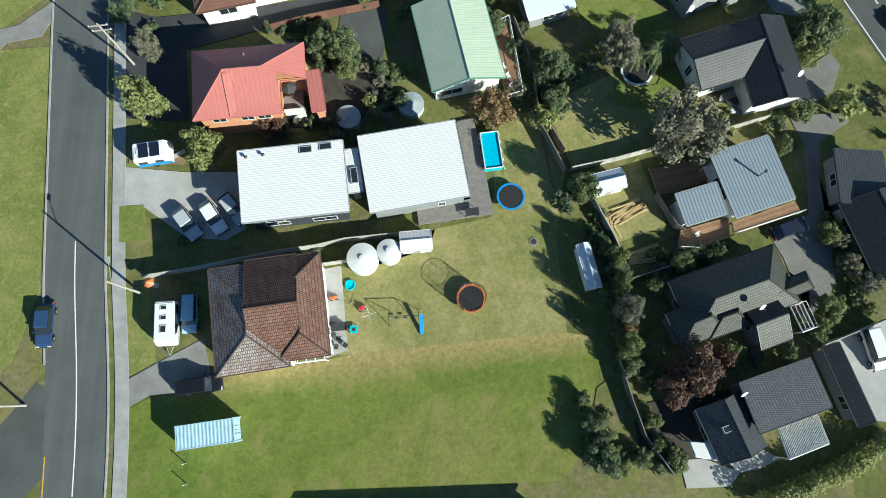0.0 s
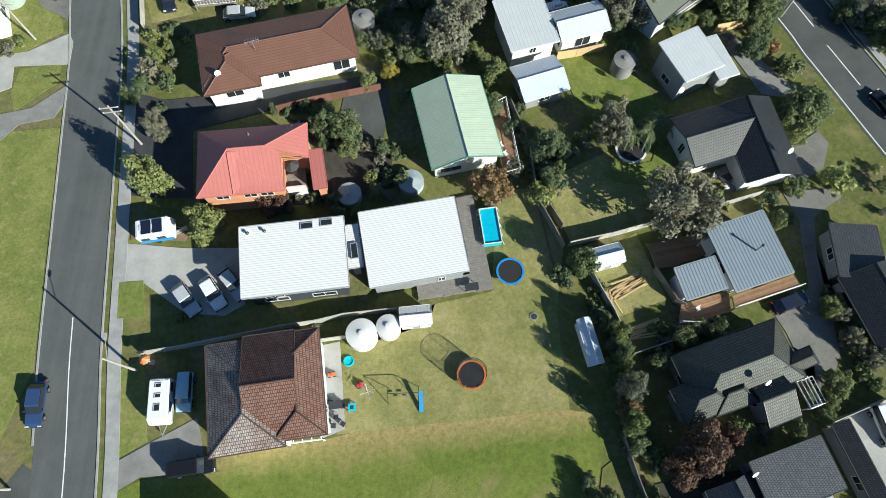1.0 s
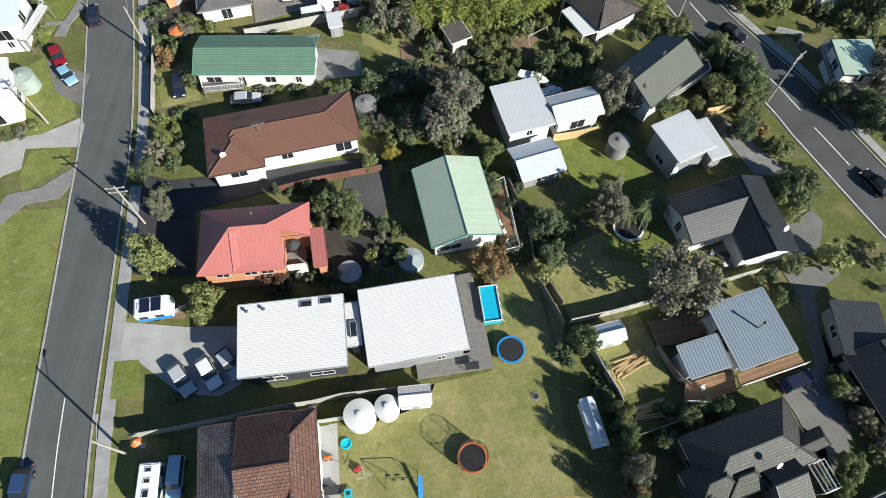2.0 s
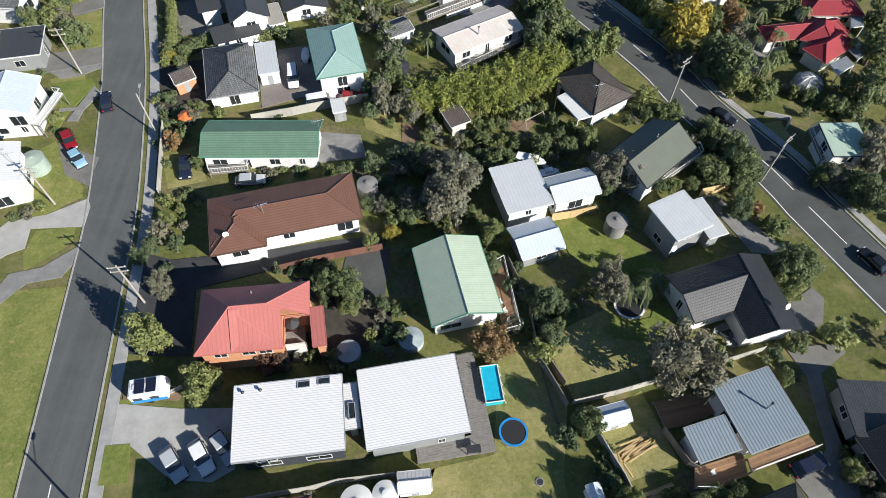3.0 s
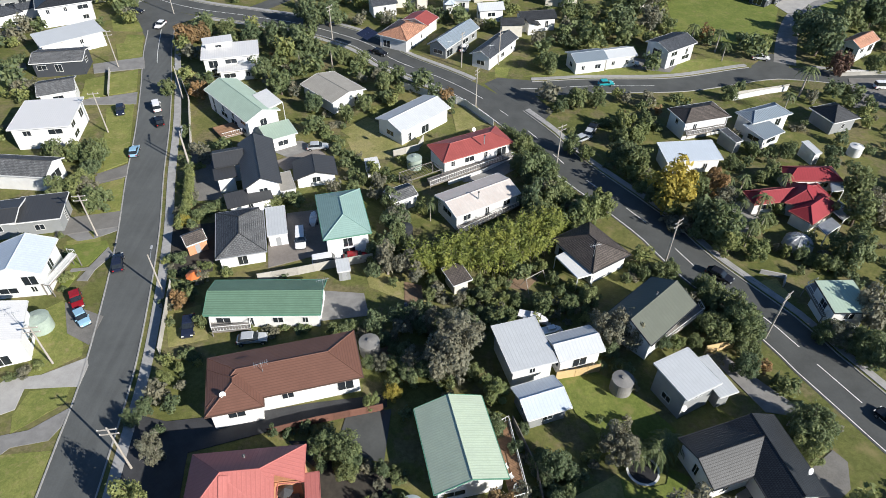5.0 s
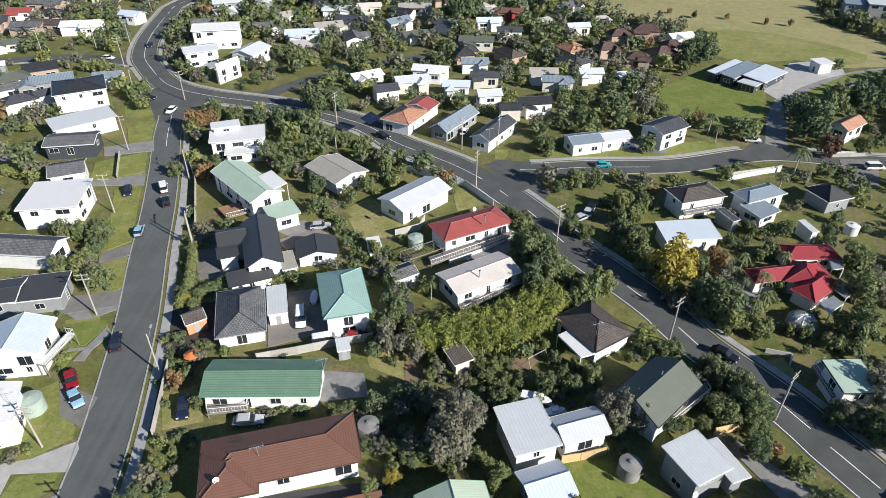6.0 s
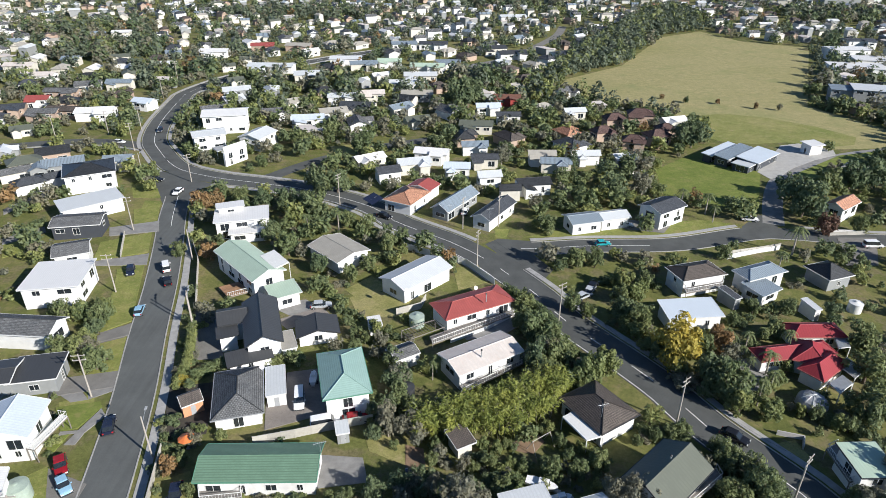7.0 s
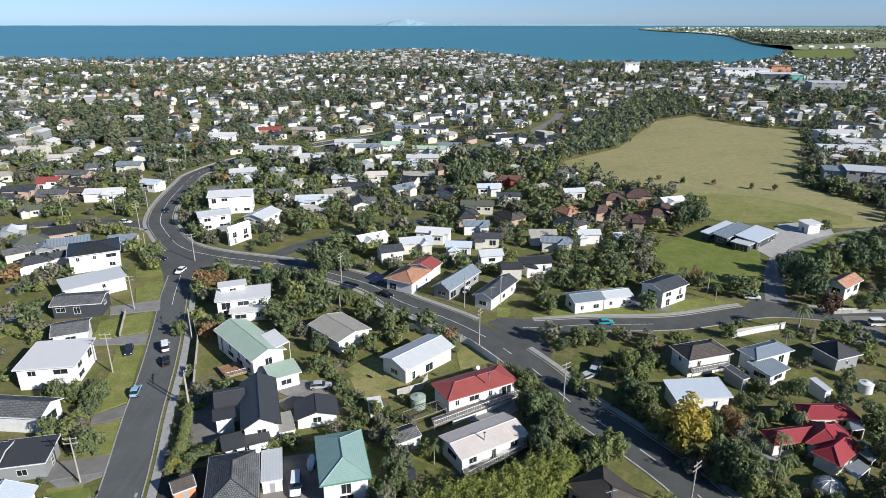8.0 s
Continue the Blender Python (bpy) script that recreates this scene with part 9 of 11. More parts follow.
KINDS = {
    "dark": ("dark", (1, 2, 3), 7, 1.0, 1.0, M_BARK, "dense dark green garden tree with a rounded crown", 0.72, "tree"),
    "mid": ("mid", (4, 5, 6), 7, 1.0, 1.0, M_BARK, "mid green leafy garden tree", 0.72, "tree"),
    "light": ("light", (7, 8), 6, 1.0, 1.0, M_BARK, "light yellow green bushy tree", 0.72, "tree"),
    "yellow": ("yellow", (9, 10), 6, 1.0, 1.0, M_BARK, "tree with golden yellow autumn leaves", 0.72, "tree"),
    "olive": ("olive", (11, 12), 9, 1.15, 1.15, M_BARK_G, "open grey green tree with pale branches", 0.55, "tree"),
    "copper": ("copper", (13, 26), 7, 1.0, 1.0, M_BARK, "dark copper leaved tree", 0.72, "tree"),
    "rust": ("rust", (14, 27), 7, 1.0, 1.0, M_BARK_G, "thinning rust brown autumn tree", 0.5, "tree"),
}
FAMILY = {}
for kind, (leaf, seeds, lobes, spread, tall, bark, label, hollow, name) in KINDS.items():
    many, size = 2100, 0.085
    FAMILY[kind] = [broadleaf(leaf, s, lobes + 9, many, size, spread, tall, bark, label, hollow, name) for s in seeds]
    if name == "tree":
        FAMILY[kind + " near"] = [broadleaf(leaf, s, lobes + 17, 5200, 0.058, spread, tall, bark, label, hollow, name) for s in seeds[:2]]
FAMILY["shrub"] = [broadleaf(k, s, 10, 1000, 0.12, 1.1, 0.5, label="low leafy garden shrub", name="shrub") for s, k in ((15, "mid"), (16, "dark"), (17, "light"), (22, "olive"))]
FAMILY["palm"] = [palm(s, "tall palm with arching fronds") for s in (20, 21)]
FAMILY["banana"] = [palm(s, "short palm with broad leaves", 12, 1.1) for s in (23,)]
FAMILY["cypress"] = [conifer(24, "dark", "slim dark cypress beside the road")]
FAMILY["norfolk"] = [conifer(25, "dark", "tall dark green conifer", 4.6, 0.9)]
PLANTED = []
COUNT = {}
for fam in FAMILY.values():
    for t in fam:
        t.location = (-60, -75, 0)


def plant(kind, x, y, r, tall=1.0):
    """One more plant of a family: crown radius r, at a turn and size of its own; the first uses the original."""
    if y < 62 and kind + " near" in FAMILY:
        kind += " near"
    fam = FAMILY[kind]
    k = COUNT.get(kind, 0)
    COUNT[kind] = k + 1
    turn = (k * 137.5 + x * 31) % 360
    m = pose(x, y, 0, 0, 0, turn) @ Matrix.Diagonal((r * (0.84 + 0.3 * ((k * 11) % 7) / 6), r * (0.86 + 0.28 * ((k * 5) % 8) / 7), r * tall * (0.92 + 0.16 * ((k * 7) % 5) / 4), 1))
    if k < len(fam):
        fam[k].matrix_basis = m
    else:
        copy_bare(fam[k % len(fam)], m)
    PLANTED.append((x, y, r))


def copy_bare(ob, m):
    old = ob.scale.copy()
    ob.scale = (1, 1, 1)
    c = copy_thing(ob, m)
    ob.scale = old
    return c


def hedge(label, pts, width, h, leaf="dark"):
    line = smoothed(pts, 0.8)
    rng = np.random.default_rng(len(PLANTED) + 77)
    ob = thing("hedge", pose(line[0].x, line[0].y, 0), label, "hedge")
    cs = [((p.x - line[0].x) + rng.normal() * 0.1, (p.y - line[0].y) + rng.normal() * 0.1, h * f) for p in line for f in (0.3, 0.72)]
    rs = [width * 0.5 * (0.9 + 0.3 * rng.random()) for _ in cs]
    part("leaves", leaf_mesh("leaves", leaf_arrays(rng, cs, rs, int(240 * len(line) * h), 0.15, hollow=0.6), LEAF[leaf]), None, ob)
    bm = bmesh.new()
    for p in line[::2]:
        rod(bm, p - line[0], p - line[0] + Vector((0, 0, h * 0.7)), 0.04, 0.015, 5)
    part("stems", bm, M_BARK, ob)
    return ob


def bamboo_thicket(label, outline):
    """Arching culms close together, with narrow leaves hanging from the upper part of each."""
    rng = np.random.default_rng(31)
    xs, ys = [p[0] for p in outline], [p[1] for p in outline]
    ob = thing("bamboo", pose(xs[0], ys[0], 0), label, "bamboo")
    bm, leaves = bmesh.new(), []
    made = 0
    while made < 430:
        x, y = rng.uniform(min(xs), max(xs)), rng.uniform(min(ys), max(ys))
        if not inside(x, y, outline):
            continue
        made += 1
        h, a, bend = 3.4 + 2.0 * rng.random(), 6.2832 * rng.random(), 0.5 + 1.1 * rng.random()
        root = np.array((x - xs[0], y - ys[0], 0))
        way = np.array((math.cos(a), math.sin(a), 0))
        top = root + way * bend + np.array((0, 0, h))
        knee = root + way * bend * 0.25 + np.array((0, 0, h * 0.6))
        if made % 2:
            rod(bm, root, knee, 0.03, 0.025, 3)
            rod(bm, knee, top, 0.025, 0.006, 3)
        n = 46
        f = 0.35 + 0.65 * rng.random(n) ** 0.7
        u = np.clip((f - 0.6) / 0.4, 0, 1)[:, None]
        p = np.where(f[:, None] < 0.6, root + (knee - root) * (f / 0.6)[:, None], knee + (top - knee) * u)
        d = rng.normal(size=(n, 3)) * np.array((1, 1, 0.5)) + way * 0.7
        d /= np.linalg.norm(d, axis=1, keepdims=True)
        ln = (0.35 + 0.4 * rng.random(n))[:, None]
        q = p + d * ln * 0.6
        tip = q + d * ln + np.array((0, 0, -0.25)) * ln
        side = np.cross(d, np.array((0, 0, 1.0)) + rng.normal(size=(n, 3)) * 0.6)
        side /= np.linalg.norm(side, axis=1, keepdims=True)
        leaves.append(np.stack([q - side * 0.11, q + side * 0.11, tip], 1))
        if made % 6 == 0:
            PLANTED.append((x, y, 1.0))
    part("culm", bm, M_BARK_G, ob)
    part("leaves", leaf_mesh("leaves", np.concatenate(leaves), LEAF["bamboo"]), None, ob)


def inside(x, y, poly):
    r = False
    for (xa, ya), (xb, yb) in zip(poly, poly[1:] + poly[:1]):
        if (ya > y) != (yb > y) and x < (xb - xa) * (y - ya) / (yb - ya) + xa:
            r = not r
    return r


plant('light', -34.0, 33.2, 2.9, 1.6)
plant('olive', -34.6, 40.3, 1.7, 2.0)
plant('light', -26.7, 28.2, 2.5, 1.2)
plant('rust', 7.2, 33.0, 2.9, 1.2)
plant('olive', 28.4, 29.8, 3.8, 1.2)
plant('banana', 27.0, 40.9, 2.6)
plant('banana', 28.6, 42.4, 2.4)
plant('olive', 21.8, 41.5, 2.5, 1.2)
plant('dark', 14.5, 38.8, 2.3, 1.2)
plant('mid', 14.9, 35.7, 1.4, 1.5)
plant('mid', 17.6, 23.4, 1.7, 1.9)
plant('shrub', 19.3, 20.5, 1.1)
plant('shrub', 20.0, 17.4, 1.2)
plant('light', 20.6, 15.2, 1.25, 2.3)
plant('mid', 20.9, 12.1, 1.35, 2.1)
plant('olive', 21.3, 8.9, 1.4, 2.3)
plant('light', 21.6, 5.4, 1.4, 2.1)
plant('shrub', 23.8, 2.3, 1.3)
plant('copper', 28.5, 1.5, 3.2, 1.2)
plant('copper', 26.6, -0.3, 1.8, 1.2)
plant('copper', 32.4, 3.5, 1.5, 1.2)
plant('mid', 33.3, 4.9, 1.3, 1.2)
plant('shrub', 36.1, 4.5, 1.1)
plant('mid', 39.7, 4.8, 1.1, 1.2)
plant('dark', 46.4, 42.5, 2.1, 1.2)
plant('mid', 47.6, 45.9, 2.0, 1.2)
plant('light', 45.9, 18.3, 1.3, 1.2)
plant('olive', 47.4, 14.7, 1.3, 1.2)
plant('light', 44.9, 9.3, 1.7, 1.2)
plant('mid', 49.0, 16.4, 1.2, 1.2)
plant('light', 17.6, -4.6, 1.7, 0.5)
plant('light', 17.2, -6.6, 1.2, 0.5)
plant('shrub', 19.0, -2.2, 0.7)
plant('mid', 18.6, -7.2, 1.2, 0.6)
plant('mid', 22.5, -6.8, 1.3, 0.9)
plant('light', 20.7, -7.6, 1.1, 0.8)
plant('shrub', 23.8, -3.2, 1.1)
plant('shrub', 22.4, -2.3, 1.0)
plant('mid', 28.7, 14.9, 1.4, 1.2)
plant('light', 32.0, 15.6, 1.2, 1.2)
plant('mid', 25.3, 12.3, 1.4, 1.2)
plant('shrub', 26.7, 14.4, 1.2)
plant('mid', -11.8, 41.8, 2.1, 1.2)
plant('mid', -14.3, 41.8, 1.7, 1.2)
plant('mid', -10.8, 38.8, 1.4, 1.2)
plant('copper', -20.2, 30.4, 1.7, 1.2)
plant('olive', -18.4, 31.2, 1.1, 1.2)
plant('shrub', -15.1, 32.0, 1.0)
plant('banana', -7.2, 33.1, 1.4)
plant('mid', 42.0, 29.3, 1.2, 1.2)
plant('mid', 44.7, 33.2, 1.4, 1.2)
plant('shrub', 42.2, 32.7, 1.2)
plant('rust', 21.4, 6.5, 1.4, 1.2)
plant('shrub', -29.4, 17.0, 0.7)
plant('shrub', -13.7, 16.2, 0.7)
plant('olive', 2.1, 55.5, 3.9, 1.2)
plant('olive', -0.1, 54.4, 2.3, 1.2)
plant('light', 7.6, 50.2, 2.0, 1.2)
plant('yellow', -6.1, 50.2, 1.4, 1.2)
plant('light', -9.2, 48.6, 1.2, 1.2)
plant('olive', 24.7, 59.3, 2.8, 1.2)
plant('mid', 44.4, 61.6, 3.2, 1.2)
plant('mid', 41.9, 66.4, 2.1, 1.2)
plant('palm', 45.8, 46.0, 1.6)
plant('mid', 46.9, 43.1, 2.5, 1.2)
plant('light', 45.6, 41.1, 1.8, 1.2)
plant('banana', 24.7, 41.2, 1.9)
plant('light', 22.2, 43.1, 1.8, 1.2)
plant('cypress', 46.5, 52.7, 0.9)
plant('dark', 42.9, 54.2, 2.0, 1.2)
plant('dark', 7.3, 45.4, 1.5, 1.2)
plant('dark', 11.1, 45.0, 0.9, 1.2)
plant('dark', -2.9, 64.4, 2.1, 1.2)
plant('dark', -5.7, 63.8, 1.8, 1.2)
plant('dark', -9.6, 62.5, 1.9, 1.2)
plant('mid', 8.6, 62.9, 1.8, 1.2)
plant('mid', 15.3, 66.5, 1.5, 1.2)
plant('banana', 23.0, 55.2, 1.1)
plant('banana', 25.4, 55.7, 1.1)
plant('dark', -39.3, 45.9, 1.0, 1.2)
plant('palm', 85.2, 135.0, 2.4)
plant('mid', 31.8, 129.2, 2.5, 1.2)
plant('mid', 35.8, 128.6, 2.2, 1.2)
plant('shrub', 36.8, 121.4, 1.3)
plant('shrub', 37.4, 116.4, 1.2)
plant('shrub', 28.6, 118.6, 1.0)
plant('palm', 64.4, 95.6, 1.6)
plant('palm', 58.0, 89.4, 1.7)
plant('palm', 56.6, 95.4, 1.6)
plant('palm', 67.6, 163.2, 2.0)
plant('palm', 73.0, 159.0, 2.0)
plant('light', -78.2, 107.6, 1.7, 1.3)
plant('olive', -75.6, 106.9, 1.6, 1.2)
plant('light', -73.0, 107.4, 1.9, 1.3)
plant('mid', -70.4, 108.2, 1.8, 1.3)
plant('light', -68.0, 108.0, 1.7, 1.4)
plant('mid', -69.2, 104.4, 1.3, 1.3)
plant('light', -70.4, 95.0, 1.6, 1.2)
plant('light', -67.2, 97.2, 1.9, 1.3)
plant('olive', -65.0, 94.4, 1.8, 1.2)
plant('light', -63.2, 92.8, 1.6, 1.2)
plant('shrub', -60.0, 72.6, 0.9)
plant('shrub', -59.4, 70.4, 0.7)
plant('shrub', -61.8, 78.6, 0.9)
plant('shrub', -56.3, 55.2, 0.9)
plant('shrub', -57.8, 54.2, 1.0)
plant('shrub', -59.4, 53.2, 0.8)
plant('dark', -38.8, 47.9, 1.2, 1.2)
plant('dark', -40.4, 46.3, 1.0, 1.2)
plant('shrub', -35.9, 44.8, 1.0)
plant('mid', -76.0, 106.8, 2.3, 1.2)
plant('mid', -72.5, 106.9, 2.1, 1.2)
plant('mid', -68.4, 106.1, 2.3, 1.2)
plant('mid', -69.9, 93.6, 2.4, 1.2)
plant('light', -66.8, 94.3, 2.2, 1.2)
plant('mid', -62.0, 90.8, 2.3, 1.2)
plant('dark', -67.3, 102.1, 1.7, 1.2)
plant('dark', -69.8, 79.7, 1.5, 1.2)
plant('shrub', -60.1, 72.5, 1.2)
plant('shrub', -63.9, 78.8, 0.9)
plant('rust', -39.6, 66.8, 1.7, 1.2)
plant('mid', -38.6, 68.7, 1.2, 1.2)
plant('mid', -35.2, 63.0, 1.1, 1.2)
plant('light', -37.3, 52.3, 1.2, 1.2)
plant('light', -36.1, 54.3, 0.8, 1.2)
plant('shrub', -42.0, 71.0, 1.1)
plant('shrub', -41.0, 74.1, 1.1)
plant('shrub', -34.7, 74.2, 1.1)
plant('yellow', -44.9, 86.6, 1.2, 1.2)
plant('shrub', -24.5, 61.5, 1.0)
plant('mid', -15.7, 61.5, 1.0, 1.2)
plant('mid', -12.8, 62.1, 1.0, 1.2)
plant('dark', -7.0, 86.4, 2.1, 1.2)
plant('olive', -8.3, 74.2, 2.3, 1.2)
plant('olive', -4.7, 73.8, 2.1, 1.2)
plant('dark', -10.1, 73.7, 1.6, 1.2)
plant('mid', -5.4, 79.6, 1.9, 1.2)
plant('palm', -1.5, 88.0, 1.2)
plant('palm', -0.8, 90.2, 1.2)
plant('mid', 15.5, 103.4, 2.3, 1.2)
plant('mid', 18.1, 99.3, 3.1, 1.2)
plant('mid', 21.4, 96.0, 2.6, 1.2)
plant('dark', 16.3, 90.5, 2.9, 1.2)
plant('mid', 19.1, 87.7, 2.3, 1.2)
plant('banana', 23.4, 96.8, 1.7)
plant('light', 26.6, 87.2, 3.1, 1.2)
plant('mid', 23.7, 86.0, 2.5, 1.2)
plant('light', 29.7, 90.1, 2.4, 1.2)
plant('mid', 17.0, 109.4, 2.6, 1.2)
plant('yellow', 43.5, 93.7, 4.4, 1.2)
plant('dark', 46.1, 86.8, 3.5, 1.2)
plant('mid', 48.1, 81.4, 3.2, 1.2)
plant('light', 48.8, 79.2, 2.4, 1.2)
plant('palm', 52.9, 81.4, 1.7)
plant('palm', 56.1, 84.2, 1.7)
plant('light', 53.4, 78.4, 2.1, 1.2)
plant('mid', 74.1, 87.0, 3.5, 1.2)
plant('olive', 63.6, 62.3, 3.0, 1.2)
plant('mid', 69.2, 76.9, 3.1, 1.2)
plant('rust', 52.4, 97.0, 2.3, 1.2)
plant('mid', 39.9, 104.6, 2.8, 1.2)
plant('dark', 37.2, 106.8, 2.6, 1.2)
plant('mid', 53.6, 105.6, 1.5, 1.2)
plant('mid', 48.6, 95.7, 2.1, 1.2)
plant('olive', 26.8, 60.0, 2.5, 1.2)
plant('dark', 24.6, 57.2, 1.6, 1.2)
plant('mid', 43.8, 64.7, 2.4, 1.2)
plant('mid', 41.8, 68.0, 2.1, 1.2)
plant('mid', 41.1, 60.4, 2.2, 1.2)
plant('mid', 43.9, 58.9, 2.1, 1.2)
plant('mid', 39.5, 62.5, 1.4, 1.2)
plant('dark', 31.9, 59.0, 1.5, 1.2)
plant('light', 34.4, 58.7, 1.3, 1.2)
plant('mid', 37.0, 59.2, 1.3, 1.2)
plant('mid', 19.5, 65.6, 1.5, 1.2)
plant('mid', 16.0, 65.4, 1.7, 1.2)
plant('mid', 23.2, 67.7, 1.7, 1.2)
plant('mid', 10.8, 63.8, 1.5, 1.2)
plant('dark', 7.4, 64.0, 1.4, 1.2)
plant('mid', 62.5, 65.6, 1.7, 1.2)
plant('olive', 58.3, 59.6, 2.0, 1.2)
plant('dark', 60.8, 57.5, 2.0, 1.2)
plant('mid', -63.3, 134.7, 1.9, 1.2)
plant('rust', -62.9, 162.1, 2.5, 1.2)
plant('mid', -62.2, 167.1, 2.3, 1.2)
plant('rust', -66.1, 160.2, 3.1, 1.2)
plant('rust', -55.1, 132.6, 2.1, 1.2)
plant('mid', -57.0, 166.1, 2.6, 1.2)
plant('dark', -49.7, 163.1, 2.9, 1.2)
plant('dark', -43.9, 162.1, 3.1, 1.2)
plant('dark', -37.0, 159.2, 3.4, 1.2)
plant('dark', -37.3, 173.3, 4.3, 1.2)
plant('dark', -30.8, 174.4, 4.0, 1.2)
plant('palm', -34.5, 146.9, 1.7)
plant('palm', -26.8, 148.5, 1.7)
plant('mid', -24.3, 150.3, 2.1, 1.2)
plant('mid', -19.6, 148.6, 2.1, 1.2)
plant('dark', -42.6, 141.4, 2.8, 1.2)
plant('mid', -36.9, 134.8, 3.0, 1.2)
plant('mid', -12.8, 136.2, 2.4, 1.2)
plant('mid', -10.4, 140.6, 2.0, 1.2)
plant('dark', -28.8, 127.3, 2.1, 1.2)
plant('mid', -20.4, 122.3, 2.0, 1.2)
plant('mid', -17.2, 127.3, 2.1, 1.2)
plant('dark', -12.4, 131.2, 1.6, 1.2)
plant('mid', 27.7, 146.9, 2.6, 1.2)
plant('mid', 37.9, 112.7, 2.1, 1.2)
plant('light', 44.1, 117.6, 1.9, 1.2)
plant('palm', 77.8, 126.6, 1.8)
plant('dark', 98.6, 157.3, 5.2, 1.2)
plant('dark', 102.6, 170.1, 3.9, 1.2)
plant('mid', 113.4, 172.2, 4.6, 1.2)
plant('dark', 121.9, 175.5, 5.0, 1.2)
plant('dark', 130.3, 177.7, 4.4, 1.2)
plant('copper', 99.8, 145.3, 3.2, 1.2)
plant('mid', 108.7, 147.8, 2.3, 1.2)
plant('norfolk', 42.2, 191.8, 2.6)
plant('dark', 23.8, 208.0, 2.4, 1.2)
plant('olive', 20.0, 199.2, 3.0, 1.2)
plant('dark', 49.8, 169.1, 4.2, 1.2)
plant('olive', 59.1, 172.3, 3.3, 1.2)
plant('dark', 89.4, 216.9, 4.9, 1.2)
plant('dark', 85.6, 217.1, 4.1, 1.2)
plant('mid', 54.4, 124.1, 1.3, 1.2)
plant('mid', 67.7, 133.3, 1.9, 1.2)
plant('dark', 11.3, 269.5, 6.4, 1.2)
plant('mid', -28.2, 207.7, 3.9, 1.2)
plant('mid', -40.6, 223.8, 3.3, 1.2)
plant('mid', -48.1, 214.0, 3.2, 1.2)
plant('mid', -68.4, 211.0, 2.4, 1.2)
plant('mid', -89.8, 220.6, 2.5, 1.2)
plant('mid', -87.8, 209.6, 2.0, 1.2)
plant('mid', -58.7, 196.6, 2.2, 1.2)
plant('palm', 73.1, 153.8, 1.5)
plant('rust', 100.6, 286.6, 1.2, 1.2)
plant('dark', 108.8, 279.2, 1.6, 1.1)
plant('rust', 122.4, 277.2, 1.2, 1.2)
plant('rust', 135.9, 269.3, 1.3, 1.2)
plant('olive', 144.7, 266.5, 1.2, 1.2)
plant('shrub', 18.3, 18.9, 0.9)
plant('dark', 19.0, 17.6, 1.0, 1.2)
plant('mid', 19.7, 16.3, 1.1, 1.2)
plant('shrub', 20.6, 15.1, 1.2)
plant('dark', 20.9, 13.8, 1.3, 1.2)
plant('mid', 21.1, 12.6, 1.4, 1.2)
plant('shrub', 20.3, 11.4, 1.4)
plant('dark', 20.6, 10.3, 0.9, 1.2)
plant('mid', 20.9, 9.0, 1.0, 1.2)
plant('shrub', 21.4, 7.7, 1.1)
plant('dark', 21.7, 6.3, 1.1, 1.2)
plant('mid', 22.1, 5.0, 1.2, 1.2)
plant('shrub', 21.6, 3.7, 1.3)
plant('dark', 22.1, 3.2, 1.4, 1.2)
plant('mid', 23.0, 2.0, 0.8, 1.2)
plant('shrub', 23.7, 0.7, 0.9)
plant('dark', 16.4, -0.4, 1.0, 1.2)
plant('shrub', 16.9, -1.7, 1.1)
plant('dark', 17.2, -2.9, 1.2, 1.2)
plant('shrub', 17.7, -4.2, 1.3)
plant('dark', 18.1, -5.1, 1.4, 1.2)
plant('shrub', 18.8, -5.9, 1.6)
plant('dark', 18.2, -6.7, 1.7, 1.2)
plant('shrub', 19.1, -7.6, 1.0)
plant('shrub', 23.4, -1.6, 0.8)
plant('mid', 23.7, -2.9, 0.9, 1.2)
plant('shrub', 24.2, -4.1, 1.0)
plant('mid', 24.5, -5.3, 1.1, 1.2)
plant('shrub', 25.2, -6.1, 1.2)
plant('mid', 25.7, -6.7, 1.3, 1.2)
plant('shrub', 25.4, -7.5, 1.4)
plant('shrub', 25.2, 15.9, 0.8)
plant('mid', 26.7, 15.9, 0.9, 1.2)
plant('shrub', 28.5, 15.9, 1.0)
plant('mid', 30.0, 15.9, 1.1, 1.2)
plant('shrub', 31.5, 16.1, 1.2)
plant('mid', 32.6, 16.1, 1.3, 1.2)
plant('shrub', 32.9, 16.3, 1.4)
plant('mid', 41.7, 8.7, 0.9, 1.2)
plant('shrub', 43.0, 8.2, 1.0)
plant('mid', 43.9, 7.6, 1.1, 1.2)
plant('shrub', 43.6, 7.0, 1.2)
plant('mid', 42.9, 6.4, 1.2, 1.2)
plant('shrub', 46.4, 20.5, 0.9)
plant('light', 46.7, 19.0, 0.9, 1.2)
plant('olive', 47.1, 17.6, 1.0, 1.2)
plant('shrub', 48.1, 15.9, 1.1)
plant('light', 48.8, 14.0, 1.2, 1.2)
plant('olive', 49.5, 12.3, 1.3, 1.2)
plant('shrub', 48.9, 10.8, 1.4)
plant('light', 49.5, 9.3, 0.8, 1.2)
plant('dark', 12.0, 40.5, 1.1, 1.2)
plant('shrub', 12.4, 39.2, 1.2)
plant('dark', 12.8, 37.6, 1.3, 1.2)
plant('shrub', 13.4, 36.6, 1.4)
plant('dark', 14.0, 35.2, 1.5, 1.2)
plant('shrub', 14.8, 34.3, 1.6)
plant('shrub', -23.2, 31.9, 0.7)
plant('dark', -20.2, 32.2, 0.7, 1.2)
plant('shrub', -17.3, 32.6, 0.8)
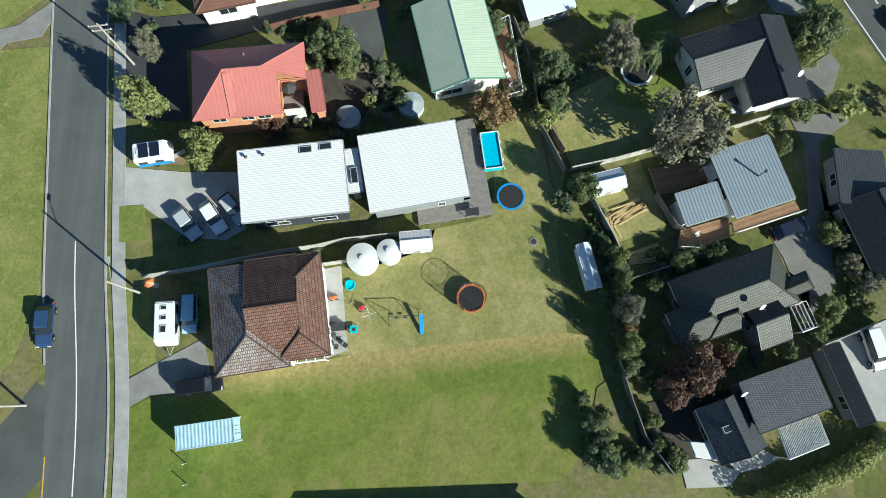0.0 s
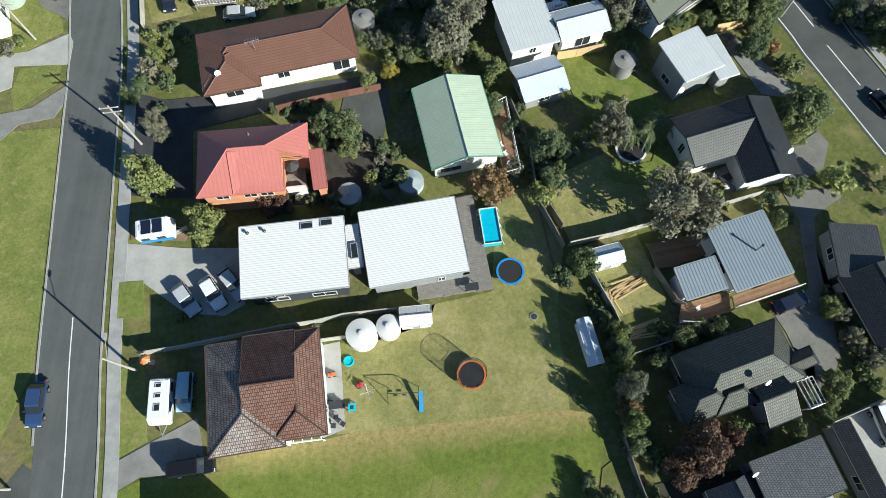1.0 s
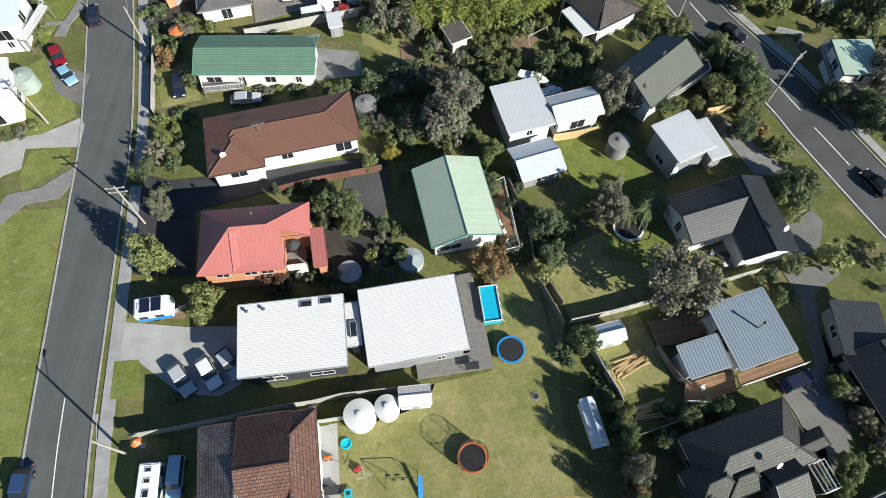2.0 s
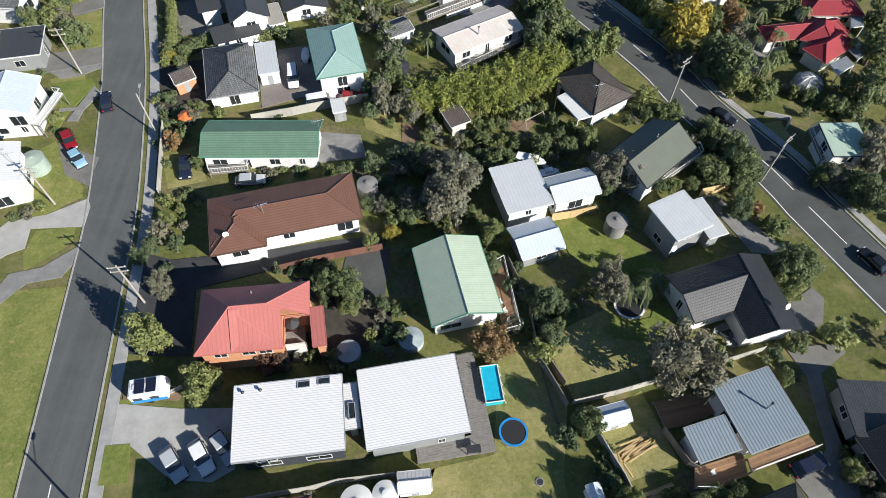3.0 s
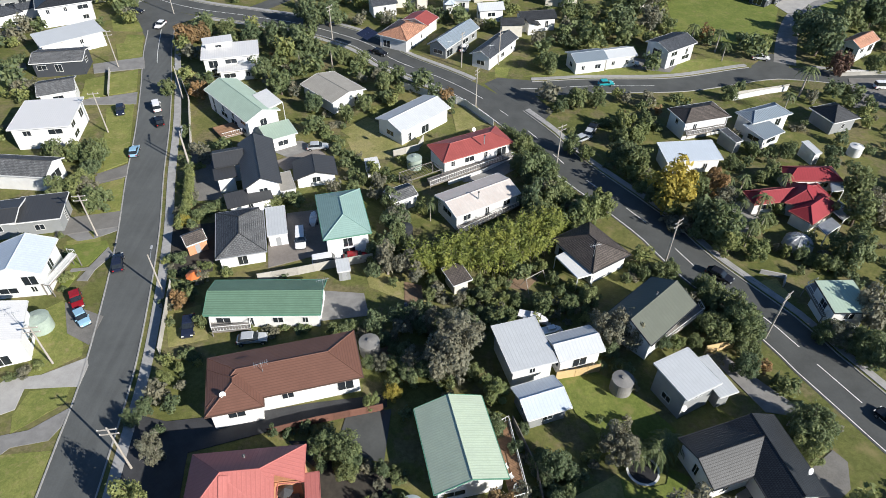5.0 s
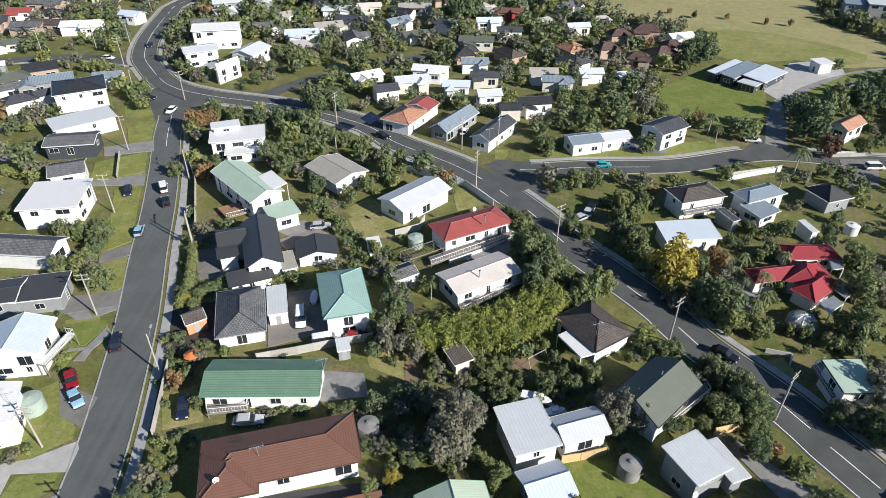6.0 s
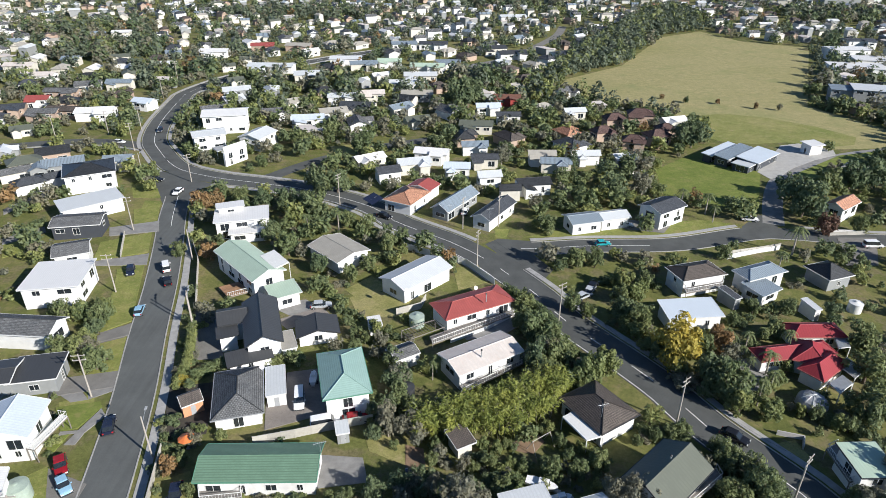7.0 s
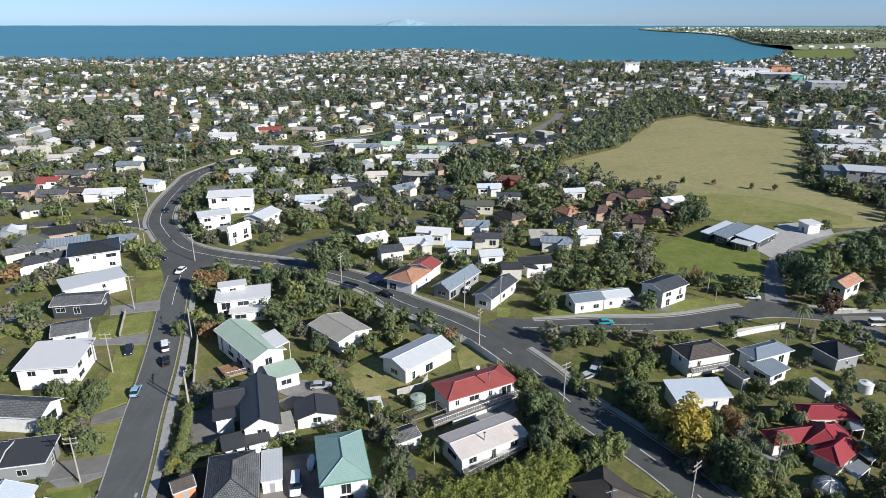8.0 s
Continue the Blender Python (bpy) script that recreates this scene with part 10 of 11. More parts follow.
plant('dark', -14.4, 32.8, 0.9, 1.2)
plant('shrub', -13.4, 32.4, 1.0)
plant('dark', -12.3, 31.8, 1.0, 1.2)
plant('shrub', -12.5, 31.4, 1.1)
plant('dark', -14.4, 39.7, 0.8, 1.2)
plant('shrub', -12.4, 39.9, 0.9)
plant('dark', -10.3, 39.9, 1.0, 1.2)
plant('shrub', -8.4, 39.8, 1.0)
plant('dark', -6.8, 39.0, 1.1, 1.2)
plant('shrub', -5.2, 38.6, 1.2)
plant('dark', -21.2, 44.4, 0.8, 1.2)
plant('shrub', -19.3, 44.8, 0.9)
plant('dark', -17.2, 45.0, 0.9, 1.2)
plant('shrub', -15.5, 44.7, 1.0)
plant('dark', -13.7, 44.1, 1.1, 1.2)
plant('dark', -9.4, 55.2, 1.2, 1.2)
plant('olive', -7.9, 55.0, 1.3, 1.2)
plant('mid', -6.5, 54.7, 1.4, 1.2)
plant('dark', -5.0, 54.5, 1.5, 1.2)
plant('olive', -3.6, 54.3, 1.7, 1.2)
plant('mid', -1.2, 53.9, 1.8, 1.2)
plant('dark', -0.0, 53.5, 1.9, 1.2)
plant('olive', 2.4, 54.0, 1.2, 1.2)
plant('mid', 4.9, 53.6, 1.3, 1.2)
plant('olive', -4.1, 63.3, 1.6, 1.2)
plant('dark', -2.4, 62.5, 1.7, 1.2)
plant('olive', -0.8, 61.6, 1.9, 1.2)
plant('dark', 0.8, 60.8, 2.0, 1.2)
plant('olive', 2.5, 60.2, 2.2, 1.2)
plant('dark', 4.3, 59.7, 2.4, 1.2)
plant('olive', 4.8, 59.1, 2.5, 1.2)
plant('dark', 9.6, 42.2, 1.1, 1.2)
plant('shrub', 11.3, 41.1, 1.2)
plant('dark', 12.8, 39.7, 1.3, 1.2)
plant('shrub', 14.2, 39.2, 1.4)
plant('dark', 15.3, 38.8, 1.6, 1.2)
plant('shrub', 16.5, 38.9, 1.7)
plant('shrub', 34.5, 31.5, 1.8)
plant('dark', -13.9, 61.8, 1.0, 1.2)
plant('shrub', -11.1, 61.0, 1.1)
plant('dark', -8.2, 59.7, 1.2, 1.2)
plant('shrub', -6.5, 58.6, 1.3)
plant('dark', -4.9, 57.0, 1.4, 1.2)
plant('shrub', -3.5, 55.8, 1.5)
plant('dark', -4.0, 53.4, 1.6, 1.2)
plant('shrub', -3.2, 52.3, 0.9)
plant('dark', -12.7, 83.8, 1.3, 1.2)
plant('mid', -11.7, 81.3, 1.4, 1.2)
plant('dark', -10.7, 78.9, 1.5, 1.2)
plant('mid', -9.5, 79.1, 1.7, 1.2)
plant('dark', -8.2, 79.8, 1.8, 1.2)
plant('mid', -7.0, 81.1, 2.0, 1.2)
plant('dark', -8.2, 85.5, 2.2, 1.2)
plant('mid', -7.9, 91.9, 1.3, 1.2)
plant('mid', 30.2, 72.4, 1.0, 1.2)
plant('shrub', 31.7, 73.2, 1.1)
plant('mid', 32.9, 73.4, 1.2, 1.2)
plant('shrub', 34.4, 74.2, 1.3)
plant('mid', 35.8, 73.9, 1.4, 1.2)
plant('shrub', 37.6, 74.4, 1.5)
plant('mid', 37.4, 74.1, 1.6, 1.2)
plant('mid', 41.6, 71.0, 1.2, 1.2)
plant('dark', 42.7, 69.2, 1.3, 1.2)
plant('mid', 43.8, 67.4, 1.4, 1.2)
plant('olive', 44.8, 65.6, 1.6, 1.2)
plant('mid', 45.6, 63.9, 1.7, 1.2)
plant('mid', 46.1, 62.3, 1.8, 1.2)
plant('mid', 45.3, 60.7, 1.9, 1.2)
plant('dark', 46.6, 60.1, 1.1, 1.2)
plant('dark', 16.3, 104.6, 1.8, 1.2)
plant('mid', 17.1, 101.8, 1.9, 1.2)
plant('dark', 17.9, 99.1, 2.1, 1.2)
plant('mid', 18.7, 96.6, 2.2, 1.2)
plant('olive', 19.8, 94.4, 2.4, 1.2)
plant('mid', 21.2, 92.8, 2.6, 1.2)
plant('mid', 20.8, 91.1, 2.7, 1.2)
plant('mid', 22.6, 91.7, 1.7, 1.2)
plant('mid', 36.2, 104.7, 1.5, 1.2)
plant('light', 37.5, 100.8, 1.6, 1.2)
plant('shrub', 39.0, 97.6, 1.7)
plant('dark', 39.8, 93.8, 1.8, 1.2)
plant('mid', 40.9, 91.3, 2.0, 1.2)
plant('light', 41.9, 88.8, 2.1, 1.2)
plant('shrub', 41.7, 87.2, 2.2)
plant('olive', 43.5, 85.8, 1.3, 1.2)
plant('mid', 44.8, 83.5, 1.4, 1.2)
plant('light', 58.8, 79.0, 1.1, 1.2)
plant('mid', 60.3, 78.0, 1.3, 1.2)
plant('shrub', 62.0, 77.4, 1.4)
plant('light', 63.1, 76.0, 1.5, 1.2)
plant('mid', 64.5, 75.1, 1.6, 1.2)
plant('shrub', 66.2, 74.6, 1.7)
plant('mid', 56.5, 60.7, 1.5, 1.2)
plant('mid', 57.6, 60.1, 1.7, 1.2)
plant('dark', 58.7, 59.5, 1.8, 1.2)
plant('mid', 59.8, 58.9, 2.0, 1.2)
plant('dark', 60.8, 57.7, 2.1, 1.2)
plant('mid', 61.9, 56.6, 2.3, 1.2)
plant('dark', 61.5, 55.4, 2.4, 1.2)
plant('shrub', -45.5, 77.2, 0.8)
plant('shrub', -44.3, 75.4, 0.8)
plant('shrub', -43.1, 73.7, 0.9)
plant('shrub', -42.2, 71.7, 1.0)
plant('shrub', -41.6, 69.4, 1.0)
plant('shrub', -41.1, 67.2, 1.1)
plant('shrub', -32.7, 62.3, 0.6)
plant('shrub', -30.3, 62.3, 0.6)
plant('shrub', -27.9, 62.3, 0.7)
plant('shrub', -25.4, 62.3, 0.8)
plant('shrub', -23.0, 62.3, 0.8)
plant('shrub', -20.6, 62.3, 0.9)
plant('shrub', -19.6, 62.3, 0.9)
bamboo_thicket('tall feathery yellow green bamboo thicket', [(-4.0, 76.1), (6.0, 80.4), (12.0, 83.1), (18.7, 86.2), (22.8, 86.9), (21.6, 82.4), (17.1, 77.6), (10.8, 73.3), (6.3, 73.5), (-0.1, 73.2), (-3.5, 72.2)])
plant('light', 6.3, 71.3, 1.3, 1.2)
plant('light', 8.3, 70.7, 1.1, 1.2)
plant('mid', 10.0, 71.8, 0.9, 1.2)
plant('mid', 7.5, 68.0, 1.2, 1.2)
plant('light', 10.1, 67.8, 1.1, 1.2)
plant('mid', 12.3, 67.3, 1.1, 1.2)
plant('light', 17.1, 74.9, 1.1, 1.2)
plant('mid', 18.1, 72.1, 1.2, 1.2)
plant('mid', 19.2, 69.7, 1.1, 1.2)
plant('light', 21.6, 71.0, 1.1, 1.2)
plant('mid', 16.7, 67.8, 1.1, 1.2)
plant('dark', -1.4, 75.2, 1.3, 1.2)
plant('mid', -0.9, 71.5, 1.1, 1.2)
plant('mid', -1.7, 68.2, 1.2, 1.2)
plant('shrub', 0.9, 68.1, 1.1)
plant('olive', 3.1, 67.1, 1.1, 1.2)
plant('mid', 4.8, 66.7, 1.0, 1.2)
plant('light', 23.9, 83.9, 1.8, 1.2)
plant('light', 27.2, 88.9, 1.6, 1.2)
plant('light', 29.3, 92.6, 1.9, 1.2)
plant('banana', 56.3, 99.4, 1.3)
plant('palm', 55.0, 93.4, 1.2)
plant('palm', 54.9, 89.7, 1.2)
plant('light', 48.3, 80.2, 1.9, 1.2)
plant('mid', 51.4, 81.4, 1.7, 1.2)
plant('light', 55.2, 84.4, 1.6, 1.2)
plant('light', 58.1, 86.2, 1.6, 1.2)
plant('light', 61.7, 89.6, 1.3, 1.2)
plant('mid', 48.4, 87.6, 2.4, 1.2)
plant('olive', 52.6, 92.7, 1.9, 1.2)
plant('mid', 64.7, 101.4, 1.8, 1.2)
plant('mid', 62.3, 100.0, 1.5, 1.2)
plant('shrub', 59.4, 97.8, 1.3)
plant('dark', 79.5, 107.9, 1.8, 1.2)
plant('mid', 78.4, 95.2, 2.9, 1.2)
plant('olive', 77.5, 87.5, 2.6, 1.2)
plant('mid', 73.3, 83.1, 2.0, 1.2)
plant('mid', 58.2, 104.8, 1.6, 1.2)
plant('rust', 54.1, 101.8, 1.3, 1.2)
plant('mid', 70.8, 108.8, 1.8, 1.2)
plant('mid', 64.2, 109.2, 1.6, 1.2)
plant('light', 39.7, 118.6, 2.6, 1.2)
plant('light', 40.8, 112.7, 2.3, 1.2)
plant('dark', 36.3, 107.1, 2.0, 1.2)
plant('mid', 45.2, 120.8, 1.7, 1.2)
plant('light', 29.7, 107.5, 1.8, 1.2)
plant('mid', 26.6, 110.0, 2.1, 1.2)
plant('light', -12.5, 101.4, 1.7, 1.2)
plant('mid', -14.5, 98.6, 1.3, 1.2)
plant('mid', -16.3, 95.9, 1.5, 1.2)
plant('dark', -8.8, 92.8, 2.0, 1.2)
plant('olive', -7.4, 86.4, 2.0, 1.2)
plant('olive', -11.4, 97.3, 1.5, 1.2)
plant('shrub', -25.2, 73.6, 0.9)
plant('shrub', -38.0, 75.8, 0.9)
plant('olive', -37.8, 72.0, 1.1, 1.2)
plant('shrub', -40.2, 75.2, 0.8)
hedge('long clipped hedge below the black gabled house', [(-39.0, 90.2), (-33.5, 91.5), (-27.0, 93.6)], 1.7, 1.7, 'mid')
hedge('clipped green hedge along the front boundary', [(-48.7, 102.0), (-46.8, 95.2), (-45.7, 89.7), (-45.7, 85.9)], 1.6, 2.0, 'light')
hedge('leafy hedge between two houses', [(-43.3, 88.1), (-39.6, 91.3), (-33.9, 93.2), (-28.2, 95.8)], 1.6, 2.0, 'mid')
hedge('tall spiky green hedge', [(35.0, -11.2), (39.5, -9.8), (44.8, -7.5), (49.6, -4.7)], 2.0, 2.4, 'light')
hedge('hedge along the main road', [(42.4, 71.4), (45.4, 66.0), (47.5, 61.4)], 2.2, 2.2, 'mid')
hedge('hedge above the road bank', [(14.1, 117.4), (20.1, 108.9), (22.5, 103.1)], 2.0, 2.2, 'mid')


# ---- fill of the gardens, and the far suburb ----
def away(x, y, lines, gap):
    for line, half in lines:
        d = line - np.array((x, y))
        if (d * d).sum(1).min() < (half + gap) ** 2:
            return False
    return True


ROADS = [(np.array([(p.x, p.y) for p in ln]), h) for ln, h in LINES]
OPEN = [list(p) for p in CLEAR]


def clear(x, y, r, road_gap=2.0):
    if not away(x, y, ROADS, road_gap + r * 0.6):
        return False
    for p in OPEN:
        if inside(x, y, p):
            return False
    return all((x - a) ** 2 + (y - b) ** 2 > (r * 0.7 + c) ** 2 for a, b, c in TAKEN)


rng = random.Random(5)
# garden trees and shrubs between the nearer houses
made = 0
while made < 300:
    y = rng.uniform(22, 150)
    x = rng.uniform(-0.80 * y - 40, 0.80 * y + 40)
    r = rng.uniform(0.6, 1.7)
    made += 1
    if rng.random() < 0.5:
        a, b, c = rng.choice(PLANTED)
        u = rng.uniform(0, 6.28)
        x, y = a + (c + 0.6 * r) * math.cos(u), b + (c + 0.6 * r) * math.sin(u)
        if not 22 < y < 150:
            continue
    if not clear(x, y, r) or any((x - a) ** 2 + (y - b) ** 2 < (0.7 * (r + c)) ** 2 for a, b, c in PLANTED):
        continue
    plant(rng.choice(("mid", "dark", "dark", "olive", "light")) if r > 1.55 else "shrub", x, y, r)
# garden trees past them, in one mesh for each tone
nrng = np.random.default_rng(8)
mid_pts = {"dark": [], "mid": [], "olive": [], "light": [], "rust": []}
for _ in range(7500):
    y = rng.uniform(30, 330)
    x = rng.uniform(-0.80 * y - 40, 0.80 * y + 40)
    r = rng.uniform(1.0, 2.4) if rng.random() < 0.6 else rng.uniform(2.2, 3.8)
    if y < 130:
        r = rng.uniform(0.5, 1.3) if rng.random() < 0.6 else rng.uniform(1.2, 2.2)
        if rng.random() < 0.55:
            a, b, c = rng.choice(PLANTED)
            u = rng.uniform(0, 6.28)
            x, y = a + (0.75 * c + 0.7 * r) * math.cos(u), b + (0.75 * c + 0.7 * r) * math.sin(u)
        if y < 24:
            continue
    if not clear(x, y, r) or any((x - a) ** 2 + (y - b) ** 2 < (0.62 * (r + c)) ** 2 for a, b, c in PLANTED):
        continue
    if x < -52 - 0.2 * y and rng.random() < 0.45:
        continue
    PLANTED.append((x, y, r))
    mid_pts[rng.choices(tuple(mid_pts), (3.5, 6, 4, 4, 0.35))[0]].append((x, y, r))
for kind, pts in mid_pts.items():
    qs = []
    for x, y, r in pts:
        n = 8
        ca = [(x + r * rng.uniform(0.3, 0.75) * math.cos(k * 2.4 + x), y + r * rng.uniform(0.3, 0.75) * math.sin(k * 2.4 + x), r * (0.4 + 1.1 * k / n + 0.2 * rng.random())) for k in range(n)] + [(x, y, r * 0.95)]
        qs.append(leaf_arrays(nrng, ca, [r * rng.uniform(0.24, 0.42) for _ in range(n)] + [r * 0.55], 360 if y < 120 else 280 if y < 230 else 180, r * (0.145 if y < 120 else 0.165 if y < 230 else 0.22), hollow=0.6))
    tagged(new("garden_trees", leaf_mesh("garden_trees", np.concatenate(qs), LEAF[kind])), "leafy garden trees and shrubs between the houses", "trees", kind="stuff")

# originals that found no place are taken away again
for kind, fam in FAMILY.items():
    for t in fam[COUNT.get(kind, 0):]:
        for o in (*t.children_recursive, t):
            bpy.data.objects.remove(o)

# far houses: a few kinds, each a thing of its own up to the hill, joined beyond it
FAR_KINDS = [
    ("white_rib", "cream_board", 12, 7.5, 3.0, 1.2, "gable"), ("grey_light", "grey_board", 11, 7, 3.0, 1.3, "gable"), ("slate_tile2", "white_board", 11, 8, 3.6, 1.7, "hip"),
    ("charcoal_tile", "brick_pale", 12, 8.5, 2.8, 1.8, "hip"), ("brown_dark", "brick_pale", 12, 8, 2.8, 1.7, "hip"), ("bluegrey_rib", "cream_board", 11, 7.5, 3.4, 1.3, "gable"),
    ("beige_roof", "cream_board", 12, 7, 3.0, 1.3, "hip"), ("terracotta", "brick_pale", 11, 7, 2.8, 1.4, "hip"), ("white_worn", "grey_board", 11, 7, 3.5, 0.5, "mono"),
    ("grey_tile", "white_board", 12, 8, 3.0, 1.6, "gable"), ("olive_metal", "cream_board", 11, 7, 3.0, 1.2, "gable"),
]
FAR_LABELS = {"white_rib": "white roofed suburban house", "grey_light": "pale grey roofed suburban house", "slate_tile2": "slate roofed white suburban house", "charcoal_tile": "charcoal roofed brick house", "brown_dark": "brown roofed brick house",
              "bluegrey_rib": "blue grey roofed cream house", "beige_roof": "beige roofed weatherboard house", "terracotta": "terracotta roofed brick house", "white_worn": "flat white roofed grey suburban house",
              "grey_tile": "grey tiled white house", "olive_metal": "olive roofed cream house"}
FIELD = [(56.4, 307.2), (64.2, 326.6), (101.4, 361.0), (153.2, 457.7), (189.7, 484.8), (202.7, 440.4), (235.8, 417.6), (160.9, 274.2), (174.3, 237.6), (160.4, 216.5), (133.1, 214.6), (80.0, 274.2)]
WOOD = [(50.0, 318.0), (72.0, 372.0), (104.0, 440.0), (157.9, 549.4), (219.5, 632.5), (214.0, 531.7), (186.0, 492.0), (152.0, 462.0), (100.0, 366.0), (62.0, 329.0)]
WOOD_B = [(285.9, 499.6), (279.4, 457.7), (190.0, 307.2), (174.0, 280.0), (216.0, 362.0), (254.0, 431.0)]
# groves between the houses: middle, half sizes
GROVES = ((-205, 398, 40, 30), (-255, 480, 46, 26), (-135, 335, 22, 16), (-62, 303, 24, 12), (20, 318, 16, 18), (-120, 560, 70, 26), (60, 640, 60, 26), (-320, 700, 110, 34), (-90, 820, 120, 30), (190, 760, 80, 30), (-480, 860, 120, 40), (330, 560, 50, 40), (260, 930, 120, 36))


def in_grove(x, y):
    return any(((x - a) / c) ** 2 + ((y - b) / d) ** 2 < 1 for a, b, c, d in GROVES)


def far_house(k):
    roof, wall, L, W, h, rise, kind = FAR_KINDS[k]
    r2 = random.Random(100 + k)
    ob = thing("house", pose(0, 0, 0), FAR_LABELS[roof], "house", "houses of the far suburb")
    wing(ob, Matrix(), 0, 0, 0, L, W, h, rise, kind, roof, wall, M_WHITE, r2, "far")
    wing(ob, Matrix(), L * (0.22 if k % 2 else -0.2), -W * 0.42, 90, W * 0.8, L * 0.42, min(h, 3.0) - 0.1, rise * 0.8, "gable" if kind == "mono" else kind, roof, wall, M_WHITE, r2, "far")
    window(ob, pose(L * (-0.2 if k % 2 else 0.2), -W / 2 + 0.5, h - 1.4, 0, 0, 180), 2.2, 1.1)
    return ob


spots = []
cells = {}
for _ in range(60000):
    y = 185 + 1240 * rng.random() ** 0.8
    x = rng.uniform(-0.78 * y - 30, 0.78 * y + 30)
    if y > float(np.interp(x, CX, CY)) - 10:
        continue
    gap = 16 if y < 450 else 14
    cell = (int(x // 17), int(y // 17))
    near = [p for i in (-1, 0, 1) for j in (-1, 0, 1) for p in cells.get((cell[0] + i, cell[1] + j), ())]
    if any((x - a) ** 2 + (y - b) ** 2 < gap * gap for a, b in near):
        continue
    if in_grove(x, y) or not clear(x, y, 9.0, 4.0) or inside(x, y, WOOD) or inside(x, y, WOOD_B):
        continue
    if 190 < y < 520 and any(inside(x + u, y + v, p) for p in (FIELD, WOOD) for u, v in ((9, 0), (-9, 0), (0, 9), (0, -9))):
        continue
    street = 20 * math.sin(x * 0.006 + y * 0.004) + 12
    spots.append((x, y, street + rng.choice((0, 90)) + rng.uniform(-18, 18)))
    cells.setdefault(cell, []).append((x, y))
    if len(spots) > 2600:
        break
spots.sort(key=lambda s: s[0] ** 2 + s[1] ** 2)
masters = [far_house(k) for k in range(len(FAR_KINDS))]
for k, (x, y, a) in enumerate(spots[:115]):
    m = pose(x, y, 0, 0, 0, a) @ Matrix.Diagonal((rng.uniform(0.72, 1.02), rng.uniform(0.78, 1.05), rng.uniform(0.9, 1.1), 1))
    if k < len(masters):
        masters[k].matrix_basis = m
    else:
        copy_bare(masters[rng.choice((0, 1, 1, 2, 2, 3, 3, 4, 5, 6, 6, 8, 9, 9, 10))], m)
    TAKEN.append((x, y, 8.0))


def joined_houses(kind_index, places):
    """The houses past the hill, too small to tell apart: walls and roofs in one mesh for each kind of roof."""
    roof, wall, L, W, h, rise, kind = FAR_KINDS[kind_index]
    r3 = random.Random(300 + kind_index)
    wall_v, wall_f, roof_v, roof_f = [], [], [], []

    def block(m, a, b, top, up):
        e = 0.4
        o = len(wall_v)
        wall_v.extend(m @ Vector(p) for p in ((e - a, e - b, -0.3), (a - e, e - b, -0.3), (a - e, b - e, -0.3), (e - a, b - e, -0.3), (e - a, e - b, top), (a - e, e - b, top), (a - e, b - e, top), (e - a, b - e, top), (e - a, 0, top + up * 0.8), (a - e, 0, top + up * 0.8)))
        wall_f.extend(tuple(o + i for i in f) for f in ((0, 1, 5, 4), (1, 2, 6, 9, 5), (2, 3, 7, 6), (3, 0, 4, 8, 7)))
        hip = max(0.1, a - b) if kind == "hip" else a
        o = len(roof_v)
        roof_v.extend(m @ Vector(p) for p in ((-a, -b, top), (a, -b, top), (a, b, top), (-a, b, top), (-hip, 0, top + up), (hip, 0, top + up)))
        roof_f.extend(tuple(o + i for i in f) for f in ((0, 1, 5, 4), (2, 3, 4, 5), (1, 2, 5), (3, 0, 4)))

    for x, y, t in places:
        k = 1.0 if y < 450 else 0.86
        a, b = 0.5 * L * k * r3.uniform(0.65, 1.05), 0.5 * W * k * r3.uniform(0.75, 1.05)
        top = h * r3.choice((0.85, 0.95, 1.0, 1.0, 1.7)) if h < 4 else h
        m = pose(x, y, ground_z(x, y), 0, 0, t)
        block(m, max(a, b), min(a, b), top, rise)
        if r3.random() < 0.6:
            s = r3.choice((-0.5, 0.4, 0.55)) * a
            block(m @ pose(s, -0.8 * b, 0, 0, 0, 90), b * 0.95, b * 0.62, min(top, 2.8), rise * 0.7)
    for nm, vs, fs, mat in (("far_walls", wall_v, wall_f, WALL[wall]), ("far_roofs", roof_v, roof_f, ROOF[roof])):
        me = bpy.data.meshes.new(nm)
        me.from_pydata(vs, [], fs)
        me.materials.append(mat)
        me.uv_layers.new(name="UVMap")
        tagged(new(nm, me), "distant suburban houses across the hill", "houses", kind="stuff")


rest = spots[115:]
picks = rng.choices(range(len(FAR_KINDS)), (2.5, 4, 3.2, 3, 2.5, 3, 4, 0.5, 3.2, 4, 2.5), k=len(rest))
for k in range(len(FAR_KINDS)):
    joined_houses(k, [p for p, q in zip(rest, picks) if q == k])

# far woods: leaf clusters of many garden trees, in one mesh for each tone
far_pts = {"dark": [], "mid": [], "olive": [], "bush": [], "rust": []}
house_xy = np.array([(s[0], s[1]) for s in spots])
n_far = 0
while n_far < 7600:
    y = 230 + 1200 * rng.random() ** 0.75
    x = rng.uniform(-0.8 * y - 20, 0.8 * y + 20)
    if y > float(np.interp(x, CX, CY)) - 2 or not away(x, y, ROADS, 3.0):
        continue
    if any(inside(x, y, p) for p in OPEN):
        continue
    if ((house_xy - (x, y)) ** 2).sum(1).min() < 5.2 ** 2:
        continue
    grove = in_grove(x, y)
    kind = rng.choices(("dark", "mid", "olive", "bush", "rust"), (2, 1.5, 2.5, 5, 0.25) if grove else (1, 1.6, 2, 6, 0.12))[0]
    far_pts[kind].append((x, y, rng.uniform(3.0, 5.4) if grove else rng.uniform(1.5, 3.6) * (1.35 if rng.random() < 0.12 else 1.0)))
    n_far += 1
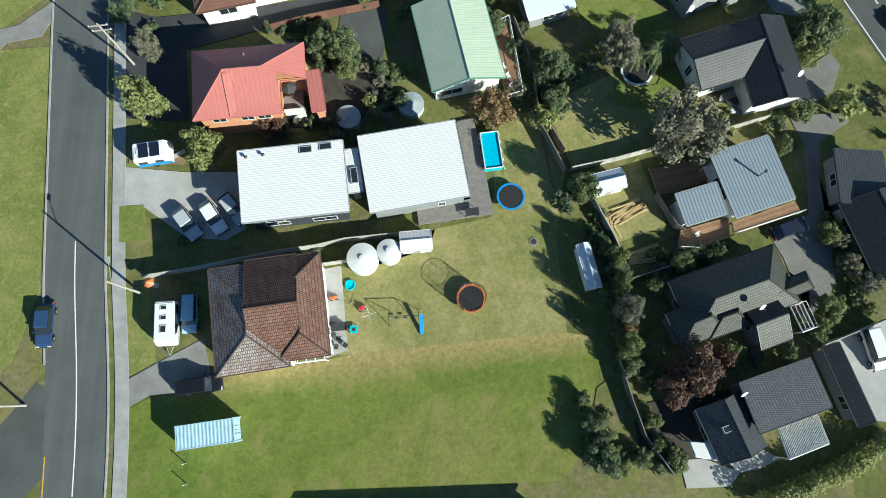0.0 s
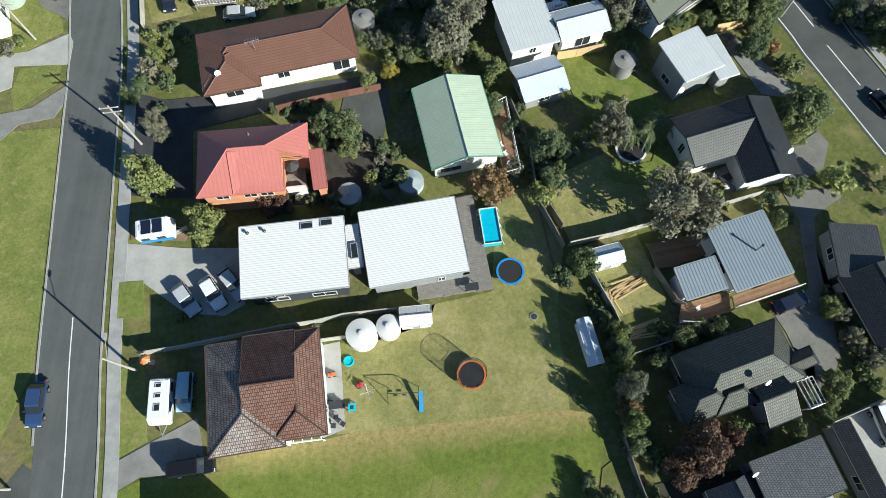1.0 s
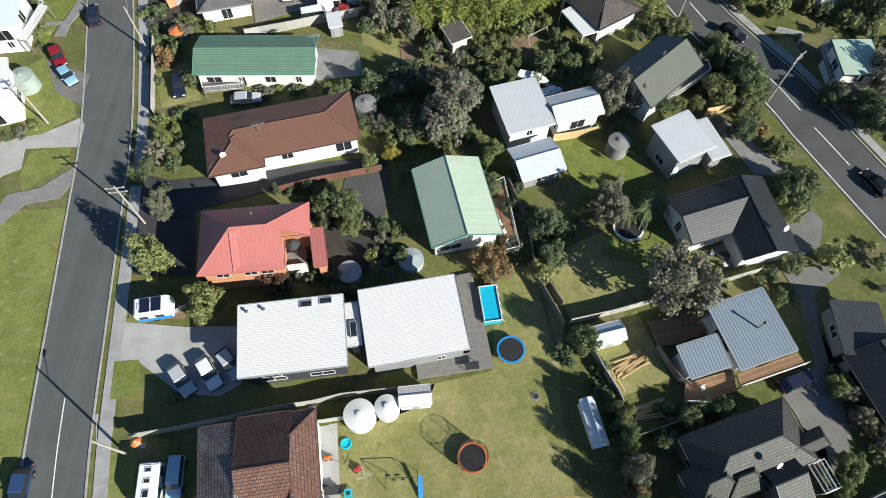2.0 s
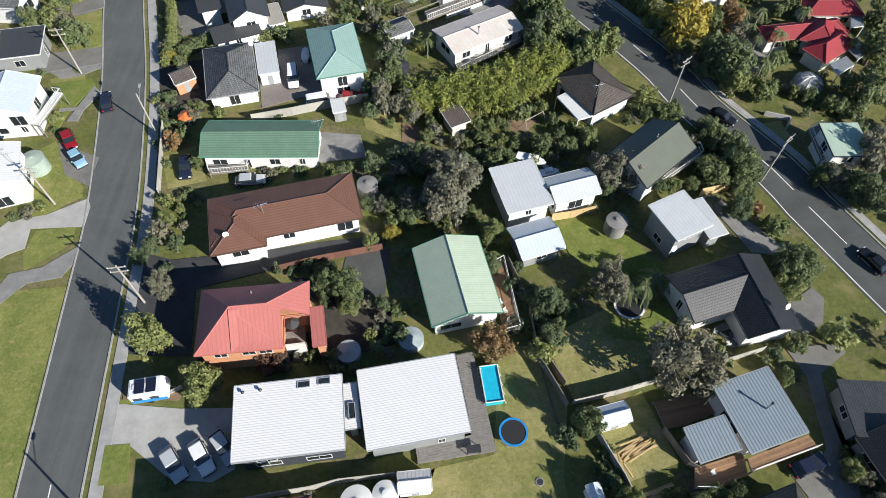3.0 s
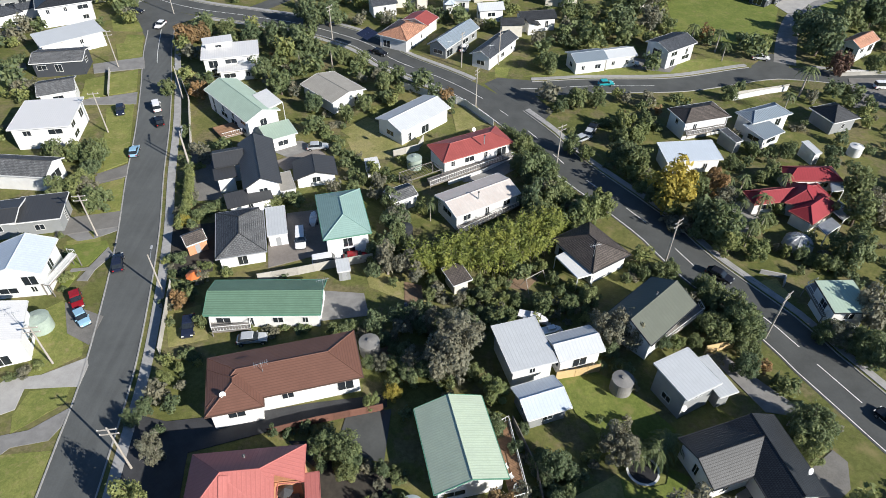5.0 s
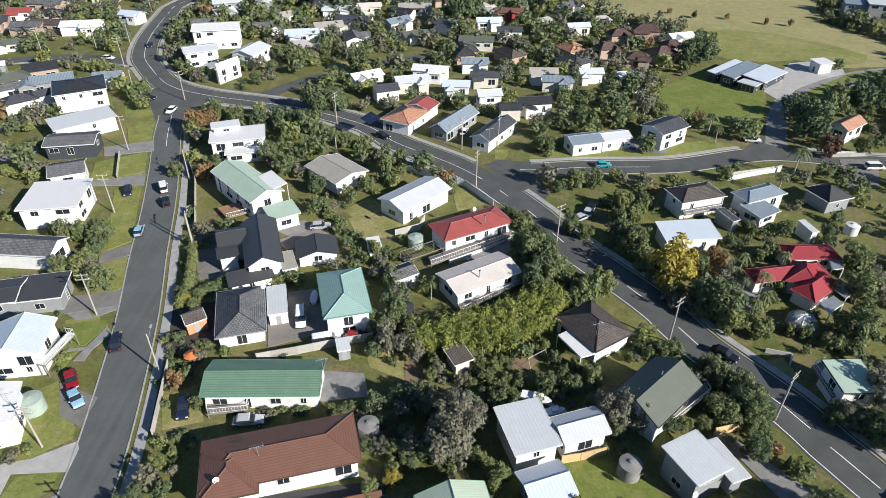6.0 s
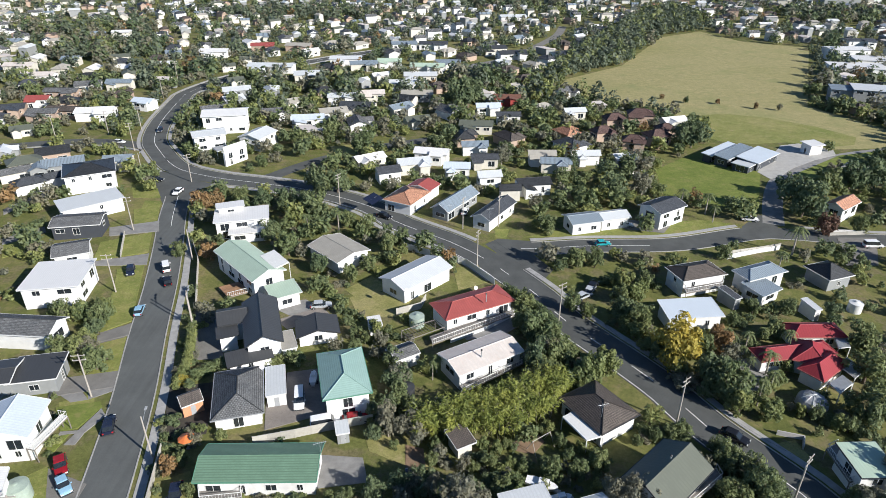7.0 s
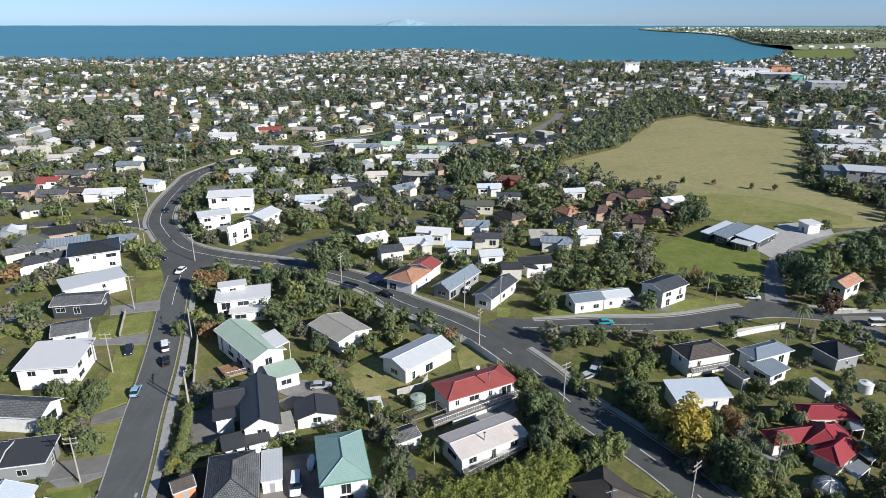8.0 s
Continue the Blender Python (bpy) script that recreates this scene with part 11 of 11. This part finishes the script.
for x, y, u, v in GROVES:
    for _ in range(int(u * v * 0.045)):
        a, q = rng.uniform(0, 6.283), math.sqrt(rng.random())
        p = (x + u * q * math.cos(a), y + v * q * math.sin(a))
        if away(*p, ROADS, 4.0) and not any(inside(*p, o) for o in OPEN) and p[1] < float(np.interp(p[0], CX, CY)) - 5:
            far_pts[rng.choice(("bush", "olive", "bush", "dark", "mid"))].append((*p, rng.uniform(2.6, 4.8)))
for _ in range(5000):
    x, y = rng.uniform(40, 260), rng.uniform(300, 640)
    if inside(x, y, WOOD):
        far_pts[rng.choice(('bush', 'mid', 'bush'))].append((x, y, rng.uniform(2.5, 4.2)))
for _ in range(260):
    x, y = rng.uniform(140, 280), rng.uniform(260, 500)
    if inside(x, y, WOOD_B):
        far_pts['dark'].append((x, y, rng.uniform(2.5, 4.5)))
HEADLAND = [(913, 1733), (880, 1860), (903, 1938), (1000, 2250), (1101, 2534), (1158, 2992), (1105, 3289), (1100, 3700), (1154, 3937), (1500, 4300), (5000, 4300), (5000, 1400), (900, 1400), (830, 1560)]
BLUFF = [(1090, 1850), (925, 1760), (895, 1865), (918, 1945), (1010, 2255), (1110, 2530), (1230, 2500), (1180, 2150), (1240, 1900)]
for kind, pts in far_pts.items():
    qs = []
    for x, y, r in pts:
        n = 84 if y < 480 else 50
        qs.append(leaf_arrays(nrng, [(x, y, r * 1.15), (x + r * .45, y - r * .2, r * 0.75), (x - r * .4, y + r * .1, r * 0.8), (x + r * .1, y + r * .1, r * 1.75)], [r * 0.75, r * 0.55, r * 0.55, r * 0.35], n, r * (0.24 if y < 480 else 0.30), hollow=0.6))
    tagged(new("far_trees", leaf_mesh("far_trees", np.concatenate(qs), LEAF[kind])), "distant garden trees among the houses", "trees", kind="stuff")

# ---- across the water ----
M_FARLAND = grass("far_farmland", ((0.3, (0.21, 0.24, 0.13)), (0.55, (0.29, 0.305, 0.18)), (0.75, (0.36, 0.35, 0.22))), 0.003, 0.05)
# the blue of distance haze is painted into the horizon hills' own colour
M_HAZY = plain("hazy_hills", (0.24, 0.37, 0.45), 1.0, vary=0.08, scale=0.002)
laid('lawn', [[(600.0, 1140.0), (735.0, 1415.0), (880.0, 1420.0), (690.0, 1090.0)]], 0.3, G_LUSH, 'green reserve above the bay', 'park', deep=6.0)
tagged(new("headland", finish("headland", prism(HEADLAND, -30, -4), M_FARLAND)), "green headland across the bay", "headland", kind="structure")
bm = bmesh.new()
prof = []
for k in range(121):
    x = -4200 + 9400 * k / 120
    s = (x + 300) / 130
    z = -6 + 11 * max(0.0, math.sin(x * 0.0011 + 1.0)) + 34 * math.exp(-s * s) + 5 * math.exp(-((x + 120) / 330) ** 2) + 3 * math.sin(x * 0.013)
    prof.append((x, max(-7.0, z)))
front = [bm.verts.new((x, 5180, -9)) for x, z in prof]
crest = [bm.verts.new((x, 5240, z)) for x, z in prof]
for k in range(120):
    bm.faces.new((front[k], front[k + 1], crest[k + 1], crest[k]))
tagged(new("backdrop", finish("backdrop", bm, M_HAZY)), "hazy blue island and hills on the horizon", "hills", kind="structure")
belts = []
for k in range(900):
    x, y = rng.uniform(880, 1260), rng.uniform(1730, 2540)
    if inside(x, y, BLUFF):
        r = rng.uniform(7, 13)
        belts.append(leaf_arrays(nrng, [(x, y, r * 0.6 - 6), (x, y, r * 1.3 - 6)], [r, r * 0.7], 26, r * 0.36, hollow=0.6))
for k in range(46):
    x, y, a = rng.uniform(900, 3200), rng.uniform(1450, 4000), rng.uniform(-0.5, 0.5)
    for j in range(rng.randint(8, 22)):
        p = (x + 24 * j * math.cos(a), y + 24 * j * math.sin(a) + rng.uniform(-8, 8))
        if inside(*p, HEADLAND):
            r = rng.uniform(6, 12)
            belts.append(leaf_arrays(nrng, [(*p, r * 0.6 - 5)], [r], 22, r * 0.42, hollow=0.6))
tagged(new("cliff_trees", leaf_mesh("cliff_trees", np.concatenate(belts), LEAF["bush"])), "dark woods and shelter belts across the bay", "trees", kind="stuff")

town = []
for k in range(420):
    x, y = (rng.uniform(900, 1900), rng.uniform(1430, 1700)) if k % 3 == 0 else (rng.uniform(1150, 1900), rng.uniform(2700, 4200))
    if not inside(x, y, HEADLAND):
        continue
    h = rng.choice((4, 5, 6, 8, 26)) if k % 40 == 0 else rng.uniform(4, 8)
    town.append((x, y, rng.uniform(7, 13), rng.uniform(6, 10), h * 0.55))
bm = bmesh.new()
for x, y, w, d, h in town:
    box(bm, x - w / 2, x + w / 2, y - d / 2, y + d / 2, -5, -4 + h)
tagged(new("far_town", finish("far_town", bm, WALL["white_render"])), "pale buildings of a town across the bay", "buildings", kind="stuff")
